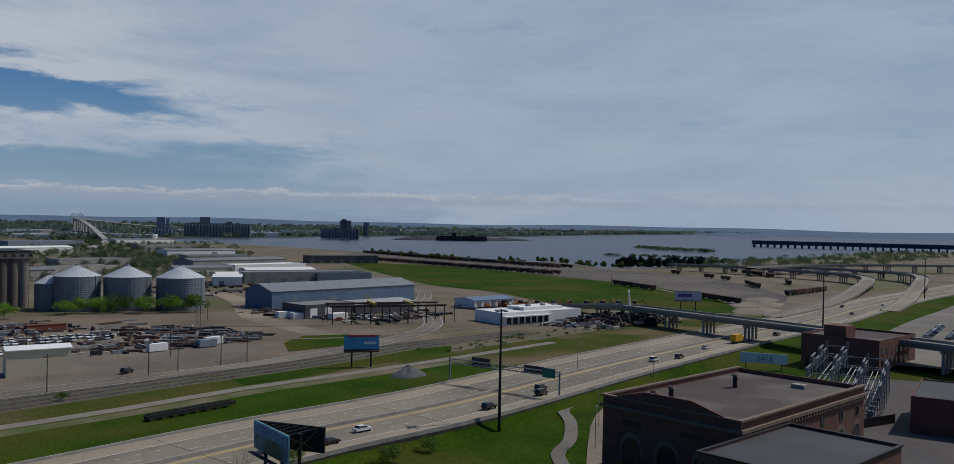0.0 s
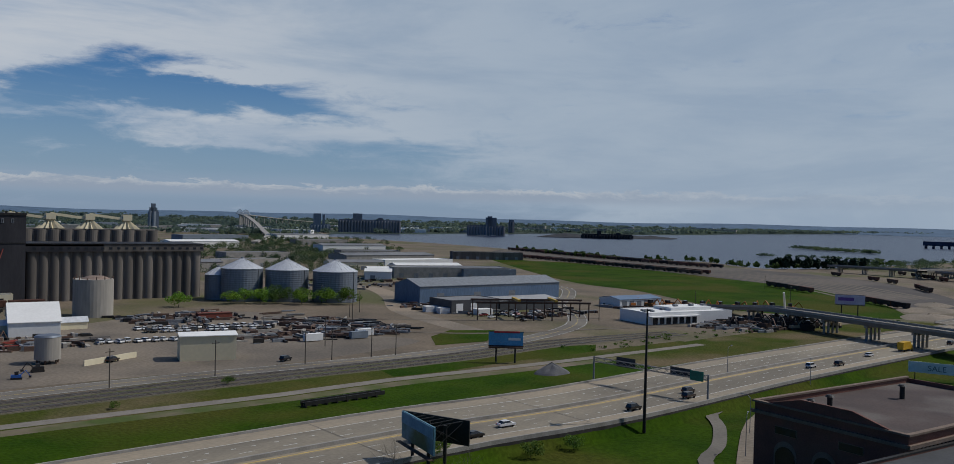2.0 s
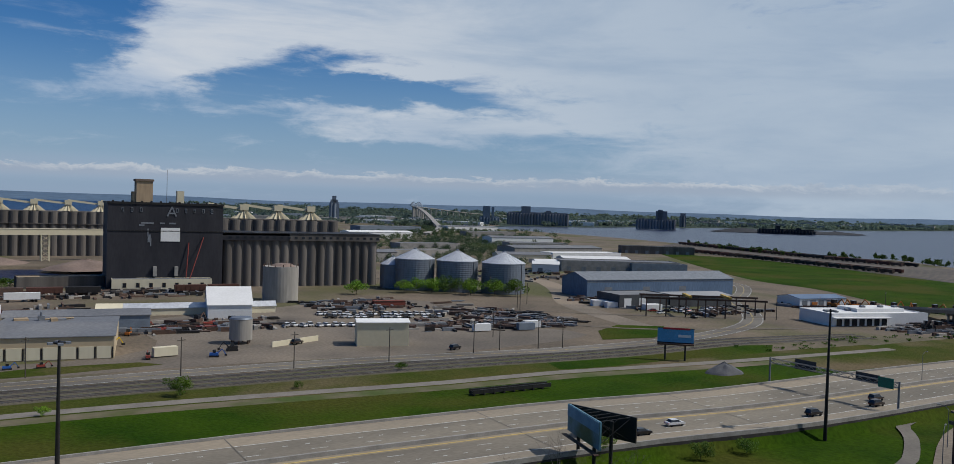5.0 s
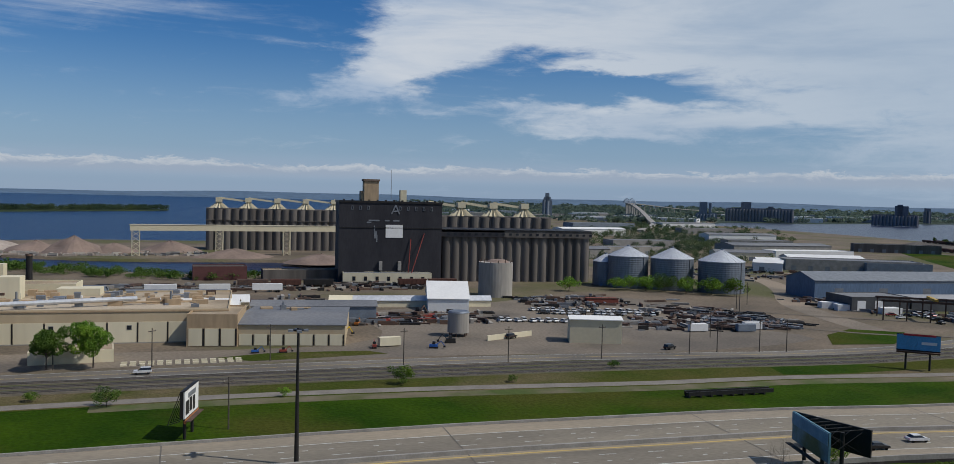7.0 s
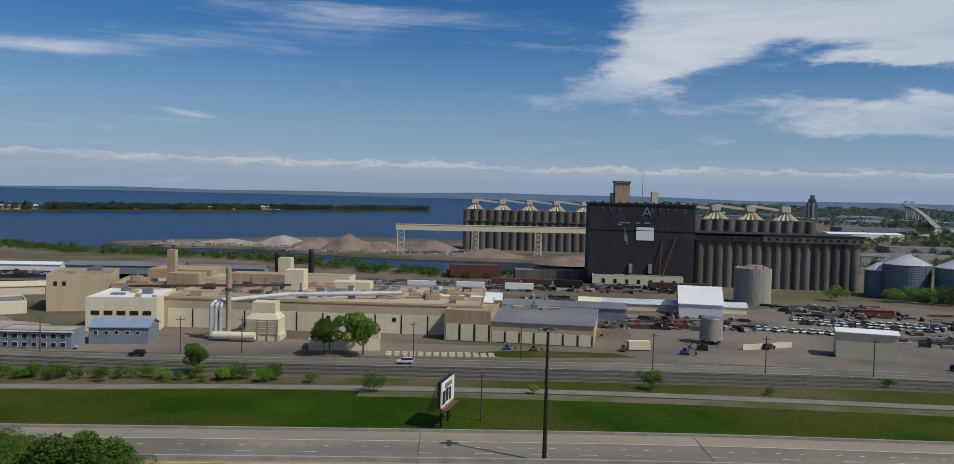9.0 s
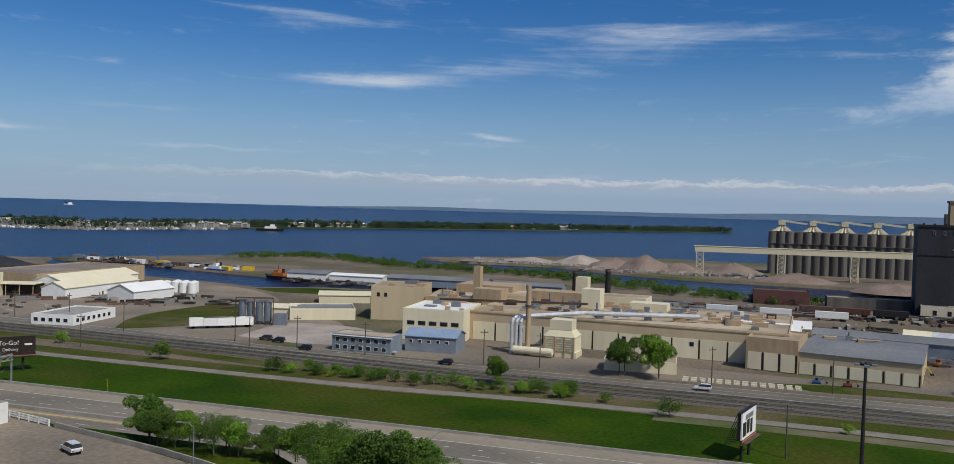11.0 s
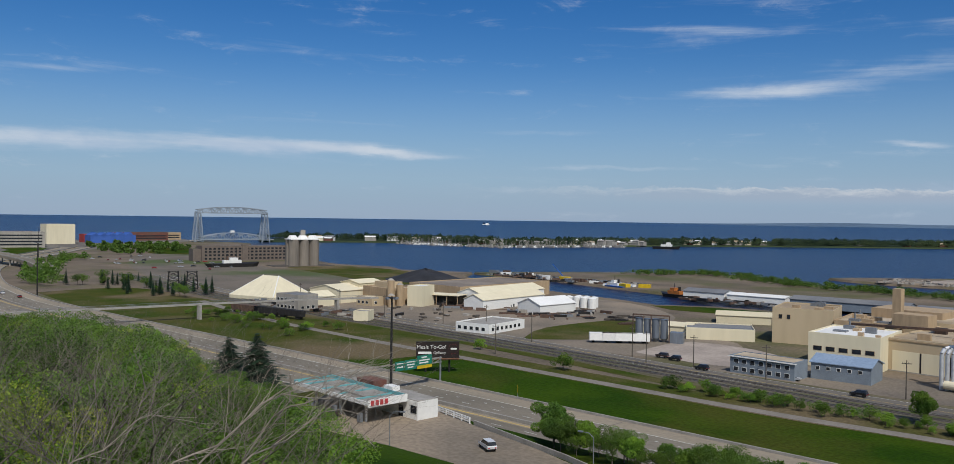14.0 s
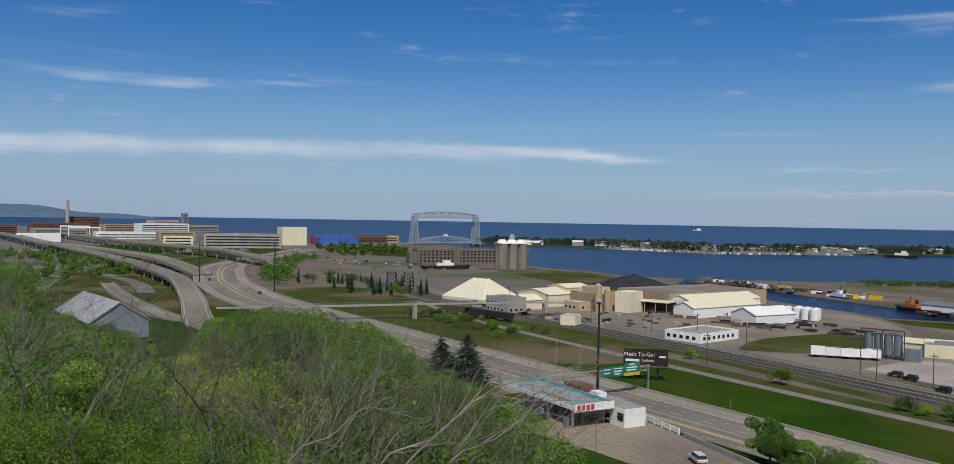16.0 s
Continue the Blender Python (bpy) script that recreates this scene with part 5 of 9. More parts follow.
    if label.startswith(("grey concrete", "low flat", "low beige")):
        window_row(b, [2 + 3 * k for k in range(int((w - 2) / 3))], 1.2, 1.6, 1.3)
        if h > 6:
            window_row(b, [2 + 3 * k for k in range(int((w - 2) / 3))], 4.6, 1.6, 1.3)
        for k in range(int((d - 2) / 3.2)):
            f = part("window", Geo().box(w - 0.05, 1.6 + 3.2 * k, 1.1, w + 0.08, 3.4 + 3.2 * k, 2.6), WHITE, b)
            part("pane", Geo().box(w - 0.03, 1.7 + 3.2 * k, 1.2, w + 0.11, 3.3 + 3.2 * k, 2.5), GLASS, f)
b = thing("truck_shed", -330, 303, 0, 20, "open truck shed under a cream roof on posts", "shed")
part("roof", Geo().box(-0.6, -0.6, 5.4, 19.6, 11, 5.8), CREAM, b)
part("rear_wall", Geo().box(0, 10.2, 0, 19, 10.5, 5.4), TUBE, b)
for x in (0.2, 6.4, 12.6, 18.8):
    part("post", Geo().box(x - 0.15, 0, 0, x + 0.15, 0.3, 5.4), TAN, b)
for x, y, h in ((-336, 284, 13.5), (-332, 281, 6), (-334, 288.5, 11)):
    b = thing("process_tank", x, y, 0, 0, "upright beige process tank with a conical top", "tank", "process tanks")
    part("wall", Geo().cyl(0, 0, 0, h, 1.9, n=18), TAN, b)
    part("top", Geo().cyl(0, 0, h, h + 1.0, 1.9, 0.5, 18), TUBE2, b)
for k in range(7):
    b = thing("white_tank", -276 + 5 * (k % 4) + 2 * (k // 4), 358 + 6 * (k // 4), 0, 0, "small white cylindrical tank", "tank", "white tanks")
    part("wall", Geo().cyl(0, 0, 0, 5.2, 2.2, n=18), WHITE, b)
    part("top", Geo().cyl(0, 0, 5.2, 5.8, 2.2, 0.4, 18), WHITE, b)
b = thing("bulk_plant", -180, 278, 0, 20, "grey steel silos in a rusty frame", "silo plant")
for k in range(4):
    part("silo", Geo().cyl(k * 3.2, 0, 1.5, 8.8, 1.5, n=16), GALV, b)
    part("cone", Geo().cyl(k * 3.2, 0, 0, 1.5, 0.5, 1.5, 16), GALV, b)
for k in range(3):
    part("frame_post", Geo().beam((-2 + k * 7, -2.2, 0), (-2 + k * 7, -2.2, 10.5), 0.35), RUST, b)
part("frame_beam", Geo().beam((-2, -2.2, 10.4), (12, -2.2, 10.4), 0.5), RUST, b)
part("bin", Geo().box(12, -2, 0, 17, 2, 4.2), GALV, b)
for k in range(3):
    b = thing("white_trailer", -189 + k * 3.8, 258 + k * 3.0, 0, 42, "white box trailer parked in a row", "trailer", "trailers")
    part("body", Geo().box(0, 0, 1.0, 13, 2.6, 3.9), WHITE, b)
    for x in (1.5, 10.5, 11.7):
        part("wheel", Geo().tube((x, 0.1, 0.5), (x, 2.5, 0.5), 0.5, 0.5, 10), DARK, b)

# heaps
def heap(name, x, y, r, h, material, label, sx=1.0, seed=1, z=0.0):
    rg = random.Random(seed)
    g = Geo()
    n, m = 36, 9
    for i in range(m + 1):
        u = i / m
        for k in range(n):
            w = 2 * math.pi * k / n
            q = 1 + 0.16 * noise.noise(Vector((math.cos(w) * 1.6 + seed, math.sin(w) * 1.6, u * 2)))
            g.v.append((r * sx * (1 - u) * q * math.cos(w), r * (1 - u) * q * math.sin(w), h * u ** 0.9 * (1 - 0.12 * u) * q if u else -0.1))
    g.f = [(i * n + k, i * n + (k + 1) % n, (i + 1) * n + (k + 1) % n, (i + 1) * n + k) for i in range(m) for k in range(n)]
    ob = tagged(part(name, g, material), label, "heap", "", "")
    ob.matrix_basis = pose(x, y, z, 0, 0, rg.uniform(-8, 8))
    return ob


for k, (x, y, r, h, sx) in enumerate([(-100, 705, 20, 9, 1.15), (-72, 690, 24, 14, 1.0), (-46, 692, 17, 8, 1.2), (-5, 705, 20, 9, 1.3), (-130, 715, 20, 10, 1.3), (40, 640, 18, 7, 1.6), (95, 585, 20, 7, 1.4), (-175, 722, 14, 5, 2.0)]):
    heap("stone_mound", x, y, r, h, (TACONITE, RUBBLE)[k in (4, 7)], "tall brown heap of crushed stone on the pier" if k not in (4, 7) else "pale rubble heap on the pier", sx, k)
heap("coal_mound", -456, 418, 26, 9.5, COAL, "long black coal heap on the quay", 1.5, 3)
heap("gravel_mound", 203, 165, 4.8, 3.6, mat("grey_gravel", (0.11, 0.11, 0.115), None, 0.5, 0.95), "small dark grey gravel heap on the grass", 1.3, 7)
for k, (x, y, r) in enumerate([(500, 118, 15), (545, 132, 16), (585, 140, 12)]):
    heap("gravel_mound", x, y + 25, r, 2.4, LOT, "grey gravel heap near the rail yard", 1.6, 20 + k)

# ---- the lift bridge, hotel and old cement silos ----
b = thing("lift_bridge", -1283, 671, 0, 88, "silver steel lift bridge with two lattice towers", "bridge")
STEELB = mat("silver_bridge_steel", (0.36, 0.40, 0.44), (0.28, 0.32, 0.36), 0.05, 0.5, 0.3)
S, TH = 122.0, 50.0
for x0 in (0, S):
    for sx in (-1, 1):
        for y in (-5, 5):
            part("tower_leg", Geo().beam((x0 + sx * 7.5, y, -1.8), (x0 + sx * 2.2, y, TH), 1.5), STEELB, b)
    g = Geo()
    for k in range(8):
        z0, z1 = TH * k / 8, TH * (k + 1) / 8
        a0, a1 = 7.5 - 5.3 * k / 8, 7.5 - 5.3 * (k + 1) / 8
        for y in (-5, 5):
            g.beam((x0 - a0, y, z0), (x0 + a1, y, z1), 0.7).beam((x0 + a0, y, z0), (x0 - a1, y, z1), 0.7).beam((x0 - a1, y, z1), (x0 + a1, y, z1), 0.7)
    part("tower_bracing", g, STEELB, b)


def truss(x0, x1, z0, z1, rise, n, w):
    g = Geo()
    for y in (-5, 5):
        for k in range(n):
            p, q = k / n, (k + 1) / n
            a, c = x0 + (x1 - x0) * p, x0 + (x1 - x0) * q
            ta, tc = z1 + rise * 4 * p * (1 - p), z1 + rise * 4 * q * (1 - q)
            g.beam((a, y, z0 if rise < 5 else z0 + 0, ), (c, y, z0), w).beam((a, y, ta), (c, y, tc), w)
            g.beam((a, y, z0), (c, y, tc) if k % 2 == 0 else (c, y, z0), w * 0.7)
            g.beam((a, y, ta), (c, y, z0), w * 0.7) if k % 2 else g.beam((c, y, z0), (c, y, tc), w * 0.6)
    for k in range(n + 1):
        p = k / n
        a, ta = x0 + (x1 - x0) * p, z1 + rise * 4 * p * (1 - p)
        g.beam((a, -5, ta), (a, 5, ta), w * 0.6).beam((a, -5, z0), (a, 5, z0), w * 0.6)
    return g


part("top_span", truss(-2, S + 2, TH - 2, TH + 3, 5, 16, 1.6), STEELB, b)
part("lift_span", truss(3, S - 3, 4, 8, 7, 14, 1.4).box(3, -5, 3.6, S - 3, 5, 4.2), STEELB, b)
part("deck", Geo().box(-16, -5, 2.2, S + 16, 5, 3.55), PAVED, b)
part("operator_house", Geo().box(S / 2 - 3, -3, 15, S / 2 + 3, 3, 19), WHITE, b)

b = building("harbour_hotel", -764, 404, 77, 88, 20, 14.5, mat("hotel_brown", (0.16, 0.125, 0.105), (0.13, 0.105, 0.09), 0.2, 0.85), GREYROOF, "four-storey brown brick hotel with rows of windows", "hotel", parapet=0.6)
for z in (1.6, 5.0, 8.4, 11.4):
    window_row(b, [4 + 4.2 * k for k in range(20)], z, 2.4, 1.8, frame_mat=STONE_TRIM)
part("tower", Geo().box(40, -0.6, 0, 46, 4, 16.5), MATS["hotel_brown"], b)
part("end_block", Geo().box(-8, 2, 0, 0, 18, 12), MATS["hotel_brown"], b)
b = thing("cement_silos", -652, 446, 0, 75, "cluster of pale old cement silos with a ruined crown", "silo")
for i in range(3):
    for j in range(2):
        part("silo_tube", Geo().cyl(-9.5 + i * 9.5, j * 9.5, 0, 24, 4.75, n=24), mat("old_cement", (0.25, 0.215, 0.175), (0.16, 0.14, 0.12), 0.1, 0.95, fine=8, stretch=(1, 1, 0.15)), b, smooth=False)
part("crown", Geo().box(-14, -4.5, 24, 14, 14, 25.0), WHITE, b)
for i in range(3):
    part("dome", Geo().cyl(-9.5 + i * 9.5, 4, 25, 28, 5.2, 3.0, 14), WHITE, b)
part("cupola", Geo().box(-2, 2, 28, 2, 6, 33), TUBE2, b)
tagged(part("timber_wharf", Geo().box(-30, -10, -2.2, 26, 20, 0.3), TIMBER), "dark timber wharf under the silos", "wharf").matrix_basis = pose(-652, 446, 0, 0, 0, 75)
b = thing("museum_ship", -672, 384, 0, 77, "black-hulled cutter with a white deckhouse", "ship")
part("hull", Geo().add([(-22, 0, 0), (-18, -4, 0), (18, -4, 0), (23, 0, 0), (18, 4, 0), (-18, 4, 0), (-24, 0, 3.6), (-19, -4.4, 3), (18, -4.4, 3), (25, 0, 4.4), (18, 4.4, 3), (-19, 4.4, 3)],
                       [(0, 1, 7, 6), (1, 2, 8, 7), (2, 3, 9, 8), (3, 4, 10, 9), (4, 5, 11, 10), (5, 0, 6, 11), (6, 7, 8, 9, 10, 11)]), DARK, b)
part("deckhouse", Geo().box(-8, -2.6, 3, 8, 2.6, 6).box(-2, -2, 6, 5, 2, 8.2), WHITE, b)
part("funnel", Geo().cyl(-4, 0, 6, 9.5, 1.0, 0.9, 12), RUST, b)
part("mast", Geo().beam((4, 0, 8), (4, 0, 15), 0.3), DARK, b)
b = thing("ore_truss", -497, 244, 0, 60, "dark twin steel lattice frames in the empty lot", "steel frame")
for x0 in (0, 11):
    g = Geo()
    for sx in (-3.5, 3.5):
        for y in (-3, 3):
            g.beam((x0 + sx, y, 0), (x0 + sx * 0.75, y * 0.8, 11), 0.5)
    for k in range(4):
        g.beam((x0 - 3.5, -3, k * 2.7), (x0 + 3.3, -3, k * 2.7 + 2.7), 0.3).beam((x0 + 3.5, -3, k * 2.7), (x0 - 3.3, -3, k * 2.7 + 2.7), 0.3).beam((x0 - 3.4, -3, k * 2.7 + 2.7), (x0 + 3.4, -3, k * 2.7 + 2.7), 0.3)
    part("lattice_frame", g, DARK, b)

# ---- downtown ----
CITY = [(-1194, 295, 74, 105, 50, 19, TUBE2, GREYROOF, "broad grey arena with a flat roof"), (-1280, 437, 87, 39, 30, 28, CREAM, PAVED, "plain cream theatre cube"),
        (-1304, 508, 87, 68, 30, 11, mat("bright_blue_cladding", (0.05, 0.12, 0.40), (0.04, 0.10, 0.33), 0.1, 0.6), MATS["bright_blue_cladding"], "blue aquarium with sawtooth roofs"),
        (-1330, 508, 88, 24, 20, 12, mat("red_cladding", (0.35, 0.05, 0.04), None, 0.2, 0.7), GREYROOF, "bright red pavilion"), (-1390, 580, 87, 90, 25, 13, BRICK, GREYROOF, "row of red brick waterfront blocks"),
        (-1420, 670, 88, 40, 22, 12, TAN, GREYROOF, "tan hotel by the canal"), (-1955, 346, 100, 110, 40, 24, WHITE, GREYROOF, "white office block with dark window bands"),
        (-1975, 375, 100, 60, 40, 31, mat("pink_concrete", (0.5, 0.34, 0.31), None, 0.2, 0.8), GREYROOF, "pinkish office slab"), (-1973, 440, 100, 12, 12, 48, GREYSIDE, DARK, "dark slim tower"),
        (-1600, 210, 90, 120, 40, 12, WHITE, GREYROOF, "white parking deck with open levels"), (-1700, 120, 95, 90, 40, 16, PAVED, GREYROOF, "grey civic building"),
        (-2200, 150, 95, 130, 50, 20, BRICK, GREYROOF, "brick downtown blocks"), (-2150, 300, 95, 90, 50, 18, TAN, GREYROOF, "tan downtown block"), (-2300, 480, 95, 130, 50, 16, PAVED, GREYROOF, "grey downtown block"),
        (-1520, 300, 90, 60, 30, 14, TAN, GREYROOF, "tan hall beside the viaduct"), (-1500, 420, 90, 70, 30, 13, BRICK, GREYROOF, "brick warehouse conversion"), (-1240, 250, 80, 40, 26, 14, CREAM, GREYROOF, "cream annex of the arena"),
        (-1800, 40, 95, 60, 30, 20, BRICK, GREYROOF, "brick hospital block"), (-2500, 260, 95, 80, 40, 34, BRICK, GREYROOF, "brick power station under a tall chimney"), (-1450, 80, 90, 60, 30, 12, WHITE, WHITE, "white exhibition tent hall")]
for x, y, rot, w, d, h, wall, roof, label in CITY:
    b = building("city_block", x, y, rot, w, d, h, wall, roof, label, "building", parapet=0.8)
    if "cube" not in label and "saw" not in label and "tent" not in label:
        for z in range(3, int(h) - 2, 4):
            part("window_band", Geo().box(3, -0.3, z, w - 3, 0.05, z + 1.7), GLASS, b)
    if "saw" in label:
        for k in range(5):
            part("sawtooth", Geo().add([(k * 13, 0, 11), (k * 13 + 12, 0, 11), (k * 13 + 9, 0, 16), (k * 13, 26, 11), (k * 13 + 12, 26, 11), (k * 13 + 9, 26, 16)],
                                       [(0, 1, 2), (3, 5, 4), (0, 2, 5, 3), (1, 4, 5, 2)]), MATS["bright_blue_cladding"], b)
b = thing("tall_chimney", -2480, 255, 0, 0, "tall slim pale chimney over downtown", "chimney")
part("shaft", Geo().cyl(0, 0, 0, 79, 5.5, 3.8, 20), TUBE2, b)
for x in (-1560, -1440):
    b = thing("sign_bridge", x, 150, 9, 80, "white overhead frame on the viaduct", "gantry", "white frames")
    part("post", Geo().beam((0, 0, 0), (0, 0, 14), 1.2), WHITE, b)
    part("post", Geo().beam((44, 0, 0), (44, 0, 14), 1.2), WHITE, b)
    part("beam", Geo().beam((-1, 0, 14), (45, 0, 14), 1.4, 2.2), WHITE, b)
land("ground_downtown", [(-1150, 520), (-1330, 690), (-1480, 720), (-1500, 650), (-1450, 560), (-1600, 540), (-2000, 560), (-2700, 500), (-3200, 420), (-3600, 250), (-3600, -400), (-1300, -300), (-1000, 100), (-1000, 405)], -0.05, ASPHALT, "streets and lots of the downtown shore")
land("spit_canal", [(-1290, 790), (-1260, 830), (-1160, 1000), (-930, 1040), (-810, 1340), (-630, 1600), (-310, 1960), (-50, 2260), (-60, 2420), (-330, 2200), (-700, 1850), (-1000, 1560), (-1250, 1330), (-1450, 1080), (-1420, 900)], 0.4, HAZYGREEN, "long low sand spit with houses and trees", skirt=2.4)

# ---- bridges and ramps ----
def viaduct(name, points, width, label, piers=28.0, thick=1.6, fascia=None, rail=0.9, surface=None):
    """An elevated road; points are x, y, z of its top."""
    line3 = spline(points, 9.0)
    line, zs = [Vector((p.x, p.y)) for p in line3], [p.z for p in line3]
    b = thing(name, 0, 0, 0, 0, label, "viaduct", "", "")
    h = width / 2
    g = Geo()
    ribbon(g, line, h, -h, zs, None, thick)
    ribbon(g, line, -h, h, [z - thick for z in zs])
    part("deck", g, surface or CONCRETE, b)
    g = Geo()
    for d in (h - 0.35, -h):
        wall_strip(g, line, d, 0.35, zs, rail)
    part("parapet", g, PAVED, b)
    g = Geo()
    for d in (h - 1.2, -h + 1.2):
        ribbon(g, line, d + 0.1, d - 0.1, [z + 0.03 for z in zs])
    part("edge_lines", g, PAINT_W, b)
    run = piers / 2
    for i in range(1, len(line)):
        run += (line[i] - line[i - 1]).length
        if run > piers and zs[i] > 3.2:
            run = 0
            t = (line[i] - line[i - 1]).normalized()
            s = Vector((-t.y, t.x))
            z = zs[i] - thick
            part("pier_cap", Geo().beam((*(line[i] - s * h * 0.9), z - 0.5), (*(line[i] + s * h * 0.9), z - 0.5), 1.2, 1.0), PAVED, b)
            for k in (-0.7, -0.23, 0.23, 0.7):
                p = line[i] + s * h * k
                part("pier", Geo().cyl(p.x, p.y, -3, z - 1.0, 0.55, n=12), PAVED, b)
    return b


viaduct("overpass", [(440, 250, 0.6), (420, 222, 3.5), (400, 188, 7.2), (382, 150, 8.0), (367, 108, 8.0), (353, 70, 8.0), (337, 30, 8.0), (315, -30, 8.0), (290, -90, 7)], 11, "grey concrete road overpass on column piers", 21)
viaduct("ramp", [(470, 127, 0.4), (560, 121, 0.8), (640, 122, 2.2), (700, 125, 4.2), (770, 130, 6.6), (815, 139, 7.6), (845, 158, 8), (868, 189, 8), (890, 229, 8), (912, 290, 8), (935, 370, 7)], 10.5, "curving concrete flyover ramp on round piers", 26)
viaduct("ramp", [(560, 82, 0.4), (640, 83, 1.6), (708, 87, 4), (780, 91, 7.2), (840, 97, 8.4), (890, 109, 8.5), (925, 130, 8.5), (950, 165, 8), (968, 215, 8), (985, 290, 7)], 10.5, "second curving flyover ramp on round piers", 26)
viaduct("ramp", [(880, 260, 9), (1000, 232, 9.5), (1110, 165, 9.5), (1190, 100, 9), (1320, 60, 8)], 10, "far elevated road crossing the interchange", 34)
viaduct("ramp", [(-290, 74, 4.6), (-345, 83, 5.4), (-400, 94.5, 6), (-440, 102, 6), (-502, 113, 6), (-560, 120.5, 6.3), (-655, 123, 7), (-800, 118, 8), (-1097, 100, 9)], 11.5, "curving elevated ramp with pale parapets", 30)
viaduct("elevated_road", [(-655, 162, 0.8), (-700, 158, 4.5), (-760, 154, 7.6), (-812, 149, 8.5), (-986, 125, 9), (-1140, 95, 9.5), (-1400, 80, 10), (-1700, 60, 9)], 14, "elevated concrete road towards downtown", 32, 2.2)
viaduct("elevated_road", [(-690, 240, 0.8), (-750, 244, 6), (-830, 242, 9), (-950, 240, 9.5), (-1100, 210, 9.5), (-1300, 190, 9), (-1700, 160, 9)], 12, "second elevated road towards downtown", 34, 2.2)
viaduct("ramp", [(-310, 74, 3.0), (-350, 79, 2.8), (-412, 76, 2.6), (-500, 77, 2.3), (-590, 84, 1.2)], 8, "narrow lower ramp with white parapets", 40)
b = thing("footbridge", 0, 0, 0, 0, "long pale footbridge over the freeway on a concrete pier", "footbridge")
FB = [(-366, 96), (-356, 138), (-346, 190), (-336, 232), (-322, 264)]
for a, c in zip(FB, FB[1:]):
    part("deck", Geo().beam((*a, 6.6), (*c, 6.6), 2.6, 0.7), PAVED, b)
    part("railing", Geo().beam((*a, 7.9), (*c, 7.9), 0.12).beam((*a, 7.4), (*c, 7.4), 0.08), GREYSTEEL, b)
for x, y in ((-346, 182), (-356, 120), (-330, 245)):
    part("pier", Geo().box(x - 1.2, y - 0.6, 0, x - 0.3, y + 0.6, 6.3).box(x + 0.3, y - 0.6, 0, x + 1.2, y + 0.6, 6.3), PAVED, b)

# ---- poles, gantries and signs ----
def mast(x, y, z, h):
    b = thing("high_mast_light", x, y, z, 0, "tall black high-mast freeway light", "street lamp", "high-mast lights")
    part("pole", Geo().cyl(0, 0, 0, h, 0.42, 0.2, 12), DARK, b)
    part("ring", Geo().cyl(0, 0, h - 0.5, h - 0.2, 0.9, 0.9, 12), DARK, b)
    for k in range(4):
        w = k * math.pi / 2
        part("lamp_head", Geo().box(1.3 * math.cos(w) - 0.4, 1.3 * math.sin(w) - 0.4, h - 0.6, 1.3 * math.cos(w) + 0.4, 1.3 * math.sin(w) + 0.4, h - 0.25), GREYSTEEL, b)


for x, y, z, h in ((170.5, 110, -2.5, 29.5), (19.9, 146, 0, 24.0), (-147, 124.6, 0, 28.6), (430, 92, -2, 31), (690, 78, 0, 30), (980, 150, 0, 30), (-590, 143, 0, 31), (-870, 290, 0, 32), (-500, 166, 0, 30)):
    mast(x, y, z, h)


def sign_text(parent, text, x, y, z, size, material):
    cu = bpy.data.curves.new("lettering", "FONT")
    cu.body, cu.size, cu.extrude, cu.align_x = text, size, 0.01, "CENTER"
    cu.materials.append(material)
    ob = new("lettering", cu)
    ob.parent = parent
    ob.matrix_basis = pose(x, y, z, 90)
    return ob


def gantry(x, y0, y1, label, panels, z=0.0, truss_h=1.2):
    b = thing("sign_gantry", x, 0, z, 0, label, "sign gantry")
    for y in (y0, y1):
        part("post", Geo().cyl(0, y, -2.8 if y == y0 else 0, 7.4, 0.28, 0.25, 12), GREYSTEEL, b)
    g = Geo()
    for dx in (-0.5, 0.5):
        for dz in (5.9, 5.9 + truss_h):
            g.beam((dx, y0, dz), (dx, y1, dz), 0.16)
    n = 16
    for k in range(n):
        a, c = y0 + (y1 - y0) * k / n, y0 + (y1 - y0) * (k + 1) / n
        g.beam((0.5, a, 5.9), (0.5, c, 5.9 + truss_h), 0.1).beam((-0.5, c, 5.9), (-0.5, a, 5.9 + truss_h), 0.1)
    part("truss", g, PAVED, b)
    for side, ya, yb, z0, z1, m in panels:
        part("sign_panel", Geo().box(side * 0.75 - 0.06, ya, z0, side * 0.75 + 0.06, yb, z1), m, b)
    return b


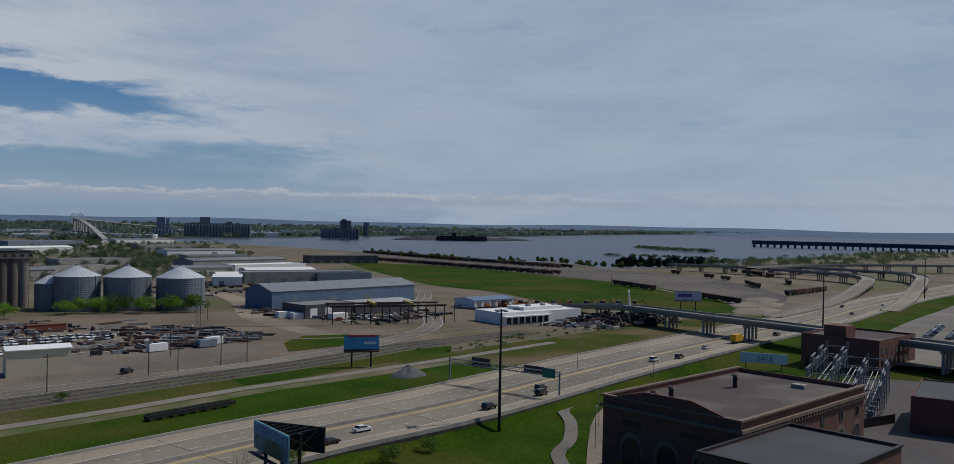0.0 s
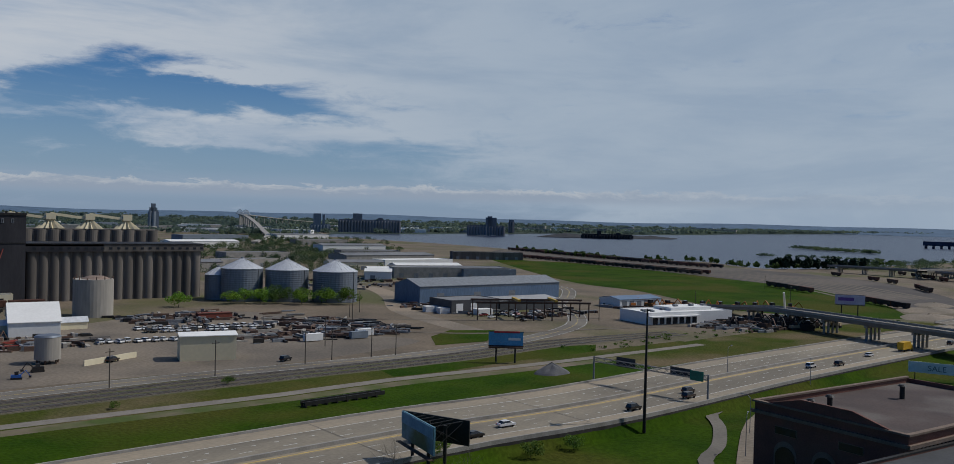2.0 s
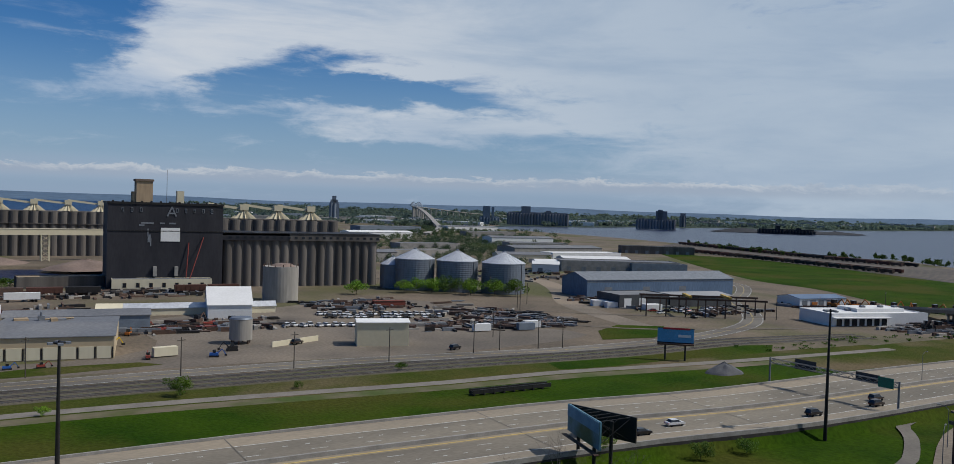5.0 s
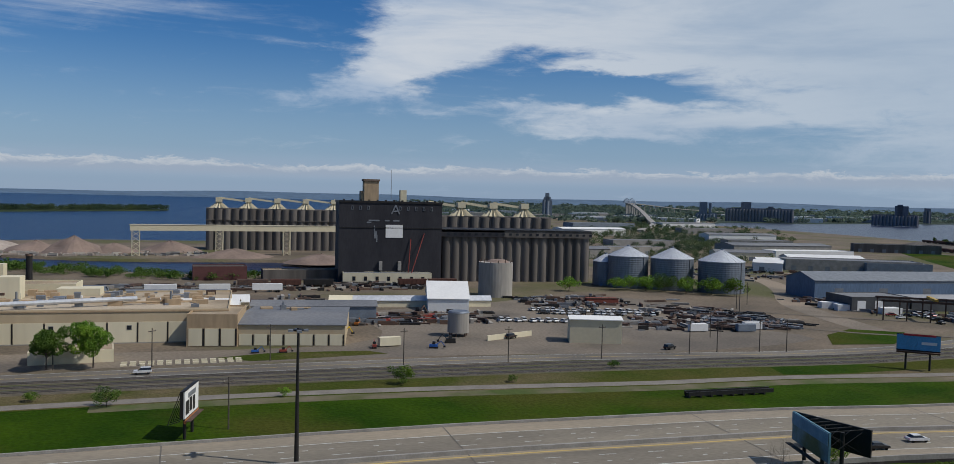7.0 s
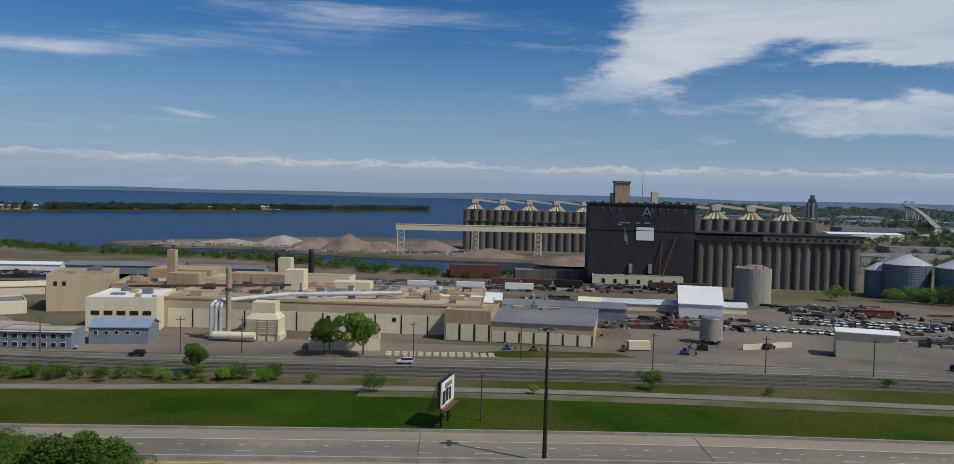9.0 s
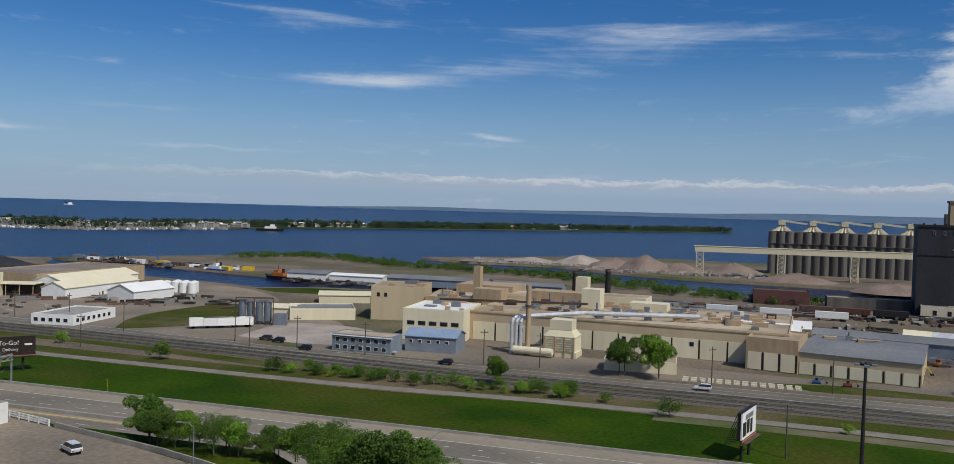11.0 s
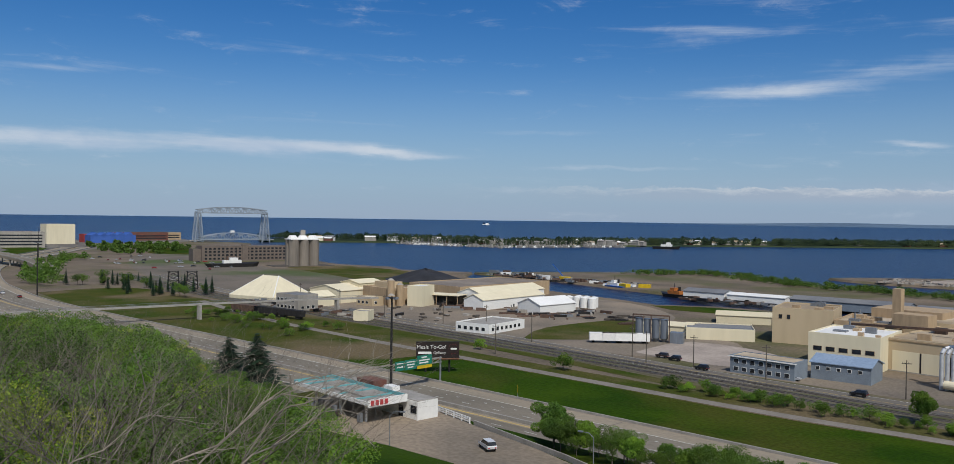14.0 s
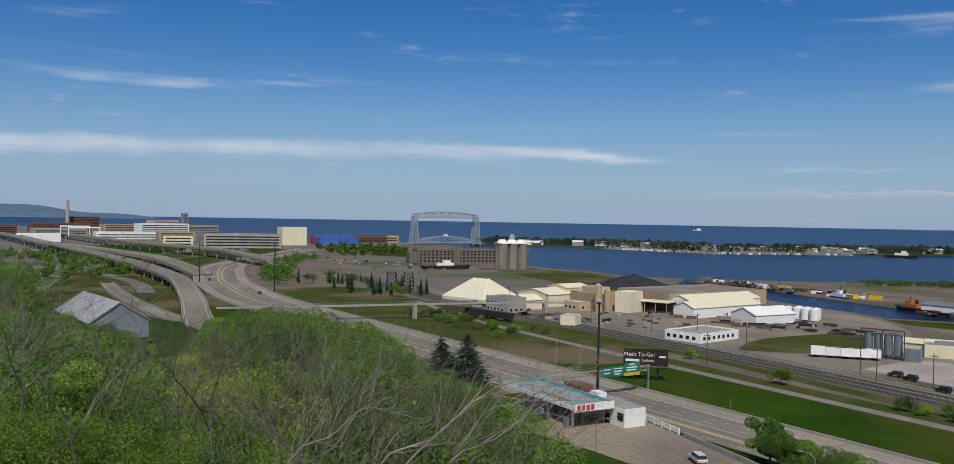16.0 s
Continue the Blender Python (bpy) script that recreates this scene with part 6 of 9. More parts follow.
SIGN_G = mat("highway_green", (0.01, 0.17, 0.12), (0.012, 0.14, 0.10), 0.3, 0.5)
SIGN_BACK = mat("sign_back", (0.05, 0.055, 0.06), (0.04, 0.04, 0.045), 0.5, 0.6)
SIGN_Y = mat("sign_yellow", (0.62, 0.42, 0.02), None, 0.5, 0.5)
gantry(203, 111.5, 149, "steel sign gantry over the freeway with green panels", [(-1, 112.5, 116.5, 5.4, 8.0, SIGN_G), (1, 117, 123.5, 5.6, 7.9, SIGN_BACK), (1, 135, 141.5, 5.4, 8.2, SIGN_BACK)])
b = gantry(-172, 125.5, 164, "steel truss gantry with green overhead signs", [(1, 146.6, 149.8, 5.3, 7.8, SIGN_G), (1, 150.1, 154.2, 5.2, 7.9, SIGN_G), (1, 154.5, 160, 5.9, 8.6, SIGN_G), (1, 154.5, 160, 5.0, 5.88, SIGN_Y)])
for y0, y1, zz in ((147.1, 149.3, 7.0), (147.1, 149.3, 6.1), (150.6, 153.7, 7.1), (150.7, 153.4, 6.4), (151, 153, 5.7), (155.2, 159, 7.1), (155.2, 158.6, 6.4), (156, 158.0, 7.9)):
    part("legend_bar", Geo().box(0.8, y0, zz, 0.86, y1, zz + 0.32), WHITE, b)


def billboard(x, y, rot, w, h, z0, label, face, back=None, posts=2, deep=0.9, frame_back=True, z=0.0):
    """The face looks along local -y."""
    b = thing("billboard", x, y, z, rot, label, "billboard")
    part("panel", Geo().box(-w / 2, 0, z0, w / 2, 0.25, z0 + h), face, b)
    part("frame", Geo().box(-w / 2 - 0.15, -0.05, z0 - 0.25, w / 2 + 0.15, 0.3, z0).box(-w / 2 - 0.15, -0.05, z0 + h, w / 2 + 0.15, 0.3, z0 + h + 0.15), DARK, b)
    part("back", Geo().box(-w / 2, 0.25, z0, w / 2, deep, z0 + h), back or DARK, b)
    for k in range(posts):
        px = (k - (posts - 1) / 2) * w * 0.55
        part("post", Geo().cyl(px, 0.6, -2.5, z0 + h * 0.9, 0.3, 0.3, 10), DARK, b)
    part("catwalk", Geo().box(-w / 2, -1.1, z0 - 0.5, w / 2, -0.06, z0 - 0.38), RUST, b)
    return b


SKYBLUE = mat("poster_blue", (0.10, 0.33, 0.55), (0.08, 0.28, 0.48), 0.3, 0.5)
TEAL = mat("poster_teal", (0.12, 0.26, 0.33), (0.07, 0.16, 0.20), 0.25, 0.6, c3=(0.05, 0.10, 0.05))
b = billboard(204.5, 186, -45, 11.4, 4.4, 5.9, "blue roadside billboard on two black posts", SKYBLUE)
part("emblem", Geo().tube((-1.5, -0.12, 8.1), (-1.5, 0.02, 8.1), 1.3, 1.3, 18), mat("poster_gold", (0.42, 0.33, 0.08), None, 0.5, 0.5), b)
part("headline_bar", Geo().box(-4, -0.12, 10.0, 4.5, 0.02, 10.6), mat("poster_red", (0.5, 0.04, 0.05), None, 0.5, 0.5), b)
part("text_bar", Geo().box(0.8, -0.12, 7.6, 4.8, 0.02, 8.4), WHITE, b)
part("base_board", Geo().box(-5.7, -0.1, 4.9, 5.7, 0.2, 5.65), RUST, b)
# the black-backed double billboard on the slope
b = thing("billboard", 0, 0, 0, 0, "double billboard with a black back and a teal landscape poster", "billboard")


def upright(p, q, z0, z1, t=0.3):
    n = (Vector(q) - Vector(p)).normalized()
    s = Vector((-n.y, n.x)) * t
    v = [(*p, z0), (*q, z0), (q[0] + s.x, q[1] + s.y, z0), (p[0] + s.x, p[1] + s.y, z0)]
    v += [(x, y, z1) for x, y, _ in v]
    return Geo().add(v, [(3, 2, 1, 0), (4, 5, 6, 7), (0, 1, 5, 4), (1, 2, 6, 5), (2, 3, 7, 6), (3, 0, 4, 7)])


part("poster", upright((107.7, 125.0), (103.3, 111.0), 4.0, 9.2, 0.35), TEAL, b, "teal landscape poster")
part("poster_sky", upright((107.5, 124.9), (103.1, 111.1), 7.0, 9.1, 0.1), mat("poster_dull_blue", (0.14, 0.29, 0.40), (0.09, 0.20, 0.30), 0.4, 0.7), b)
part("back_panel", upright((112.1, 110.5), (108.1, 125.0), 4.4, 9.2, 0.35), DARK, b)
part("walkway", upright((106.4, 125.2), (102.0, 110.8), 3.3, 3.42, 1.0), RUST, b, "rusty catwalk")
for k in range(7):
    u = (k + 0.5) / 7
    p, q = Vector((107.8, 124.8)).lerp(Vector((103.6, 111.0)), u), Vector((108.3, 124.8)).lerp(Vector((112.0, 110.7)), u)
    part("brace", Geo().beam((*p, 9.0), (*q, 9.0), 0.14).beam((*p, 4.6), (*q, 8.9), 0.1).beam((*q, 4.6), (*p, 8.9), 0.1), DARK, b)
    part("stringer", Geo().beam((*q, 4.4), (*q, 9.15), 0.16), RUST, b)
for x, y in ((108.0, 122), (107.6, 117), (107.6, 112.5)):
    part("post", Geo().cyl(x, y, -2.7, 8.6, 0.35, 0.35, 10), DARK, b)
b = billboard(3, 169.4, 74, 9.5, 5.2, 4.4, "billboard with a white advertisement, edge on to the hill", WHITE, z=0.0)
for k, (x0, x1, zz) in enumerate([(-4.2, -2.2, 5.0), (-1.6, 0.0, 5.2), (0.8, 2.0, 5.0), (-2.5, 2.4, 8.0)]):
    part("poster_bar", Geo().box(x0, -0.1, zz, x1, 0.02, zz + (2.6 if k < 3 else 0.9)), DARK if k < 3 else GREYSTEEL, b)
part("base_board", Geo().box(-4.7, -0.1, 3.5, 4.7, 0.2, 4.3), mat("orange_board", (0.42, 0.16, 0.06), None, 0.5, 0.6), b)
for k in range(6):
    part("brace", Geo().beam((-4.6 + 1.8 * k, 0.9, 4.0), (-4.6 + 1.8 * k, 3.2, 3.2), 0.12).beam((-4.6 + 1.8 * k, 3.2, 3.2), (-4.6 + 1.8 * k, 0.9, 9.4), 0.12), DARK, b)
b = billboard(-183.5, 173.8, 50, 13.0, 4.6, 4.6, "black restaurant billboard with white headline and red emblem", mat("poster_black", (0.018, 0.014, 0.013), (0.03, 0.02, 0.018), 0.4, 0.5))
sign_text(b, "Meals To-Go!", -1.9, -0.08, 7.2, 1.6, WHITE)
sign_text(b, "Delivery", 0.6, -0.08, 5.6, 1.1, WHITE)
part("text_bar", Geo().box(-5.9, -0.1, 5.6, -1.9, 0.02, 6.3), WHITE, b)
part("emblem", Geo().tube((4.7, -0.1, 7.1), (4.7, 0.02, 7.1), 1.5, 1.5, 16), MATS["poster_red"], b)
part("emblem_bar", Geo().box(3.9, -0.16, 6.9, 5.7, -0.02, 7.4), WHITE, b)
part("base_board", Geo().box(-6.5, -0.1, 3.7, 6.5, 0.2, 4.3), MATS["orange_board"], b)
b = billboard(466, 173, -60, 15, 5.2, 6.4, "pale billboard beside the overpass", mat("poster_pale", (0.5, 0.48, 0.55), (0.42, 0.38, 0.48), 0.3, 0.5))
part("poster_bar", Geo().box(-6, -0.1, 8.4, 2, 0.02, 10.2), mat("poster_violet", (0.16, 0.08, 0.3), None, 0.5, 0.5), b)
b = thing("banner_sign", 305, 85, -1.5, -75, "low white sale banner with blue disc", "sign")
part("panel", Geo().box(-8, 0, 1.4, 8, 0.2, 5.0), WHITE, b)
part("disc", Geo().tube((-5, -0.06, 3.2), (-5, 0.02, 3.2), 1.4, 1.4, 18), SKYBLUE, b)
sign_text(b, "SALE", 0.5, -0.06, 2.2, 2.6, GREYSTEEL)
for x in (-6, 6):
    part("post", Geo().box(x - 0.15, 0.25, -1.5, x + 0.15, 0.5, 4.6), DARK, b)
b = thing("warning_sign", -144.5, 165.8, 0, -40, "small yellow roadside sign on a post", "sign")
part("panel", Geo().box(-0.7, 0, 1.2, 0.7, 0.06, 3.0), SIGN_Y, b)
part("post", Geo().box(-0.06, 0.06, 0, 0.06, 0.16, 2.8), GREYSTEEL, b)

UTIL = thing("utility_pole", 90.7, 224, 0, 5, "weathered timber utility pole beside the street", "utility pole", "utility poles")
part("pole", Geo().cyl(0, 0, 0, 10.5, 0.17, 0.12, 8), TIMBER, UTIL)
part("crossarm", Geo().box(-1.2, -0.07, 9.5, 1.2, 0.07, 9.7), TIMBER, UTIL)
for x in (-1, 0.4, 1):
    part("insulator", Geo().cyl(x, 0, 9.7, 9.95, 0.06, 0.05, 6), TUBE2, UTIL)
for x, y in ((120, 222), (60, 226), (25, 240), (-6, 239), (-55, 241), (-72, 240), (-135, 240), (-160, 243), (-205, 243), (-240, 255), (-265, 254), (-300, 250), (-335, 250), (152, 224), (163, 225), (177, 222),
             (186, 220), (228, 300), (255, 330), (290, 390), (240, 318), (262, 372), (135, 262), (178, 250), (-30, 240), (10, 172), (-195, 212), (-150, 236), (-110, 238), (330, 240), (420, 240), (520, 230), (610, 290), (-380, 258), (-420, 262)):
    copy_thing(UTIL, pose(x, y, 0, 0, 0, (x * 7) % 40))
LAMP = thing("street_lamp", -78, 108, 4, 200, "grey curved-arm street lamp", "street lamp", "street lamps")
part("pole", Geo().cyl(0, 0, 0, 8.4, 0.1, 0.07, 8), GREYSTEEL, LAMP)
part("arm", Geo().tube((0, 0, 8.4), (0.8, 0, 9.1), 0.06, 0.06).tube((0.8, 0, 9.1), (2.0, 0, 9.2), 0.06, 0.05), GREYSTEEL, LAMP)
part("lamp_head", Geo().box(1.8, -0.15, 9.1, 2.6, 0.15, 9.3), GREYSTEEL, LAMP)
for x, y, z, r in ((170, 84, -2.5, 20), (258, 107, -2, 200), (245, 128, 0, 0), (-104, 88, 6.2, 30), (190, 93, -2.5, 90)):
    copy_thing(LAMP, pose(x, y, z, 0, 0, r))

# ---- filling station ----
b = thing("filling_station", -149, 108.0, 6.3, -3, "white filling station with a teal-edged canopy", "filling station")
TEALB = mat("teal_fascia", (0.16, 0.40, 0.42), (0.12, 0.33, 0.35), 0.5, 0.6)
part("shop", Geo().box(-4, 5.2, 0, 25, 10.5, 3.7), WHITE, b)
part("flat_roof", Geo().box(-3.8, 5.4, 3.7, 24.8, 10.3, 3.9), PAVED, b)
part("roof_house", Geo().box(3, 6, 3.9, 9, 9.5, 5.3), MATS.get("dark_red_brick"), b, "red-brown roof housing")
part("roof_unit", Geo().box(12, 6.5, 3.9, 15, 8.5, 5.0), WHITE, b)
part("window", Geo().box(22.9, 5.1, 1.3, 24.7, 5.22, 2.8), GLASS, b)
part("door", Geo().box(19, 5.08, 0, 20.4, 5.22, 2.3), GLASS, b)
part("canopy", Geo().box(-5, -4.6, 3.9, 22, 4.6, 4.2), PAVED, b)
part("canopy_fascia", Geo().box(-5.1, 4.6, 3.8, 22.1, 4.8, 4.9).box(-5.2, -4.8, 3.8, -5.0, 4.8, 4.9), TEALB, b)
part("canopy_front", Geo().box(22.0, -4.8, 3.5, 22.25, 4.8, 5.0).box(-5.0, -4.8, 3.8, 22.0, -4.6, 4.6), WHITE, b)
part("roof_duct", Geo().box(6, -2, 4.22, 17, -0.4, 4.6), PAVED, b)
for k in range(4):
    part("roof_rib", Geo().box(-2 + k * 6.4, -4.5, 4.22, -1.7 + k * 6.4, 4.5, 4.5), TEALB, b)
for x in (1, 10, 19):
    part("column", Geo().box(x - 0.2, -3.2, 0, x + 0.2, -2.8, 3.9), WHITE, b)
    part("fuel_pump", Geo().box(x - 0.5, -4.8, 0.15, x + 0.5, -4.1, 1.9), GREYSTEEL, b)
for k in range(4):
    part("sign_figure", Geo().box(22.26, -4.2 + 1.1 * k, 3.8, 22.4, -3.5 + 1.1 * k, 4.8), MATS["poster_red"], b)
b = thing("white_rail_fence", -140, 122.6, 6.25, -11, "white painted plank fence with a square end post", "fence")
for k in range(10):
    part("post", Geo().box(k * 2.8, 0, 0, k * 2.8 + 0.25, 0.25, 1.3), WHITE, b)
for z in (0.35, 0.75, 1.12):
    part("rail", Geo().box(0, 0.05, z, 25.4, 0.2, z + 0.2), WHITE, b)
tagged(part("ice_box", Geo().box(-1.2, -1, 0, 1.2, 1, 2.0), WHITE), "white ice chest beside the fence", "ice chest").matrix_basis = pose(-129, 117.2, 6.3, 0, 0, -15)
patch("lot_paving", [(-150, 100), (-158, 120), (-145, 123), (-120, 121), (-114, 117.6), (-94, 113.5), (-78, 109.0), (-64, 104.5), (-62, 92), (-80, 86), (-110, 86), (-130, 90)], 6.32, LOT, "cracked forecourt paving", "pavement", False)

GUARD = [Vector(q) for q in ((-114, 117.9), (-100, 114.9), (-87, 112.1), (-78, 109.4), (-64, 104.9))]
g = Geo()
wall_strip(g, GUARD, 0.0, 0.3, 6.2, 0.95)
setting("kerb_wall", g, PAVED, "low pale concrete wall along the lot", "wall")

# ---- vehicles ----
def wheels(b, xs, w, r=0.33):
    for x in xs:
        for y in (-w / 2, w / 2 - 0.2):
            t = part("wheel", Geo().tube((x, y, r), (x, y + 0.2, r), r, r, 12), DARK, b)


def car(material, label, tall=0.0):
    b = thing("car", 0, 0, -500, 0, label, "car")
    z = 0.42 + tall * 0.15
    prof = [(-2.25, z), (-2.3, 0.75 + tall * 0.2), (-2.1, 0.95 + tall * 0.2), (-1.2 - 0.7 * tall, 1.0 + 0.2 * tall), (1.1, 0.98 + 0.15 * tall), (2.05, 0.85 + 0.15 * tall), (2.28, 0.65), (2.2, z)]
    n = len(prof)
    part("body", Geo().add([(x, -0.9, q) for x, q in prof] + [(x, 0.9, q) for x, q in prof],
                           [tuple(range(n)), tuple(range(2 * n - 1, n - 1, -1))] + [(i, n + i, n + (i + 1) % n, (i + 1) % n) for i in range(n)]), material, b)
    lo, hi = 0.97 + 0.17 * tall, 1.42 + 0.35 * tall
    x0, x1 = (-1.8 - 0.35 * tall, 1.15)
    g = Geo().add([(x0, -0.84, lo), (x1, -0.84, lo), (x1, 0.84, lo), (x0, 0.84, lo), (x0 + 0.55 - 0.35 * tall, -0.68, hi), (x1 - 0.75, -0.68, hi), (x1 - 0.75, 0.68, hi), (x0 + 0.55 - 0.35 * tall, 0.68, hi)],
                  [(0, 1, 5, 4), (1, 2, 6, 5), (2, 3, 7, 6), (3, 0, 4, 7)])
    part("glazing", g, GLASS, b)
    part("roof", Geo().box(x0 + 0.5 - 0.35 * tall, -0.7, hi, x1 - 0.7, 0.7, hi + 0.06), material, b)
    for y in (-0.75, 0.5):
        part("headlight", Geo().box(2.2, y, 0.62, 2.3, y + 0.28, 0.76), WHITE, b)
        part("tail_light", Geo().box(-2.33, y, 0.7, -2.25, y + 0.25, 0.85), MATS["poster_red"], b)
    wheels(b, (-1.4, 1.4), 1.8)
    return b


PAINTS = {n: mat("car_paint_" + n, c, None, 0.8, 0.3, 0.1, spec=0.6) for n, c in (("white", (0.72, 0.72, 0.72)), ("black", (0.012, 0.012, 0.014)), ("silver", (0.38, 0.39, 0.41)), ("red", (0.26, 0.02, 0.02)), ("blue", (0.03, 0.07, 0.2)), ("dark", (0.05, 0.035, 0.03)))}
CARS = {(n, t): car(m, n + (" sport utility car with dark windows" if t else " saloon car with dark windows"), t) for n, m in PAINTS.items() for t in (0.0, 1.0) if (n, t) not in (("silver", 1.0), ("dark", 0.0), ("blue", 1.0), ("red", 1.0))}


def park(kind, x, y, rot, z=0.1, group=""):
    o = copy_thing(CARS[kind], pose(x, y, z, 0, 0, rot))
    if group:
        o["group"] = group
    if group not in ("", "cars on the freeway"):
        for c in [c for c in o.children if c.name.startswith(("headlight", "tail_light"))]:
            bpy.data.objects.remove(c)


for kind, x, d, flip in ((("black", 0.0), 131, -12, 0), (("white", 0.0), 143, -8, 0), (("black", 1.0), 180, -12, 0), (("dark", 1.0), 210, -8, 0), (("dark", 1.0), 204, -12, 0),
                         (("white", 1.0), 282, -8.5, 0), (("dark", 1.0), 295, -12, 0), (("white", 0.0), 326, -8, 0), (("black", 1.0), 390, -12, 0), (("black", 0.0), 520, -8, 0), (("white", 0.0), 600, -8, 0), (("dark", 1.0), 565, 8, 180),
                         (("white", 0.0), 720, 8, 180), (("white", 1.0), -520, 6, 180), (("red", 0.0), -495, 10, 180), (("silver", 0.0), -640, 6, 180), (("black", 1.0), -600, -8, 0), (("white", 0.0), -760, 8, 180), (("red", 0.0), -60, -12, 0), (("silver", 0.0), -700, -10, 0)):
    a, c = Vector((x, road_y(x))), Vector((x + 4, road_y(x + 4)))
    t = (c - a).normalized()
    p = a + Vector((-t.y, t.x)) * d
    park(kind, p.x, p.y, math.degrees(math.atan2(t.y, t.x)) + flip, 0.08, "cars on the freeway")
for kind, x, y, rot in ((("white", 1.0), -8, 229.5, 180), (("black", 1.0), -82, 234, 180), (("black", 0.0), 238, 217, 8), (("blue", 0.0), 236, 214, 5), (("silver", 0.0), -104, 243, 10), (("black", 1.0), -131, 238, 175), (("black", 1.0), -146, 247, 185), (("dark", 1.0), -152, 249, 185), (("black", 1.0), 150, 232, 20), (("dark", 1.0), 107, 262, 30)):
    park(kind, x, y, rot)
park(("white", 1.0), -100, 107, 155, 6.36)
park(("silver", 0.0), -140, 97, 60, 6.36)
park(("dark", 1.0), -138, 101, 60, 6.36)
rng = random.Random(11)
for k in range(34):
    park((rng.choice(["white", "white", "white", "black"]), rng.choice([0.0, 1.0])), 143 + (k % 17) * 2.7 + rng.uniform(-0.5, 0.5), 318 - (k % 17) * 1.0 + (k // 17) * 9, 80 + rng.uniform(-10, 10), 0.06, "cars in the salvage yard") if not (k in ()) and rng.random() < 0.9 else None
for k in range(40):
    x, y = -640 - rng.uniform(0, 270), 300 + rng.uniform(0, 90)
    park((rng.choice(["white", "black", "silver", "red"]), 0.0), x, y + 20, rng.choice([70, 160]), 0.05, "cars in the harbour lot")
for k in range(26):
    park((rng.choice(["white", "black", "silver", "blue"]), 0.0), 430 + (k % 13) * 4.5, 38 + 9 * (k // 13), -40, 0.05, "cars at the dealer")
for k in range(16):
    park((rng.choice(["white", "black", "silver", "red"]), 0.0), 292 + rng.uniform(0, 40), 298 + rng.uniform(-18, 8) - k * 1.5, rng.uniform(0, 180), 0.05, "cars at the scrap yard")


def box_truck(x, y, rot, body, cab, label):
    b = thing("box_truck", x, y, 0.08, rot, label, "truck")
    part("cargo_box", Geo().box(-4.4, -1.2, 0.9, 1.8, 1.2, 3.7), body, b)
    part("cab", Geo().add([(1.9, -1.1, 0.5), (4.2, -1.1, 0.5), (4.2, 1.1, 0.5), (1.9, 1.1, 0.5), (1.9, -1.1, 2.6), (3.1, -1.1, 2.6), (3.1, 1.1, 2.6), (1.9, 1.1, 2.6), (4.2, -1.1, 1.5), (4.2, 1.1, 1.5)],
                         [(0, 1, 8, 5, 4), (3, 7, 6, 9, 2), (4, 5, 6, 7), (5, 8, 9, 6), (1, 2, 9, 8), (0, 4, 7, 3)]), cab, b)
    part("windscreen", Geo().add([(4.17, -0.95, 1.6), (4.17, 0.95, 1.6), (3.2, 0.95, 2.55), (3.2, -0.95, 2.55)], [(0, 1, 2, 3)]), GLASS, b)
    part("chassis", Geo().box(-4.4, -0.5, 0.5, 4.0, 0.5, 0.88), DARK, b)
    wheels(b, (-3.0, 3.2), 2.3, 0.48)


box_truck(352, 109, -7, mat("truck_yellow", (0.62, 0.36, 0.02), None, 0.6, 0.45), MATS["truck_yellow"], "yellow box truck on the freeway")
box_truck(120, 131, 178, WHITE, MATS["orange_board"], "white box truck with an orange cab on the freeway")

# flatbeds, trailers and yard machines
def machine(x, y, rot, s, material, label):
    b = thing("yard_machine", x, y, 0.05, rot, label, "machine", "yard machines")
    part("body", Geo().box(-1.8 * s, -0.9 * s, 0.7 * s, 1.6 * s, 0.9 * s, 1.7 * s), material, b)
    part("cab", Geo().box(-0.6 * s, -0.7 * s, 1.7 * s, 0.7 * s, 0.7 * s, 2.8 * s), GLASS, b)
    part("boom", Geo().beam((1.2 * s, 0, 1.5 * s), (3.0 * s, 0, 3.2 * s), 0.3 * s).beam((3.0 * s, 0, 3.2 * s), (4.4 * s, 0, 1.2 * s), 0.25 * s), material, b)
    part("bucket", Geo().box(4.0 * s, -0.5 * s, 0.5 * s, 4.9 * s, 0.5 * s, 1.2 * s), DARK, b)
    for y2 in (-0.9, 0.6):
        part("track", Geo().box(-1.9 * s, y2 * s, 0, 1.9 * s, (y2 + 0.35) * s, 0.75 * s), DARK, b)


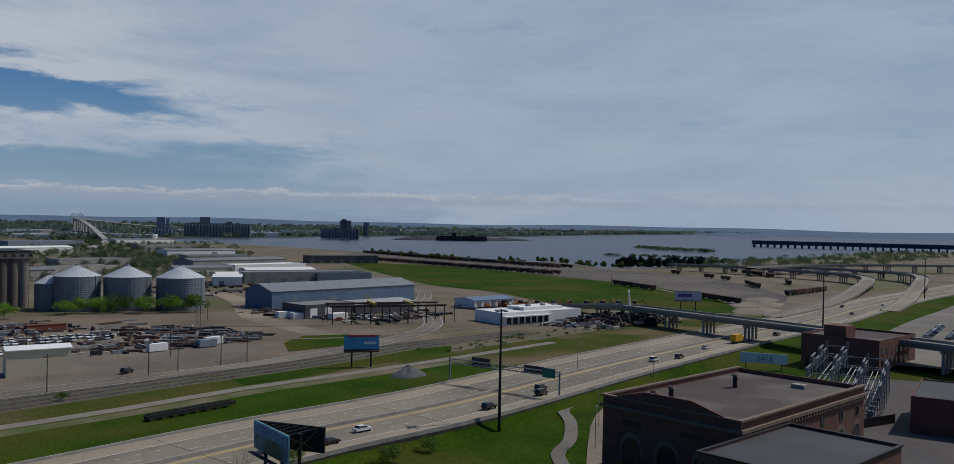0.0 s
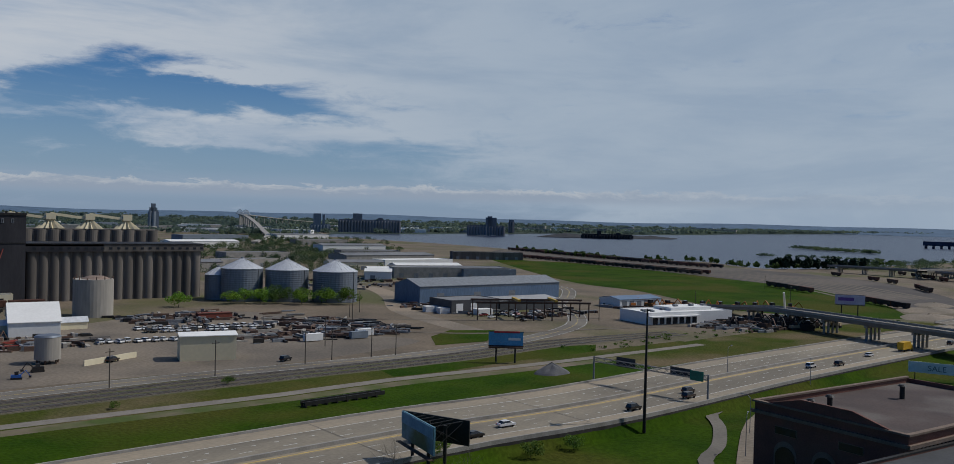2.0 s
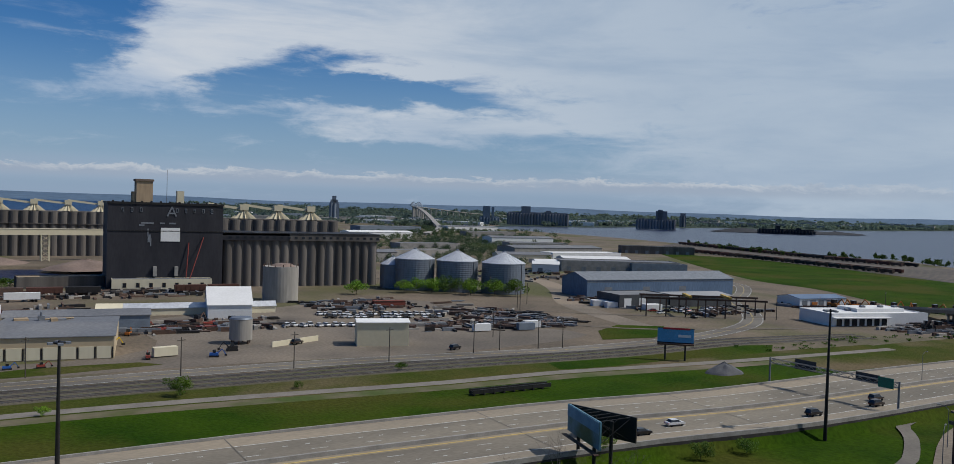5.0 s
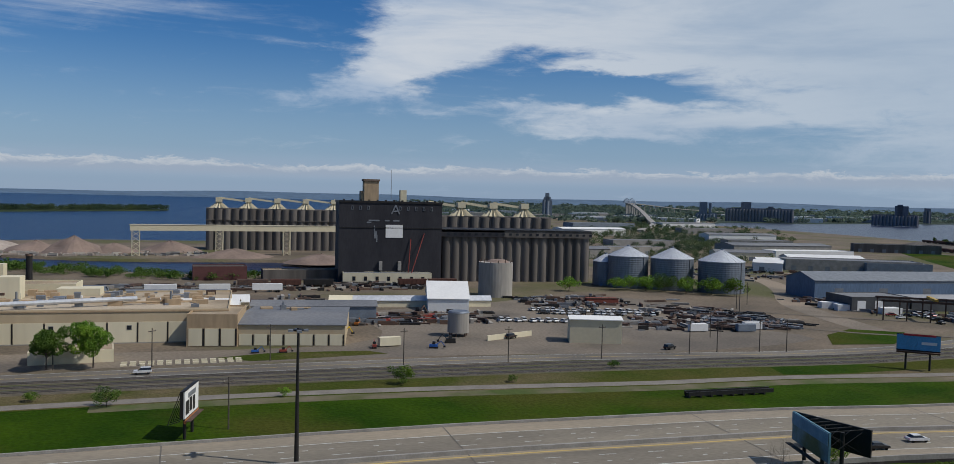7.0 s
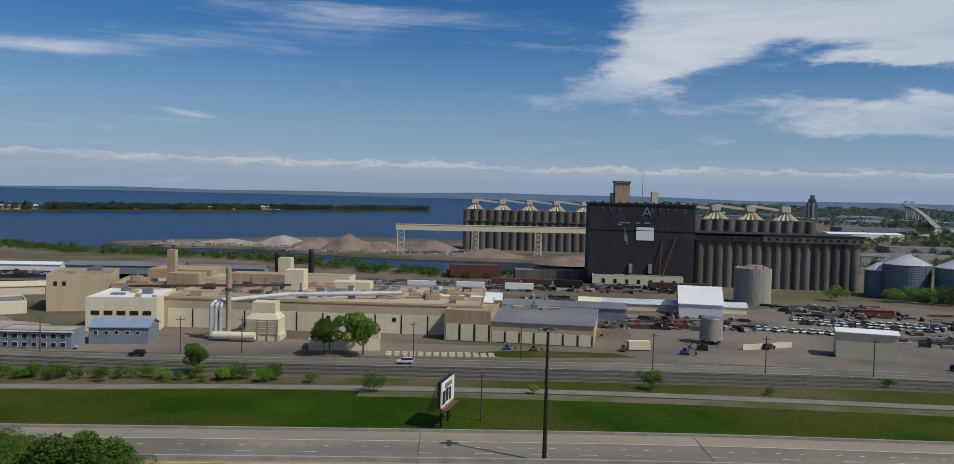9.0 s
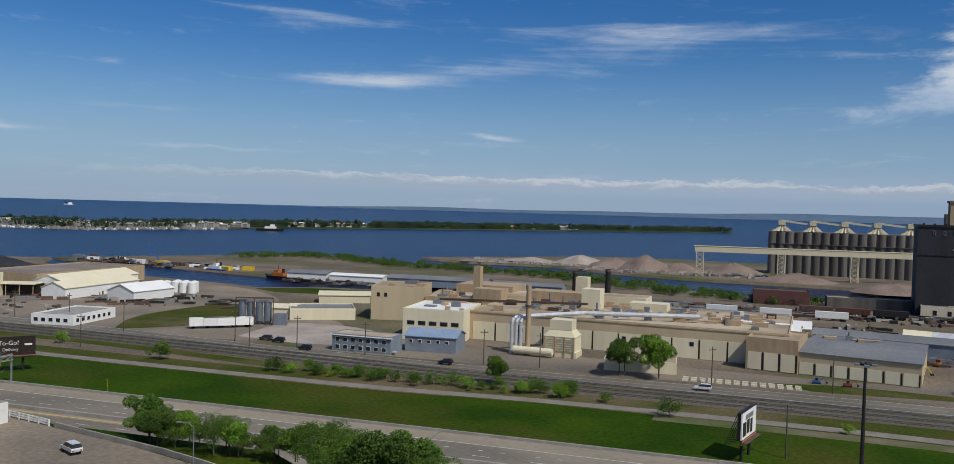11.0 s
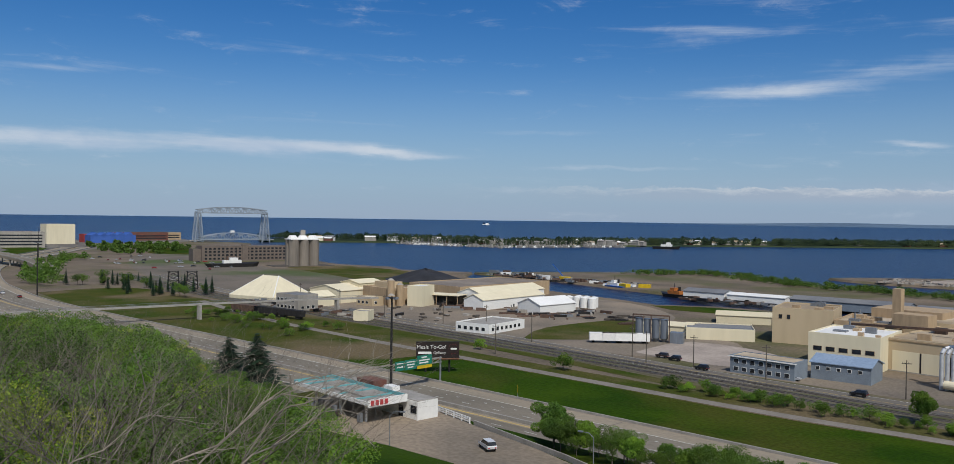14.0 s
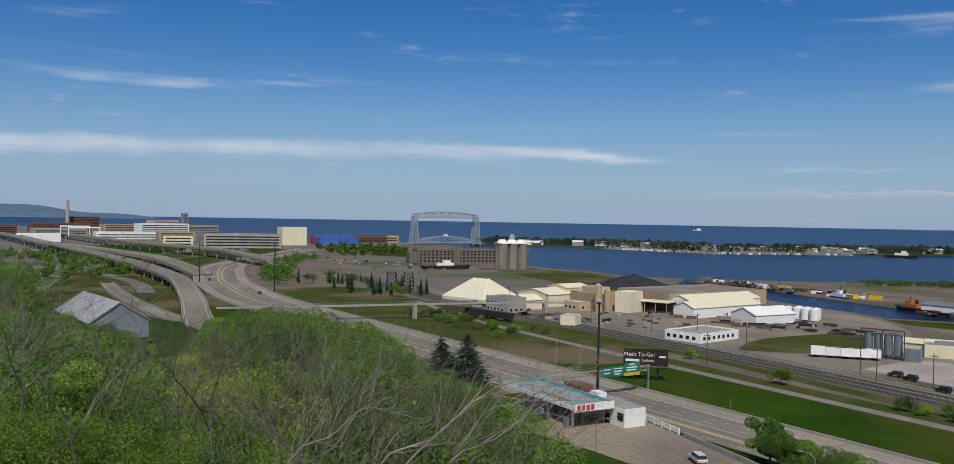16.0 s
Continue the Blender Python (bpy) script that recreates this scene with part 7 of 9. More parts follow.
ORANGE = mat("machine_orange", (0.45, 0.15, 0.03), (0.3, 0.11, 0.03), 0.8, 0.6)
REDP = MATS["red_steel"]
BLUEP = mat("machine_blue", (0.03, 0.12, 0.40), None, 0.6, 0.6)
for x, y, r, s, m, l in ((52, 278, 10, 0.95, SIGN_Y, "yellow excavator parked in the yard"), (62, 300, 60, 0.8, ORANGE, "orange loader in the yard"), (70, 312, 20, 0.8, REDP, "red loader in the yard"), (58, 254, 80, 0.7, REDP, "red tractor in the yard"),
                         (76, 250, -20, 0.75, BLUEP, "blue conveyor machine on wheels"), (84, 258, 170, 0.9, DARK, "dark loader beside the tank"), (30, 252, 0, 0.6, REDP, "red tractor at the warehouse"), (22, 253, 0, 0.6, BLUEP, "small blue tank trailer"), (90, 318, 40, 1.3, RUST, "rusty loader in the yard")):
    machine(x, y, r, s, m, l)
rng = random.Random(21)
for k in range(22):
    machine(372 + rng.uniform(-12, 30) + k * 0.6, 186 - k * 1.2 + rng.uniform(-5, 9), rng.uniform(0, 360), rng.uniform(1.2, 1.9), rng.choice([RUST, DARK, RUST, TAN]), "worn excavator in the machine lot")
for k in range(10):
    machine(400 + k * 7, 268 - k * 7, rng.uniform(0, 360), 1.6, ORANGE, "orange machine on the depot lot")
b = thing("crawler_crane", 398, 178, 0, 30, "crawler crane with a raised pale boom", "crane")
part("body", Geo().box(-3, -1.6, 1, 3, 1.6, 3.4), RUST, b)
part("boom", Geo().beam((2, 0, 3), (-7, 2, 16), 0.8), WHITE, b)
part("track", Geo().box(-3.2, -2, 0, 3.2, 2, 1), DARK, b)

for k in range(15):
    park(("white", float(k % 3 == 0)), 118 + 2.9 * k, 300 - 0.9 * k + 1.2 * (k % 2), 84 + 9 * (k % 3), 0.06, "cars in the salvage yard")
# stacks of pipe, scrap and pallets in the yards
def bundle(x, y, rot, n, length, material, label, category="scrap", group="yard stacks"):
    b = thing("steel_stack", x, y, 0.05, rot, label, category, group)
    for k in range(n):
        part("length", Geo().beam((rng.uniform(-0.6, 0.6), (k % 4) * 1.0, 0.3 + 0.5 * (k // 4)), (length + rng.uniform(-1, 1), (k % 4) * 1.0 + rng.uniform(-0.3, 0.3), 0.3 + 0.5 * (k // 4)), 0.45, 0.32), material, b)


for k in range(60):
    x, y = rng.uniform(148, 232), rng.uniform(268, 366)
    if y < 322 - (x - 143) * 0.4 + 14 and y > 306 - (x - 143) * 0.4 and x < 195:
        continue
    if y > 268 + (x - 140) * 1.1:
        continue
    bundle(x, y, rng.uniform(-50, 10), rng.randint(4, 8), rng.uniform(5, 11), rng.choice([RUST, RUST, DARK, TUBE, GREYSTEEL, PAVED]), "stack of rusty steel sections in the yard")
for k in range(26):
    bundle(rng.uniform(55, 120), rng.uniform(296, 325), rng.uniform(-30, 30), rng.randint(4, 8), rng.uniform(3, 7), rng.choice([RUST, DARK, REDP, TUBE]), "pile of mixed scrap metal in the yard")
for k in range(30):
    bundle(205 + rng.uniform(0, 28), 262 + rng.uniform(0, 40), rng.uniform(-60, -20), rng.randint(4, 8), rng.uniform(5, 9), rng.choice([RUST, DARK, GREYSTEEL, TUBE]), "row of dark steel beams beside the yard road")
for k in range(40):
    bundle(rng.uniform(-70, 130), rng.uniform(418, 446), rng.uniform(-15, 5), rng.randint(4, 8), rng.uniform(8, 16), rng.choice([RUST, DARK, TUBE, PAVED]), "long stack of timber and steel by the tracks")
for k in range(14):
    bundle(-250 + rng.uniform(-10, 40), 330 + rng.uniform(-25, 10), 45, 6, 5, rng.choice([RUST, TIMBER, DARK]), "pallets and scrap on the quay")
b = thing("red_scrap_bin", 178, 345, 0, -12, "long rust-red open scrap bin", "scrap bin")
part("body", Geo().box(0, 0, 0, 15, 4, 2.6), mat("bin_red", (0.22, 0.06, 0.04), None, 0.4, 0.8), b)
part("rib", Geo().box(-0.1, -0.15, 2.4, 15.1, 0, 2.7), RUST, b)
for x, y, r, m, l in ((196, 258, -10, GREYSIDE, "teal container"), (202, 262, -10, WHITE, "white container"), (178, 262, -8, WHITE, "white truck body"), (60, 255, 5, CREAM, "cream site hut")):
    bb = thing("container", x, y, 0.05, r, l + " parked in the yard", "container")
    part("body", Geo().box(0, 0, 0.3, 7, 2.5, 2.9), m, bb)
    part("door", Geo().box(7, 0.1, 0.4, 7.08, 2.4, 2.8), GREYSTEEL, bb)
b = thing("timber_flatcars", 117, 172, 0, -3, "string of old dark timber bridge sections on the grass", "timber stack")
for k in range(8):
    part("section", Geo().box(k * 3.0, 0, 0.5, k * 3.0 + 2.96, 0.3, 1.5).box(k * 3.0, 1.9, 0.5, k * 3.0 + 2.96, 2.2, 1.5).box(k * 3.0 + 0.2, 0.3, 0.7, k * 3.0 + 0.6, 1.9, 1.1).box(k * 3.0 + 0.2, 0, 0, k * 3.0 + 0.6, 2.2, 0.5), DARK, b)
for k in range(3):
    bb = thing("white_semi", -14 + k * 24, 412 - k, 0.05, -3, "white box trailer behind the slip", "trailer", "trailers")
    part("body", Geo().box(0, 0, 1.1, 14, 2.6, 4.0), WHITE, bb)
    wheels(bb, (1.5, 11, 12.3), 2.5, 0.5)
b = thing("low_wall", 105, 262, 0, 20, "low pale retaining wall round the tank", "wall")
part("wall", Geo().box(-8, 0, 0, 12, 0.4, 1.8), CREAM, b)
b = thing("parking_blocks", 0, 0, 0, 0, "rows of pale concrete parking blocks", "parking block", "", "stuff")
for r in range(2):
    for k in range(14):
        part("block", Geo().box(-14 + k * 2.3, 241 + r * 3.4, 0.04, -12.4 + k * 2.3, 241.6 + r * 3.4, 0.55), CREAM, b)

# ---- trains ----
def rail_car(kind):
    m = {"hopper": RUST, "box": mat("boxcar_brown", (0.12, 0.055, 0.04), None, 0.5, 0.85, spread=0.3), "dark": mat("gondola_black", (0.03, 0.028, 0.028), None, 0.5, 0.85, spread=0.3)}[kind]
    b = thing("freight_car", 0, 0, -500, 0, "weathered dark freight car in a standing train", "freight car", "freight cars")
    g = Geo().add([(-7.4, -1.4, 1.1), (7.4, -1.4, 1.1), (7.4, 1.4, 1.1), (-7.4, 1.4, 1.1), (-7.6, -1.55, 3.9), (7.6, -1.55, 3.9), (7.6, 1.55, 3.9), (-7.6, 1.55, 3.9)],
                           [(0, 1, 5, 4), (1, 2, 6, 5), (2, 3, 7, 6), (3, 0, 4, 7), (4, 5, 6, 7), (3, 2, 1, 0)])
    for k in range(7):
        for y in (-1.62, 1.48):
            g.box(-6.8 + k * 2.2, y, 1.3, -6.6 + k * 2.2, y + 0.14, 3.8)
    part("body", g, m, b)
    for x in (-5, 5):
        part("bogie", Geo().box(x - 1.3, -1.1, 0.2, x + 1.3, 1.1, 1.08), DARK, b)
    return b


CARSR = [rail_car(k) for k in ("hopper", "box", "dark")]


def train(line, start=0.0, gaps=0.0):
    pts = spline(line, 5.0)
    run, nxt = 0.0, start
    for a, c in zip(pts, pts[1:]):
        seg = (c - a).length
        while nxt < run + seg:
            p = a.lerp(c, (nxt - run) / seg)
            if rng.random() >= gaps:
                copy_thing(rng.choice(CARSR), pose(p.x, p.y, 0.35, 0, 0, math.degrees(math.atan2(c.y - a.y, c.x - a.x))))
            nxt += 16.2
        run += seg


train([(1000, 905), (900, 640), (850, 470)])
train([(1012, 895), (912, 630), (862, 462)])
train([(800, 760), (800, 690), (765, 560), (722, 405)])
train([(812, 760), (812, 690), (777, 560), (735, 400)])
train([(640, 300), (600, 245)], 4)
train([(560, 195), (530, 160)], 0)
train([(850, 330), (780, 250), (700, 200)], 0, 0.5)
train([(950, 300), (860, 230), (760, 190)], 0, 0.5)
train([(-360, 208), (-322, 214)], 6)
train([(30, 432), (140, 424)], 6, 0.3)
train([(640, 160), (720, 150)], 0)
YARD = Geo()
for k in range(9):
    ln = spline([(1020 - k * 14, 930 - k * 10), (905 - k * 14, 640), (855 - k * 14, 465 - k * 4), (760 - k * 12, 300), (640 - k * 8, 180 + k * 4)], 20)
    ribbon(YARD, ln, 1.9, -1.9, 0.09 + 0.004 * k)
setting("rail_yard_bed", YARD, BALLAST, "dark ballast of the rail yard", "ballast")


# ---- loose clutter too small to pick apart ----
def clutter(name, zones, label, seed, mats):
    """Small pieces of scrap, timber and boxes strewn over zones: x0, x1, y0, y1, turn, number."""
    rg = random.Random(seed)
    for m in mats:
        g = Geo()
        for x0, x1, y0, y1, turn, n in zones:
            for _ in range(n // len(mats)):
                u, v = rg.uniform(x0, x1), rg.uniform(y0, y1)
                a = radians(turn + rg.choice([0, 90, rg.uniform(-40, 40)]))
                L, w, h = rg.uniform(0.6, 4.5), rg.uniform(0.4, 1.4), rg.uniform(0.3, 1.7)
                g.beam((u - L * math.cos(a), v - L * math.sin(a), h / 2), (u + L * math.cos(a), v + L * math.sin(a), h / 2), w, h)
        tagged(part(name, g, m), label, "clutter", "", "stuff")


clutter("yard_clutter", [(150, 200, 332, 372, -20, 150), (186, 232, 262, 318, -45, 260), (150, 186, 268, 300, -10, 60), (56, 118, 296, 326, -10, 150), (-90, 120, 412, 448, -4, 330), (286, 330, 292, 345, -40, 130), (306, 360, 262, 284, -28, 80),
                         (350, 420, 168, 204, -20, 260), (385, 440, 246, 282, -60, 90), (300, 420, 430, 520, -30, 160), (-20, 60, 318, 392, -5, 160), (-120, -40, 376, 402, -5, 60), (-330, -240, 300, 352, 40, 120), (-260, -180, 440, 470, 3, 160), (-470, -330, 498, 520, -8, 180), (-400, -300, 232, 262, 20, 60)],
        "scrap, pallets, parts and timber strewn about the yard", 31, [RUST, DARK, TUBE2, RUST, GREYSTEEL])
clutter("rubble_blocks", [(-230, -90, 690, 740, 0, 420), (-120, 20, 650, 700, 0, 220)], "pale broken rock along the stone pier", 33, [RUBBLE, TUBE2])

# ---- plants ----
nrg = np.random.RandomState(4)


def leaf_mesh(name, blobs, n, size, seed):
    """Leaves scattered through overlapping lumps."""
    r = np.random.RandomState(seed)
    bl = np.array(blobs, float)
    vol = bl[:, 3] ** 2
    pick = r.choice(len(bl), n, p=vol / vol.sum())
    d = r.normal(size=(n, 3))
    d /= np.linalg.norm(d, axis=1)[:, None]
    rad = r.uniform(0.55, 1.08, n) ** 0.6
    c = bl[pick, :3] + d * (bl[pick, 3] * rad)[:, None] * np.array([1, 1, 0.85])
    a = r.normal(size=(n, 3))
    a /= np.linalg.norm(a, axis=1)[:, None]
    b = np.cross(a, r.normal(size=(n, 3)))
    b /= np.linalg.norm(b, axis=1)[:, None]
    s = size * r.uniform(0.6, 1.4, n)[:, None]
    v = np.concatenate([c - a * s, c + b * s * 0.55, c + a * s, c - b * s * 0.55], 0)
    i = np.arange(n)
    f = np.stack([i, i + n, i + 2 * n, i + 3 * n], 1)
    me = bpy.data.meshes.new(name)
    me.from_pydata(v.tolist(), [], f.tolist())
    return me


def limb(g, p, d, length, r, depth, rg, bend=0.35, twigs=3):
    """A branching limb."""
    q = p
    n = 3
    for k in range(n):
        d2 = (d + Vector((rg.uniform(-bend, bend), rg.uniform(-bend, bend), rg.uniform(-bend * 0.5, bend * 0.7)))).normalized()
        e = q + d2 * length / n
        g.tube(q, e, r * (1 - k / n * 0.5), r * (1 - (k + 1) / n * 0.5), 5 if r > 0.03 else 3)
        q, d = e, d2
        if depth > 0 and k > 0:
            for _ in range(twigs - 1):
                s = (d + Vector((rg.uniform(-1, 1), rg.uniform(-1, 1), rg.uniform(-0.3, 0.8)))).normalized()
                limb(g, q, s, length * rg.uniform(0.45, 0.7), r * 0.45, depth - 1, rg, bend, twigs)


def broadleaf(seed, h, w, leaves, size, material, label, name="tree"):
    rg = random.Random(seed)
    b = thing(name, 0, 0, -500, 0, label, name)
    g = Geo().tube((0, 0, -0.4), (rg.uniform(-0.2, 0.2), 0, h * 0.45), 0.03 * h * 0.6, 0.02 * h * 0.6, 7)
    for k in range(5):
        a = 2 * math.pi * k / 5 + rg.uniform(-0.4, 0.4)
        g.tube((0, 0, h * (0.25 + 0.05 * k)), (w * 0.32 * math.cos(a), w * 0.32 * math.sin(a), h * rg.uniform(0.6, 0.8)), 0.012 * h, 0.005 * h, 5)
    part("trunk", g, BARK, b)
    blobs = [(0, 0, h * 0.62, w * 0.3)]
    for k in range(13):
        a, q = rg.uniform(0, 6.28), rg.uniform(0.15, 0.5)
        blobs.append((w * q * math.cos(a), w * q * math.sin(a), h * rg.uniform(0.34, 0.88), w * rg.uniform(0.13, 0.22)))
    part("crown", leaf_mesh("crown", blobs, leaves, size, seed), material, b)
    return b


def spruce(seed, h, w, label):
    b = thing("spruce", 0, 0, -500, 0, label, "spruce")
    part("trunk", Geo().cyl(0, 0, -0.4, h * 0.9, 0.02 * h, 0.005 * h, 7), BARK, b)
    r = np.random.RandomState(seed)
    n = 2200
    z = 1 - np.sqrt(r.uniform(0, 1, n))
    a = r.uniform(0, 6.283, n)
    rad = (1 - z) * w / 2 * r.uniform(0.35, 1.05, n) * (0.8 + 0.2 * np.sin(z * 60))
    c = np.stack([rad * np.cos(a), rad * np.sin(a), h * (0.08 + 0.92 * z)], 1)
    o = np.stack([np.cos(a), np.sin(a), -0.35 * np.ones(n)], 1) * 0.5
    t = np.stack([-np.sin(a), np.cos(a), np.zeros(n)], 1) * 0.16
    v = np.concatenate([c - o * 0.5, c + t, c + o * 0.6, c - t], 0)
    i = np.arange(n)
    me = bpy.data.meshes.new("crown")
    me.from_pydata(v.tolist(), [], np.stack([i, i + n, i + 2 * n, i + 3 * n], 1).tolist())
    part("crown", me, NEEDLE, b)
    return b


def bare(seed, h, label, depth=3, lean=(0, 0), material=None, girth=0.012, bend=0.3):
    rg = random.Random(seed)
    b = thing("bare_tree", 0, 0, -500, 0, label, "tree")
    g = Geo()
    limb(g, Vector((0, 0, -0.3)), Vector((lean[0], lean[1], 1)).normalized(), h * 0.6, girth * h, depth, rg, bend, 3)
    part("bough", g, material or TWIG, b)
    return b


TREES = [broadleaf(40 + k, 10.0, 7.5 + k % 3, 15000, 0.088, (LEAF, LEAF3, LEAF2, LEAF, LEAF2)[k], "leafy spring tree on the hillside") for k in range(5)]
STREET_TREES = [broadleaf(140 + k, 10.0, 9.0, 9000, 0.20, (LEAF2, LEAF)[k], "full-crowned tree on a grass island by the works") for k in range(2)]
BUSHES = [broadleaf(60 + k, 3.2, 4.2, 2600, 0.10, (LEAF, LEAF2, LEAF)[k], "green bush beside the road", "bush") for k in range(3)]
NEAR = [broadleaf(160 + k, 3.4, 4.0, 16000, 0.028, (LEAF2, LEAF, LEAF2)[k], "young leafy shrub close by on the slope", "bush") for k in range(3)]
SPRUCES = [spruce(80 + k, 12.0, 5.2, "dark spruce among the trees") for k in range(2)]
BARES = [bare(90 + k, 9.0, "leafless grey tree on the slope", 4, (0, 0), None, 0.0055) for k in range(3)]


def plant(ob, x, y, z, s, rot, group, wide=1.0):
    o = copy_thing(ob, pose(x, y, z, 0, 0, rot) @ Matrix.Diagonal((s * wide, s * wide, s, 1)))
    o["group"] = group
    return o


# the wooded slope: its crowns stay under a skyline fitted to the camera's view
SKYLINE = [(-95, -1.2), (-87.7, -1.8), (-86.4, -2.6), (-85.3, -5.6), (-83.9, -5.9), (-82.6, -6.2), (-81.4, -6.9), (-79.8, -8.2), (-77.4, -8.4), (-76.1, -6.4), (-72.1, -5.1), (-68.9, -5.9), (-65.6, -6.2), (-62.3, -8.3), (-60.6, -9.8), (-57.3, -10.4), (-53.9, -12.0), (-51.8, -14.0), (-50, -17)]


# highest elevation angle of tree tops as seen from the camera
def canopy(az):
    for (a, e), (c, f) in zip(SKYLINE, SKYLINE[1:]):
        if a <= az <= c:
            return e + (f - e) * (az - a) / (c - a)
    return -30.0


rg = random.Random(77)
count = 0
for k in range(2600):
    az, dist = rg.uniform(-93, -51), math.sqrt(rg.uniform(30 ** 2, 262 ** 2))
    x, y = dist * math.sin(radians(az)), dist * math.cos(radians(az))
    if x < -86 and -172 < x and 84 < y:
        continue
    if y > road_y(x) - 26 or (x < -225 and y > 60) or count > 260:
        continue
    z = hill(x, y)
    wide = math.degrees(4.5 / dist)
    room = 47 + dist * math.tan(radians(min(canopy(az - wide), canopy(az), canopy(az + wide)) + rg.uniform(-0.6, 0.0) - (0.5 if -83 < az < -76.5 else 0.0))) - z
    if -84 < az < -77.5 and 110 < dist < 190:
        continue
    if room < 2.0:
        continue
    h = min(room, rg.uniform(8, 15))
    if dist < 40 and h > 7:
        continue
    count += 1
    kind = rg.random()
    if kind < 0.72 or dist > 150:
        plant(rg.choice(TREES), x, y, z, h / 10, rg.uniform(0, 360), "hillside trees", rg.uniform(1.0, 1.35))
    elif kind < 0.9:
        plant(rg.choice(BUSHES), x, y, z, min(h, 5) / 3.2, rg.uniform(0, 360), "hillside bushes")
    else:
        plant(rg.choice(BARES), x, y, z, min(h, 9) / 9, rg.uniform(0, 360), "bare trees")
for az, dist, top in ((-60.4, 178, -8.0), (-58.6, 172, -7.8), (-59.6, 185, -9.2)):
    x, y = dist * math.sin(radians(az)), dist * math.cos(radians(az))
    z = hill(x, y)
    plant(SPRUCES[0], x, y, z, (47 + dist * math.tan(radians(top)) - z) / 12, 30, "spruces", 2.5)
# undergrowth close below the eye
for k in range(130):
    az, dist = rg.uniform(-92, -52), rg.uniform(26, 72)
    x, y = dist * math.sin(radians(az)), dist * math.cos(radians(az))
    z = hill(x, y)
    room = 47 + dist * math.tan(radians(min(canopy(az - 3), canopy(az), canopy(az + 3)) - 3)) - z
    if room < 1.2 or (az > -62 and dist < 32):
        continue
    plant(rg.choice(NEAR), x, y, z, min(room, rg.uniform(2.5, 4.5)) / 3.4, rg.uniform(0, 360), "hillside bushes", 1.2)
for k in range(64):
    az, dist = rg.uniform(-92, -53), rg.uniform(24, 80)
    x, y = dist * math.sin(radians(az)), dist * math.cos(radians(az))
    room = 47 + dist * math.tan(radians(canopy(az) - rg.uniform(-0.4, 2.6))) - hill(x, y)
    if room > 2:
        plant(rg.choice(BARES), x, y, hill(x, y), min(room, 11) / 9.5, rg.uniform(0, 360), "bare trees", 1.2)
# one thicket under the crowns
sp = []
for k in range(4000):
    az, dist = rg.uniform(-93, -50.5), math.sqrt(rg.uniform(45 ** 2, 270 ** 2))
    x, y = dist * math.sin(radians(az)), dist * math.cos(radians(az))
    if (x < -86 and -172 < x and 84 < y) or y > road_y(x) - 25 or (x < -225 and y > 60) or (-84 < az < -78 and 120 < dist < 170):
        continue
    z = hill(x, y)
    room = 47 + dist * math.tan(radians(canopy(az) - 0.8)) - z
    if room > 1.5:
        sp.append((x, y, z, min(room, rg.uniform(3, 6.5)), rg.uniform(3, 6)))
THICKET = sp[:900]
HOUSE_ROT, HOUSE_Z = 7, 15.9
# near bare trees with long arching boughs
for seed, az, dist, top, lean, m, girth in ((301, -76.8, 27, -5.6, (0.16, 0.12), BARK, 0.010), (304, -83.5, 24, -6.2, (0.1, 0.2), BARK, 0.006), (305, -81, 30, -4.8, (-0.1, 0.2), TWIG, 0.006), (308, -87.5, 26, -4.5, (0.2, 0.2), TWIG, 0.006), (309, -69, 34, -8.6, (0.3, 0.3), TWIG, 0.006)):
    x, y = dist * math.sin(radians(az)), dist * math.cos(radians(az))
    h = (47 + dist * math.tan(radians(top)) - hill(x, y)) / 1.05
    o = bare(seed, h, "near leafless tree with crooked grey limbs", 4, lean, m, girth, 0.42)
    o.matrix_basis = pose(x, y, hill(x, y))
# pale boughs that arch out over the slope
def arching(seed, az, dist, reach, end_el):
    """A pale bough that springs from the slope and bows over to the right."""
    rr = random.Random(seed)
    a = radians(az)
    foot = Vector((dist * math.sin(a), dist * math.cos(a), 0))
    foot.z = hill(foot.x, foot.y) - 0.2
    side = Vector((math.cos(a), -math.sin(a), 0))
    up = 47 + dist * math.tan(radians(end_el)) - foot.z
    b = thing("bare_tree", *foot, 0, "leaning leafless tree with pale arching boughs", "tree", "bare trees")
    g, n, sway = Geo(), 14, rr.uniform(0.05, 0.16)
    pts = [side * (reach * (k / n) ** 1.25) + Vector((0, 0, up * (1 - (1 - k / n) ** 2))) + Vector((0, 0, sway * math.sin(k * 1.3 + seed))) for k in range(n + 1)]
    for k in range(n):
        g.tube(pts[k], pts[k + 1], 0.028 * (1 - 0.8 * k / n), 0.028 * (1 - 0.8 * (k + 1) / n), 6)
        if k > 3:
            for _ in range(1 + k % 2):
                d = ((pts[k + 1] - pts[k]).normalized() + Vector((rr.uniform(-0.5, 0.5), rr.uniform(-0.5, 0.5), rr.uniform(-0.35, 0.6)))).normalized()
                limb(g, pts[k], d, rr.uniform(0.5, 1.2), 0.0075, 1, rr, 0.3, 2)
    part("bough", g, PALE_TWIG, b)


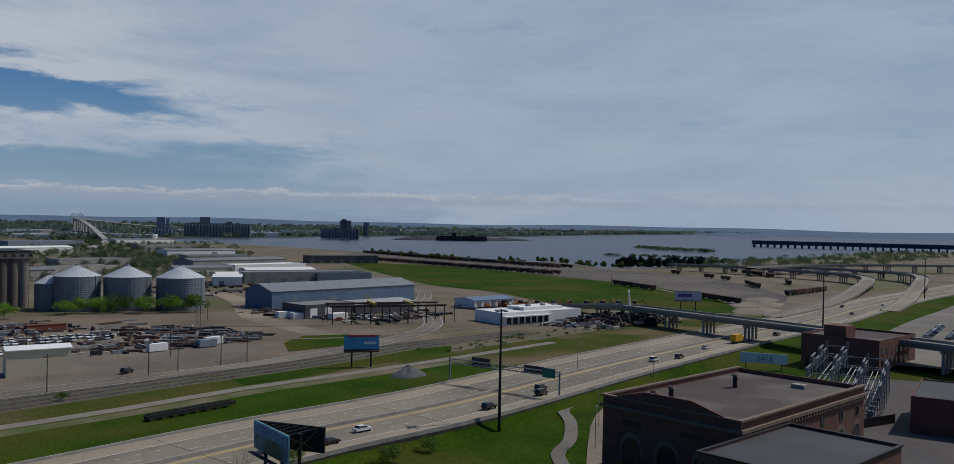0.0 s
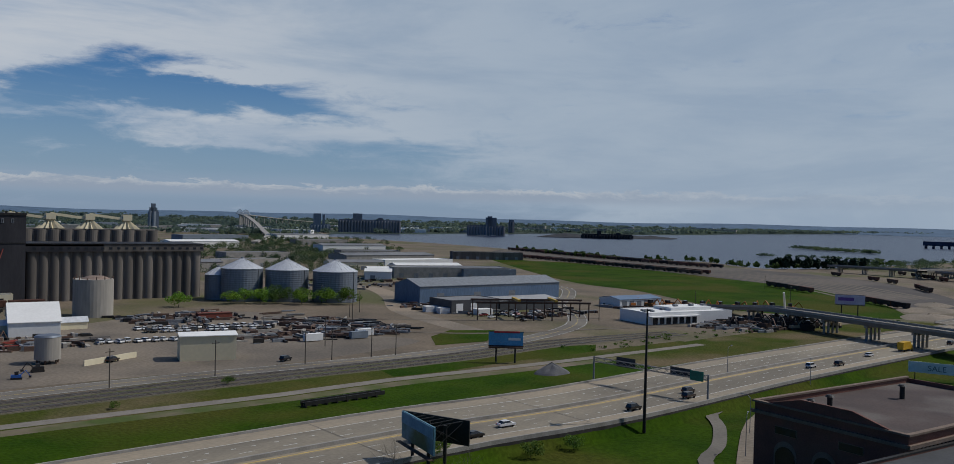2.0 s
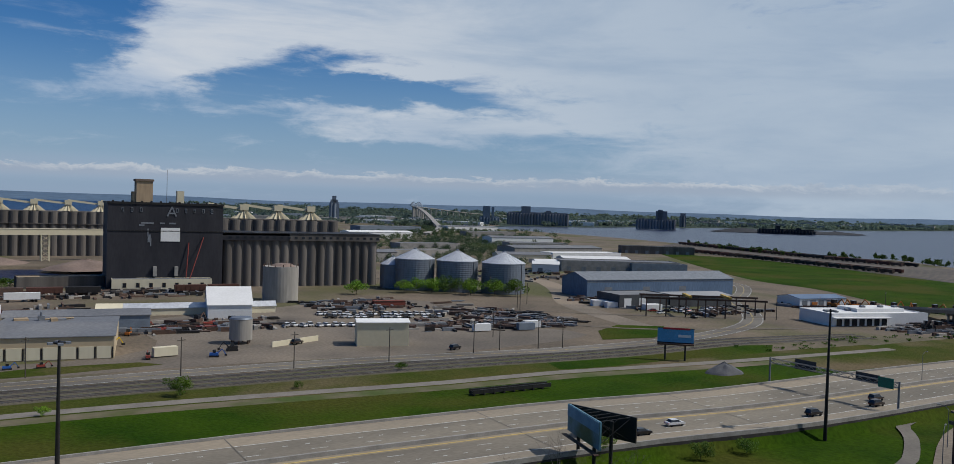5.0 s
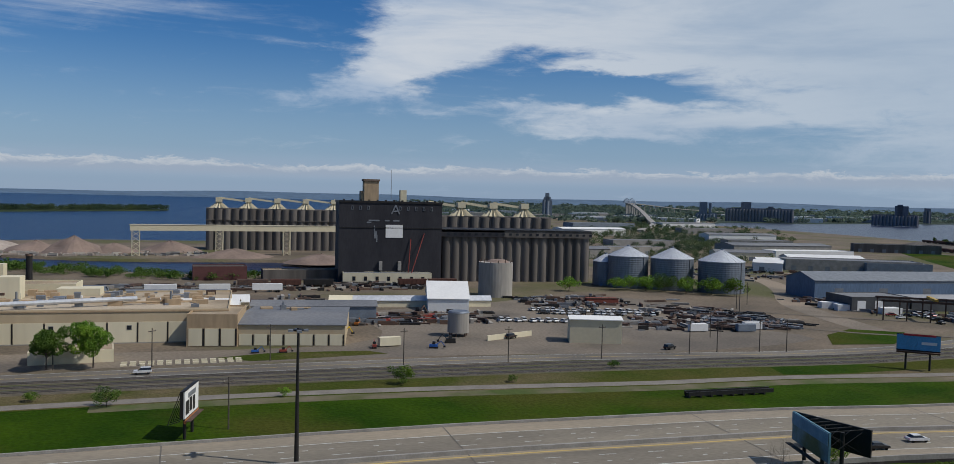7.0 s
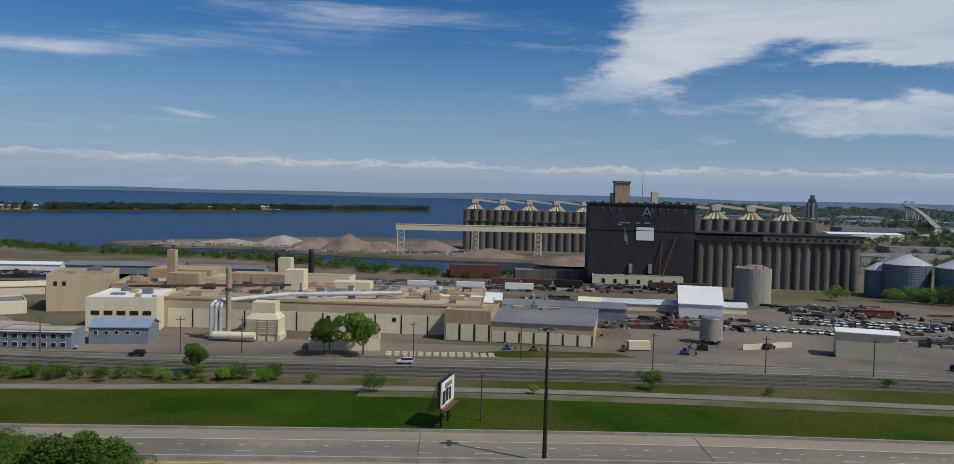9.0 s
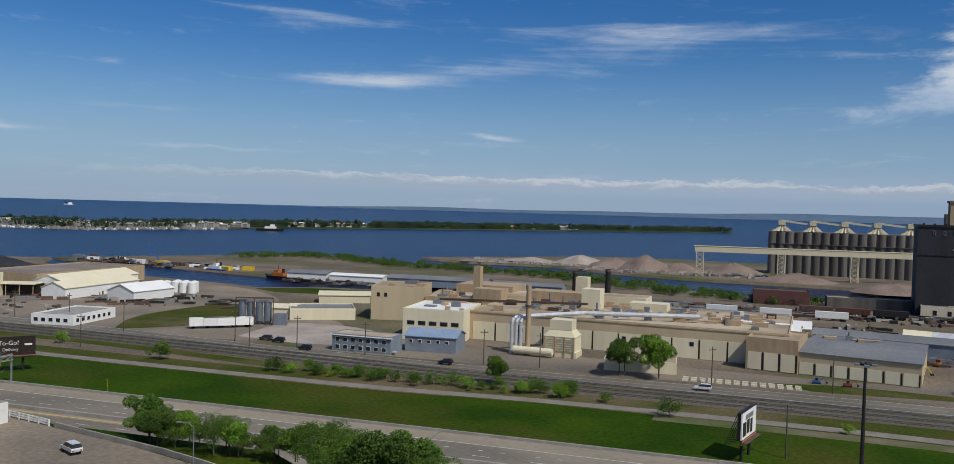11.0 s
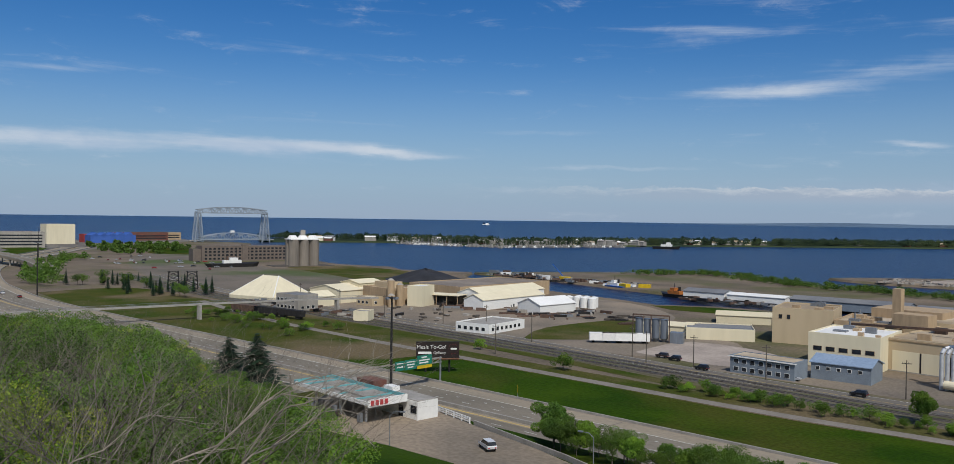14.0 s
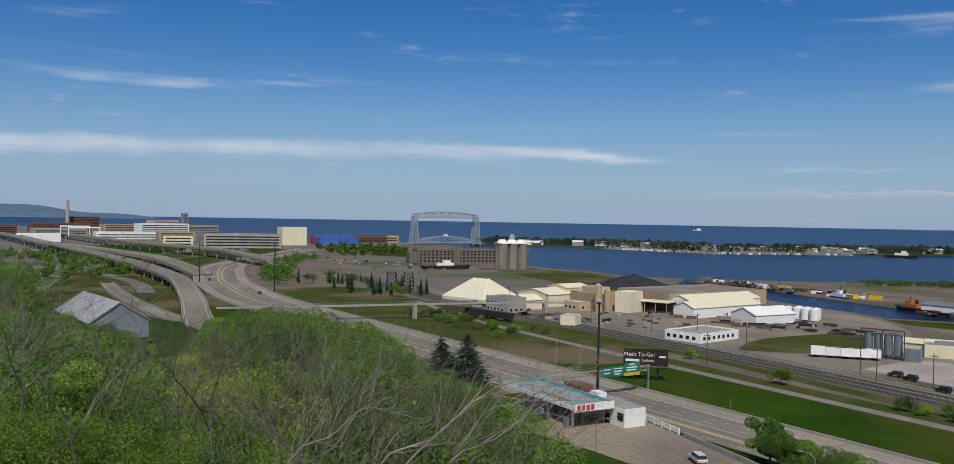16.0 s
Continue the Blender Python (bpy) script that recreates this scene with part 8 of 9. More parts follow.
for seed, az, dist, reach, end_el in ((302, -70, 14, 4.4, -12.0), (303, -68, 15, 4.6, -10.4), (306, -66, 13.5, 3.4, -13.4), (307, -74.5, 16, 3.2, -13.0), (310, -65, 15, 3.4, -11.6)):
    arching(seed, az, dist, reach, end_el)
# trees placed and sized to hide the foot of the house from the camera
for k in range(18):
    az, dist = -86.5 + 0.42 * k, rg.uniform(176, 206)
    x, y = dist * math.sin(radians(az)), dist * math.cos(radians(az))
    z = hill(x, y)
    plant(rg.choice(TREES), x, y, z, max(0.25, (47 + dist * math.tan(radians(-6.0 - rg.uniform(0, 0.6) - 0.16 * max(0, k - 6))) - z) / 10.5), rg.uniform(0, 360), "hillside trees", 1.3)
# low trees along the near side of the freeway
for k in range(34):
    x = -97 + k * 1.6 + rg.uniform(-1, 1)
    y = road_y(x) - 22 - rg.uniform(0, 7)
    top = 11.6
    z = hill(x, y)
    plant(rg.choice([STREET_TREES[0], STREET_TREES[0], STREET_TREES[1], TREES[2]]), x, y, z, max(0.3, (top - z + rg.uniform(-2.5, 1.0)) / 10), rg.uniform(0, 360), "roadside trees", 1.1)
for x, y, s, kind in ((-31.7, 241, 1.15, 0), (-20.5, 241, 1.3, 1), (-59.6, 213.5, 0.8, 1)):
    plant(STREET_TREES[kind], x, y, 0, s, 40, "street trees")
for x, y, s in ((54, 203.4, 1.5), (117, 209, 0.8), (-14, 196, 1.3), (24, 197, 0.7), (82, 199, 0.6), (-30, 205, 0.8), (-90, 206, 1.0), (-98, 207, 0.8), (-82, 206, 0.9), (-76, 207, 1.0), (-70, 207, 1.1), (-66, 206, 1.1), (-52, 207, 0.9), (-47, 208, 0.9),
                (-104, 208, 0.9), (-40, 206, 0.7), (193, 395, 2.6), (236, 390, 2.6), (244, 384, 2.9), (252, 376, 3.0), (262, 368, 3.1), (230, 396, 2.4), (272, 362, 2.9), (222, 396, 2.4), (108, 110, 1.0), (112, 106, 1.1), (103, 112, 0.9), (114, 121, 1.2), (146, 112, 1.0), (134, 114, 1.1), (-160, 205, 1.6), (-205, 215, 1.2), (-118, 208, 0.7), (136, 60, 2.2), (142, 66, 2.0), (128, 68, 1.6)):
    plant(rg.choice(BUSHES), x, y, hill(x, y) if y < 125 else 0, s, rg.uniform(0, 360), "bushes")
for k in range(40):
    x = rg.uniform(-125, -38)
    plant(rg.choice(BUSHES), x, rg.uniform(202.5, 209), 0, rg.uniform(0.5, 1.35), rg.uniform(0, 360), "saplings beside the tracks", 0.75)
for x, y, s in ((98, 108, 0.75), (101, 112, 0.6), (105, 108, 0.8), (96, 114, 0.55), (108, 104, 0.6), (88, 116, 0.6)):
    plant(rg.choice(BARES), x, y, hill(x, y), s, rg.uniform(0, 360), "bare trees", 1.2)
o = bare(401, 10, "budding bare tree beside the billboard", 3)
o.matrix_basis = pose(93, 111, -2.4)
o = bare(402, 9, "budding bare tree beside the billboard", 3)
o.matrix_basis = pose(104, 105, -2.4)
for k in range(45):
    x, y = -440 - rg.uniform(0, 130), 232 + rg.uniform(-18, 18) + (0.15 * rg.uniform(0, 130))
    plant(rg.choice(SPRUCES + TREES[2:3]), x, y - 14, 0, rg.uniform(0.5, 0.95), rg.uniform(0, 360), "lot trees")
for k in range(40):
    plant(rg.choice(BUSHES), -330 + rg.uniform(-40, 60), 190 + rg.uniform(-8, 20), 0, rg.uniform(0.6, 1.3), rg.uniform(0, 360), "scrub")

def wood(name, spots, size, material, label, seed=1, leaves=60):
    """Far trees joined into one mesh of leaf clumps; spots are x, y, z, height, width."""
    r = np.random.RandomState(seed)
    sp = np.array(spots, float)
    n = len(sp) * leaves
    i = np.repeat(np.arange(len(sp)), leaves)
    d = r.normal(size=(n, 3))
    d /= np.linalg.norm(d, axis=1)[:, None]
    rad = r.uniform(0.4, 1.0, n)[:, None]
    c = sp[i, :3] + d * rad * np.stack([sp[i, 4] / 2, sp[i, 4] / 2, sp[i, 3] * 0.42], 1)
    c[:, 2] += sp[i, 3] * 0.55
    a = r.normal(size=(n, 3))
    a /= np.linalg.norm(a, axis=1)[:, None]
    b = np.cross(a, r.normal(size=(n, 3)))
    b /= np.linalg.norm(b, axis=1)[:, None]
    s = (size * r.uniform(0.6, 1.4, n) * sp[i, 3] / 10)[:, None]
    v = np.concatenate([c - a * s, c + b * s * 0.7, c + a * s, c - b * s * 0.7], 0)
    j = np.arange(n)
    me = bpy.data.meshes.new(name)
    me.from_pydata(v.tolist(), [], np.stack([j, j + n, j + 2 * n, j + 3 * n], 1).tolist())
    return tagged(part(name, me, material), label, "trees", "", "stuff")


def along(points, n, spread, h, w, seed, z=0.0):
    r = random.Random(seed)
    line = spline(points, 12.0)
    out = []
    for _ in range(n):
        k = r.randrange(len(line) - 1)
        p = line[k].lerp(line[k + 1], r.random())
        hh = h * r.uniform(0.45, 1.2)
        x, y = p.x + r.uniform(-spread, spread), p.y + r.uniform(-spread, spread)
        out.append((x, y, z + bowl(math.hypot(x, y)), hh, w * r.uniform(0.6, 1.4)))
    return out


wood("hillside_thicket", THICKET, 0.32, LEAF, "green undergrowth covering the wooded slope", 21, 220)
wood("shore_scrub", along([(-400, 610), (-348, 655), (-259, 604), (-161, 584), (-81, 545), (-30, 500), (40, 480)], 620, 15, 4.4, 6, 1), 0.8, LEAF2, "belt of green shrubs along the pier", 1, 150)
wood("shore_scrub", along([(1030, 915), (910, 640), (985, 560), (915, 445), (1020, 405), (1250, 390)], 150, 12, 7, 7, 2), 1.6, LEAF2, "bushes along the bay shore", 2, 70)
wood("shore_spruces", along([(930, 430), (985, 395), (1060, 372)], 60, 12, 13, 6, 3), 1.5, NEEDLE, "dark spruces on the bay shore", 3, 90)
wood("islet_trees", along([(1958, 850), (1850, 720), (1790, 614)], 90, 22, 8, 18, 4, -1.5), 2.0, HAZYGREEN, "low green islands in the bay", 4, 40)
wood("islet_trees", along([(1344, 658), (1380, 560), (1360, 456)], 60, 8, 5, 10, 5, -1.5), 2.0, HAZYGREEN, "low green islands in the bay", 5, 40)
wood("town_trees", along([(300, 760), (420, 850), (560, 980), (760, 1200), (950, 1500)], 500, 150, 9, 11, 6), 0.6, HAZYGREEN, "street trees among the far sheds", 6, 200)
wood("town_trees", along([(1050, 330), (1300, 300), (1700, 280), (2300, 230)], 420, 90, 9, 12, 7), 0.6, HAZYGREEN, "trees between the ramps and the bay", 7, 200)
wood("park_trees", along([(-950, 440), (-1050, 480), (-1150, 500)], 110, 50, 9, 9, 16), 1.6, LEAF2, "park trees beside the harbour lots", 16, 90)
wood("spit_trees", along([(-1400, 900), (-1180, 1060), (-960, 1090), (-850, 1370), (-660, 1640), (-340, 2010), (-60, 2310)], 1500, 40, 13, 17, 8, 0.4), 0.8, HAZYGREEN, "trees along the sand spit", 8, 110)
wood("mainland_trees", along([(120, 950), (260, 1150), (430, 1480), (700, 1800)], 300, 60, 9, 13, 9), 2.0, HAZYGREEN, "trees on the far shore of the slip", 9, 50)

# ---- far shore: low woods, ridge, town ----
def ring_band(name, az0, az1, r, z_of, depth, material, label, n=120):
    g = Geo()
    for k in range(n + 1):
        a = radians(az0 + (az1 - az0) * k / n)
        s, c = math.sin(a), math.cos(a)
        z = z_of(math.degrees(a))
        g.v += [((r - 260) * s, (r - 260) * c, bowl(r - 260) - 3), (r * s, r * c, z), ((r + depth) * s, (r + depth) * c, z + 1)]
    g.f = [(3 * k + j, 3 * k + j + 1, 3 * k + j + 4, 3 * k + j + 3) for k in range(n) for j in range(2)]
    return setting(name, g, material, label, "distance", True)


ring_band("backdrop_ridge", -45, 110, 4860, lambda a: 47 + 4860 * math.tan(radians(0.12 + 0.05 * math.sin(a * 0.21) + 0.03 * math.sin(a * 0.53) - 0.38 * smooth(15, -42, a))), 20, HAZYHILL, "long wooded ridge on the horizon, haze painted blue")
ring_band("backdrop_shore_hills", -110, -79, 4700, lambda a: 47 + 4700 * math.tan(radians(-0.2 + 0.75 * smooth(-79, -90, a) + 0.06 * math.sin(a * 1.3))), 20, HAZYHILL, "hills along the lake shore, haze painted blue")
g = Geo()
for k in range(61):
    a = radians(14 + 96 * k / 60)
    r0 = 1900 + 570 * smooth(33, 37, math.degrees(a)) + 780 * smooth(38, 52, math.degrees(a)) + 1400 * smooth(52, 72, math.degrees(a)) + 40 * math.sin(k * 1.7)
    for r in [r0 + (4840 - r0) * j / 4 for j in range(5)]:
        g.v.append((r * math.sin(a), r * math.cos(a), bowl(r) - 0.6))
g.f = [(k * 5 + j, k * 5 + j + 1, k * 5 + j + 6, k * 5 + j + 5) for k in range(60) for j in range(4)]
far = [v for v in g.v]
setting("ground_far_shore", g, HAZYWOOD, "flat wooded land across the bay, haze in its colour", "ground", True)
sp = []
for k in range(2600):
    a, r = radians(rg.uniform(14, 74)), rg.uniform(0.02, 1)
    r0 = 1900 + 600 * smooth(33, 37, math.degrees(a)) + 800 * smooth(38, 52, math.degrees(a)) + 1400 * smooth(52, 72, math.degrees(a))
    r = r0 + (4820 - r0) * r
    sp.append((r * math.sin(a), r * math.cos(a), bowl(r) - 0.6, rg.uniform(7, 16), rg.uniform(20, 60)))
wood("far_woods", sp, 4.0, HAZYWOOD, "far woodland across the bay, haze in its colour", 12, 26)
for k in range(90):
    a = radians(rg.uniform(16, 62))
    r = 2000 + 600 * smooth(33, 37, math.degrees(a)) + 800 * smooth(38, 52, math.degrees(a)) + 700 * smooth(52, 62, math.degrees(a)) + rg.uniform(0, 700)
    w = rg.uniform(30, 120)
    bb = tagged(part("far_shed", Geo().box(-w / 2, -15, 0, w / 2, 15, rg.uniform(8, 16)), rg.choice([WHITE, PAVED, TUBE2, GREYSIDE])), "pale shed in the far town", "shed", "far sheds")
    bb.matrix_basis = pose(r * math.sin(a), r * math.cos(a), bowl(r) - 0.6, 0, 0, -math.degrees(a) + rg.uniform(-20, 20))


def far_elevator(x, y, rot, w, h, towers, label, material=None):
    b = thing("far_elevator", x, y, bowl(math.hypot(x, y)) - 0.5, rot, label, "grain elevator")
    m = material or HAZYCONC
    part("wall", Geo().box(0, 0, 0, w, 34, h), m, b)
    for k in range(int(w / 9)):
        part("silo_tube", Geo().cyl(4.5 + k * 9, 0, 0, h, 4.6, n=12), m, b)
    for x0, x1, hh in towers:
        part("headhouse", Geo().box(x0, 4, 0, x1, 28, hh), m, b)
    part("gallery", Geo().box(2, 10, h, w - 2, 22, h + 4), m, b)


far_elevator(1525, 2088, -36, 190, 36, [(44, 72, 58), (120, 134, 46)], "dark far grain elevator across the bay")
far_elevator(1420, 2085, -36, 60, 20, [(10, 32, 55), (36, 44, 52)], "far elevator with twin towers", GREYSIDE)
far_elevator(1840, 1850, -45, 118, 28, [(58, 92, 56), (64, 78, 60)], "dark far elevator on the bay shore")
far_elevator(2318, 2110, -45, 22, 40, [(2, 20, 50)], "slim far elevator tower")
far_elevator(917, 2050, -24, 26, 48, [(3, 22, 58), (7, 18, 68)], "slim grey grain tower on the far flats", GREYSIDE)
far_elevator(2100, 1600, -45, 160, 10, [(50, 60, 24), (110, 120, 18)], "black ore dock plant on the bay shore", COAL)
for k, (x, y, r, h) in enumerate([(2150, 1700, 60, 14), (2300, 1600, 80, 14), (2420, 1560, 70, 10)]):
    heap("ore_mound", x, y, r, h, COAL, "dark ore heap across the bay", 2.2, 40 + k)
b = thing("ore_dock", 2607, 770, 4, -88, "long dark ore dock over the bay", "dock")
part("deck", Geo().box(0, 0, 3, 760, 16, 15), mat("dock_navy", (0.05, 0.06, 0.10), None, 0.05, 0.8), b)
for k in range(38):
    part("bent", Geo().box(4 + k * 20, 1, -6, 8 + k * 20, 15, 10), MATS["dock_navy"], b)
part("approach", Geo().box(760, 4, 12, 1500, 12, 16), MATS["dock_navy"], b)
# the high harbour bridge
b = thing("high_bridge", 0, 0, 0, 0, "long high steel bridge climbing over the harbour", "bridge")
HB = spline([(700, 1180, 3), (860, 1400, 6), (1000, 1650, 12), (1130, 1900, 26), (1230, 2120, 42), (1330, 2330, 46), (1600, 2700, 42), (2000, 3000, 24), (2400, 3200, 14)], 60)
for i, (a, c) in enumerate(zip(HB, HB[1:])):
    part("deck", Geo().beam(a, c, 11, 2.2), PAVED, b)
    part("pier", Geo().beam((a.x, a.y, -3), (a.x, a.y, a.z - 1), 3.0), PAVED, b)
g = Geo()
for k in range(9):
    t, u = k / 9, (k + 1) / 9
    p, q = Vector((1200, 2060, 44)).lerp(Vector((1345, 2360, 47)), t), Vector((1200, 2060, 44)).lerp(Vector((1345, 2360, 47)), u)
    za, zb = 14 * (1 - (2 * t - 1) ** 2), 14 * (1 - (2 * u - 1) ** 2)
    for s in (-8, 8):
        o = Vector((s * 0.9, -s * 0.43, 0))
        g.beam(p + o + Vector((0, 0, za)), q + o + Vector((0, 0, zb)), 1.2).beam(p + o, p + o + Vector((0, 0, za)), 0.7).beam(p + o, q + o + Vector((0, 0, zb)), 0.6)
part("arch_truss", g, STEELB, b)

# houses, marina and boats on the spit
for k in range(55):
    line = spline([(-1260, 850), (-1140, 1015), (-925, 1055), (-815, 1350), (-640, 1612), (-320, 1972)], 10)
    p = line[int((rg.random() ** 1.3) * (len(line) - 1))]
    w, h = rg.uniform(8, 22), rg.uniform(4, 8)
    bb = thing("shore_house", p.x - rg.uniform(0, 30), p.y + rg.uniform(8, 45), 0.4, rg.uniform(20, 70), "pale house among trees on the spit", "house", "shore houses")
    part("wall", Geo().box(0, 0, 0, w, 8, h), rg.choice([WHITE, WHITE, CREAM, TUBE2, BRICK]), bb)
    part("roof", Geo().gable(0, 0, h, w, 8, 2.2), rg.choice([GREYROOF, WHITE, TARROOF]), bb)
for k in range(110):
    t = rg.random()
    p = Vector((-1120, 995)).lerp(Vector((-900, 1010)), t) if t < 0.55 else Vector((-930, 1030)).lerp(Vector((-835, 1240)), rg.random())
    bb = thing("sail_boat", p.x + rg.uniform(-18, 18), p.y - rg.uniform(0, 30), -1.8, rg.uniform(0, 360), "small white boat moored in the marina", "boat", "marina boats")
    part("hull", Geo().add([(-4, -1.2, 0), (3, -1.2, 0), (5, 0, 0.2), (3, 1.2, 0), (-4, 1.2, 0), (-4.2, -1.5, 1.4), (3, -1.5, 1.5), (6, 0, 1.9), (3, 1.5, 1.5), (-4.2, 1.5, 1.4)],
                           [(0, 1, 6, 5), (1, 2, 7, 6), (2, 3, 8, 7), (3, 4, 9, 8), (4, 0, 5, 9), (5, 6, 7, 8, 9)]), WHITE, bb)
    part("cabin", Geo().box(-2, -0.9, 1.4, 1.5, 0.9, 2.8), WHITE, bb)
    if k % 2:
        part("mast", Geo().beam((0.5, 0, 1.4), (0.5, 0, 11), 0.22), GREYSTEEL, bb)


def vessel(x, y, rot, L, hull, house, label, h=3.0):
    b = thing("vessel", x, y, -1.8, rot, label, "boat")
    w = L * 0.13 + 1.2
    part("hull", Geo().add([(-L / 2, -w, 0), (L * 0.3, -w, 0), (L / 2 - 1, 0, 0), (L * 0.3, w, 0), (-L / 2, w, 0), (-L / 2 - 0.5, -w * 1.1, h), (L * 0.32, -w * 1.1, h), (L / 2 + 1, 0, h * 1.35), (L * 0.32, w * 1.1, h), (-L / 2 - 0.5, w * 1.1, h)],
                           [(0, 1, 6, 5), (1, 2, 7, 6), (2, 3, 8, 7), (3, 4, 9, 8), (4, 0, 5, 9), (5, 6, 7, 8, 9)]), hull, b)
    part("deckhouse", Geo().box(-L * 0.2, -w * 0.7, h, L * 0.2, w * 0.7, h * 1.9), house, b)
    part("bridge", Geo().box(0, -w * 0.5, h * 1.9, L * 0.15, w * 0.5, h * 2.7), house, b)
    part("funnel", Geo().cyl(-L * 0.1, 0, h * 1.9, h * 3.0, w * 0.22, w * 0.2, 10), DARK, b)
    part("mast", Geo().beam((L * 0.08, 0, h * 2.6), (L * 0.08, 0, h * 4), 0.25), DARK, b)


vessel(-276, 468, 170, 24, DARK, ORANGE, "black tug with an orange deckhouse", 2.2)
vessel(-338, 492, 165, 22, BLUEP, WHITE, "blue and white excursion boat", 2.2)
vessel(-430, 505, 20, 14, DARK, RUST, "small dark harbour tug at the barges", 2.0)
vessel(-747, 1232, 20, 44, DARK, WHITE, "grey ship with a white deckhouse at the spit", 4)
vessel(-2760, 2920, 35, 90, RUST, WHITE, "distant freighter at anchor on the lake", 8)
for k in range(26):
    t = k / 25
    p = Vector((-480, 520)).lerp(Vector((-320, 492)), t)
    bb = tagged(part("barge_cargo", Geo().box(-3, -2, 0, rg.uniform(2, 6), 2, rg.uniform(1.2, 3.5)), rg.choice([RUST, WHITE, DARK, SIGN_Y, TUBE2, GREYSTEEL])), "equipment stored on the work barges", "cargo", "barge cargo")
    bb.matrix_basis = pose(p.x + rg.uniform(-6, 6), p.y + rg.uniform(-4, 5), -0.4, 0, 0, rg.uniform(-30, 30))
for x, y, r, L in ((-450, 516, -8, 40), (-400, 510, -8, 40), (-350, 503, -10, 40)):
    tagged(part("work_barge", Geo().box(-L / 2, -7, -2.2, L / 2, 7, -0.4), TIMBER), "flat dark work barge", "barge", "work barges").matrix_basis = pose(x, y, 0, 0, 0, r)
b = thing("barge_crane", -402, 512, -0.4, 20, "dark lattice crane on a work barge", "crane")
part("body", Geo().box(-2, -1.5, 0, 2, 1.5, 3), BLUEP, b)
part("boom", Geo().beam((1, 0, 2.5), (-8, 0, 12), 0.6), BLUEP, b)
b = building("hill_house", -254, 23.5, HOUSE_ROT, 34, 14, 4.4, GREYSIDE, MATS["pale_grey_roof"], "long grey-roofed house on the wooded slope", "house", kind="x", rise=4.6, z=HOUSE_Z)

wood("interchange_trees", along([(-640, 70), (-760, 100), (-900, 70), (-1040, 40)], 110, 30, 9, 9, 31), 0.9, LEAF2, "trees between the ramps", 31, 110)
wood("roadside_trees", along([(-560, 192), (-640, 212), (-760, 262), (-880, 330)], 90, 11, 8, 8, 32), 0.8, LEAF2, "green trees along the far side of the freeway", 32, 110)
wood("spit_pines", along([(-1400, 900), (-1180, 1050), (-960, 1085), (-850, 1370), (-660, 1640), (-340, 2010)], 110, 40, 15, 10, 33, 0.4), 0.7, NEEDLE, "darker tall trees on the sand spit", 33, 120)
g = Geo()
for k in range(150):
    t = rg.random()
    p = Vector((-1130, 985)).lerp(Vector((-905, 1010)), t) if k % 2 else Vector((-930, 1010)).lerp(Vector((-830, 1240)), t)
    x, y, w = p.x + rg.uniform(-14, 14), p.y - rg.uniform(-4, 26), rg.uniform(2, 5)
    g.box(x - w, y - 1.4, -1.8, x + w, y + 1.4, rg.uniform(0.2, 1.4)).box(x - w * 0.4, y - 1, 0.2, x + w * 0.4, y + 1, rg.uniform(1.6, 3.0))
    if k % 3 == 0:
        g.beam((x, y, 0), (x, y, rg.uniform(7, 12)), 0.3)
setting("marina_boats", g, PAVED, "crowded white boats along the marina jetties", "boats", kind="stuff")
g = Geo()
for k in range(34):
    t = rg.random()
    p = Vector((-1150, 1030)).lerp(Vector((-930, 1062)), t) if k % 2 else Vector((-925, 1062)).lerp(Vector((-815, 1330)), t)
    w, h = rg.uniform(4, 14), rg.uniform(4, 9)
    x, y = p.x + rg.uniform(-6, 6), p.y + rg.uniform(4, 30)
    g.box(x - w, y - 5, 0.3, x + w, y + 5, h).gable(x - w, y - 5, h, x + w, y + 5, 2.0)
setting("marina_sheds", g, PAVED, "pale boat sheds and houses behind the marina", "sheds", kind="stuff")

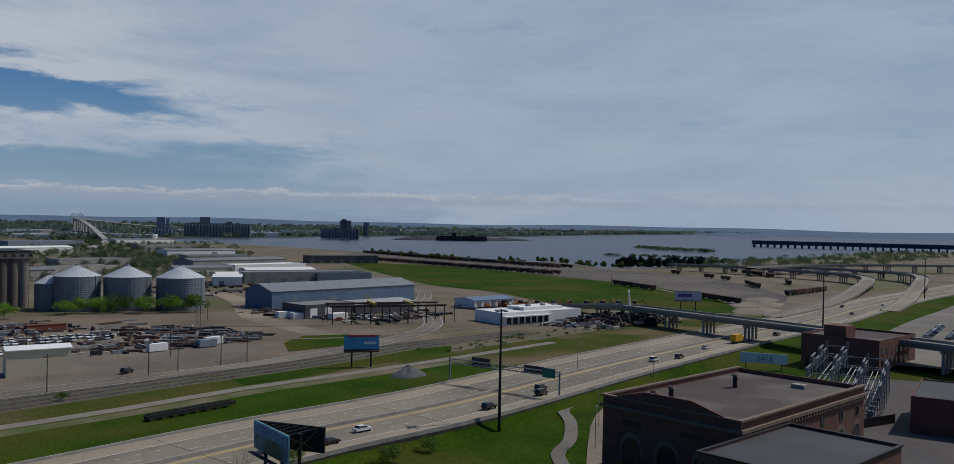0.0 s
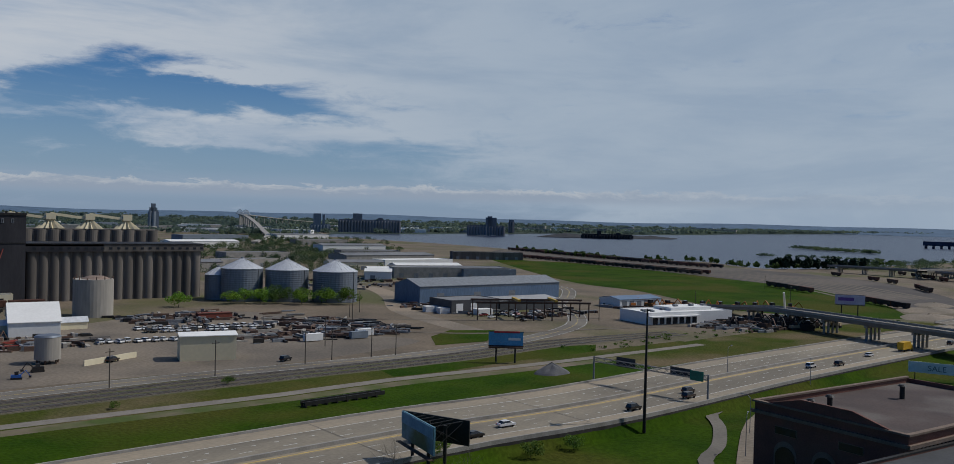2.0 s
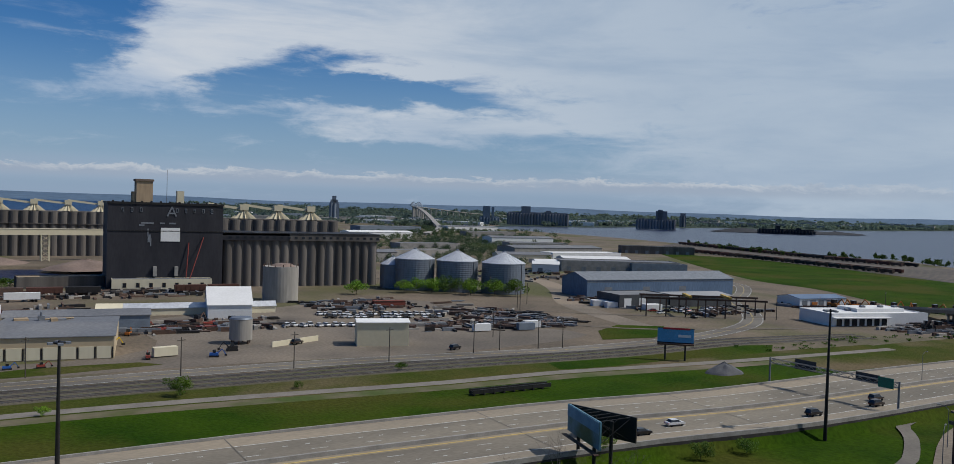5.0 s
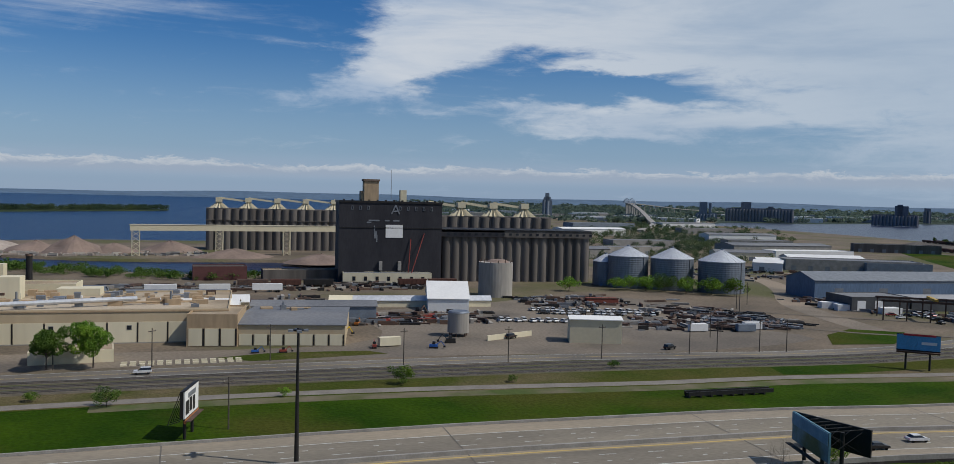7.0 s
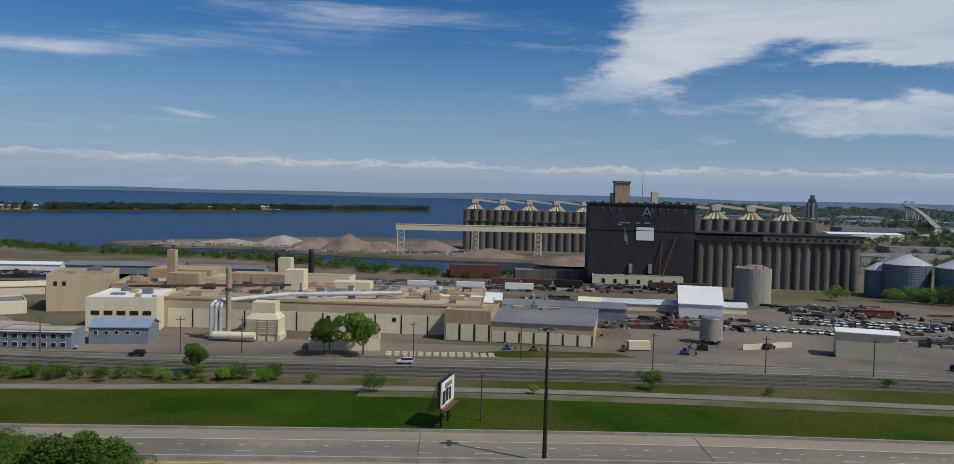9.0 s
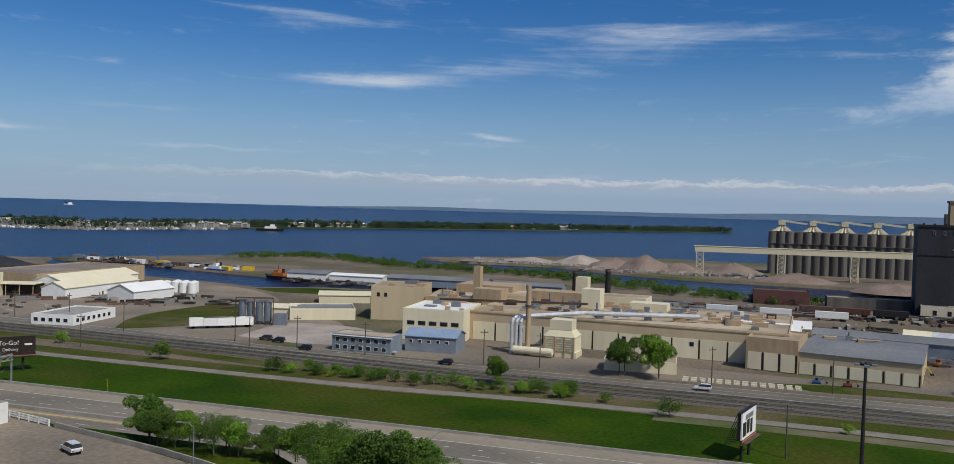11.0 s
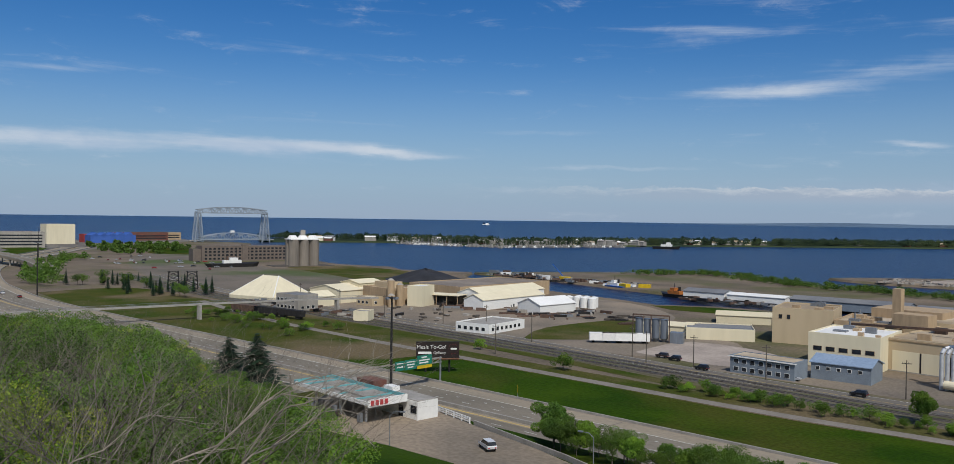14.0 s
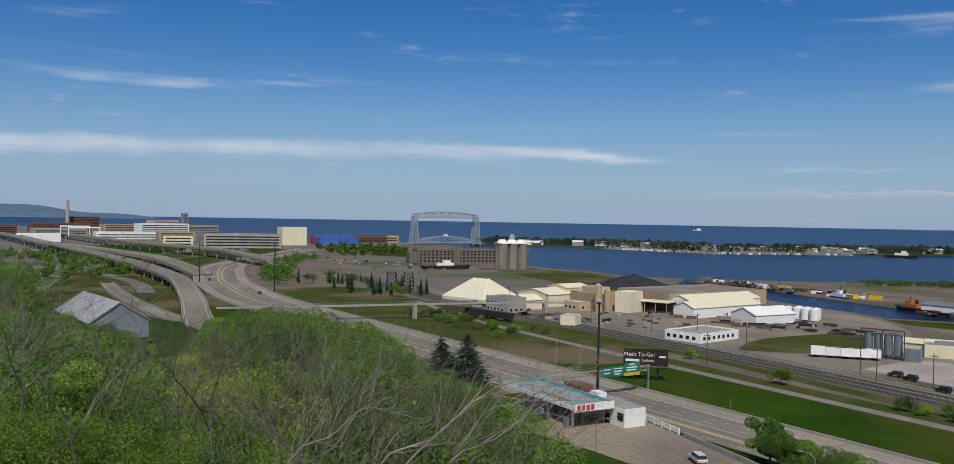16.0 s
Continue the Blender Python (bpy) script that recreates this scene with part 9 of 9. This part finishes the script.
wood("town_trees", along([(300, 520), (360, 600), (450, 700), (560, 830), (700, 1000)], 330, 75, 8, 8, 41), 0.5, HAZYGREEN, "trees among the far yards", 41, 200)
wood("yard_scrub", along([(470, 150), (420, 172), (330, 182), (250, 190)], 90, 7, 1.0, 2.5, 42), 3.0, LEAF2, "low weeds on the verge", 42, 30)
# plant and pipework on the factory roofs
g, g2 = Geo(), Geo()
for x0, x1, y0, y1, z, n in ((-88, 10, 288, 326, 10.0, 70), (-118, -100, 322, 342, 10.0, 16), (-108, -92, 277, 296, 10.6, 6), (-138, -126, 320, 336, 13.2, 6), (20, 44, 270, 296, 7.0, 6)):
    for k in range(n):
        x, y, w, d, h = rg.uniform(x0, x1), rg.uniform(y0, y1), rg.uniform(0.5, 2.2), rg.uniform(0.5, 1.6), rg.uniform(0.6, 2.2)
        (g if k % 2 else g2).box(x - w, y - d, z - 0.2, x + w, y + d, z + h)
        if k % 6 == 0:
            g2.tube((x, y, z), (x, y, z + rg.uniform(1.5, 4.5)), 0.35, 0.35, 8)
        if k % 9 == 0:
            g.tube((x, y, z + 0.9), (min(x + rg.uniform(6, 16), x1), y + rg.uniform(-2, 2), z + 0.9), 0.28, 0.28, 6)
setting("roof_plant", g, TAN, "weathered tan roof units, curbs and pipes", "roof plant", kind="stuff")
setting("roof_vents", g2, GREYSTEEL, "grey roof fans and vent pipes", "roof plant", kind="stuff")
# pallets, bins and parked plant about the terminal
g, g2 = Geo(), Geo()
for k in range(36):
    x, y = rg.uniform(-335, -250), rg.uniform(248, 290)
    a, h = rg.uniform(0.4, 1.4), rg.uniform(0.4, 1.2)
    (g if k % 3 else g2).box(x - a, y - 0.9, 0, x + a, y + 0.9, h)
setting("yard_clutter", g, TIMBER, "pallets, skips and scrap lying about the terminal yard", "clutter", kind="stuff")
setting("yard_crates", g2, TUBE2, "pale crates and skips about the terminal", "clutter", kind="stuff")

# ---- the patterns of the copies are not part of the place ----
for ob in [o for o in scene.objects if o.parent is None and o.location.z < -400]:
    for o in [*ob.children_recursive, ob]:
        bpy.data.objects.remove(o)
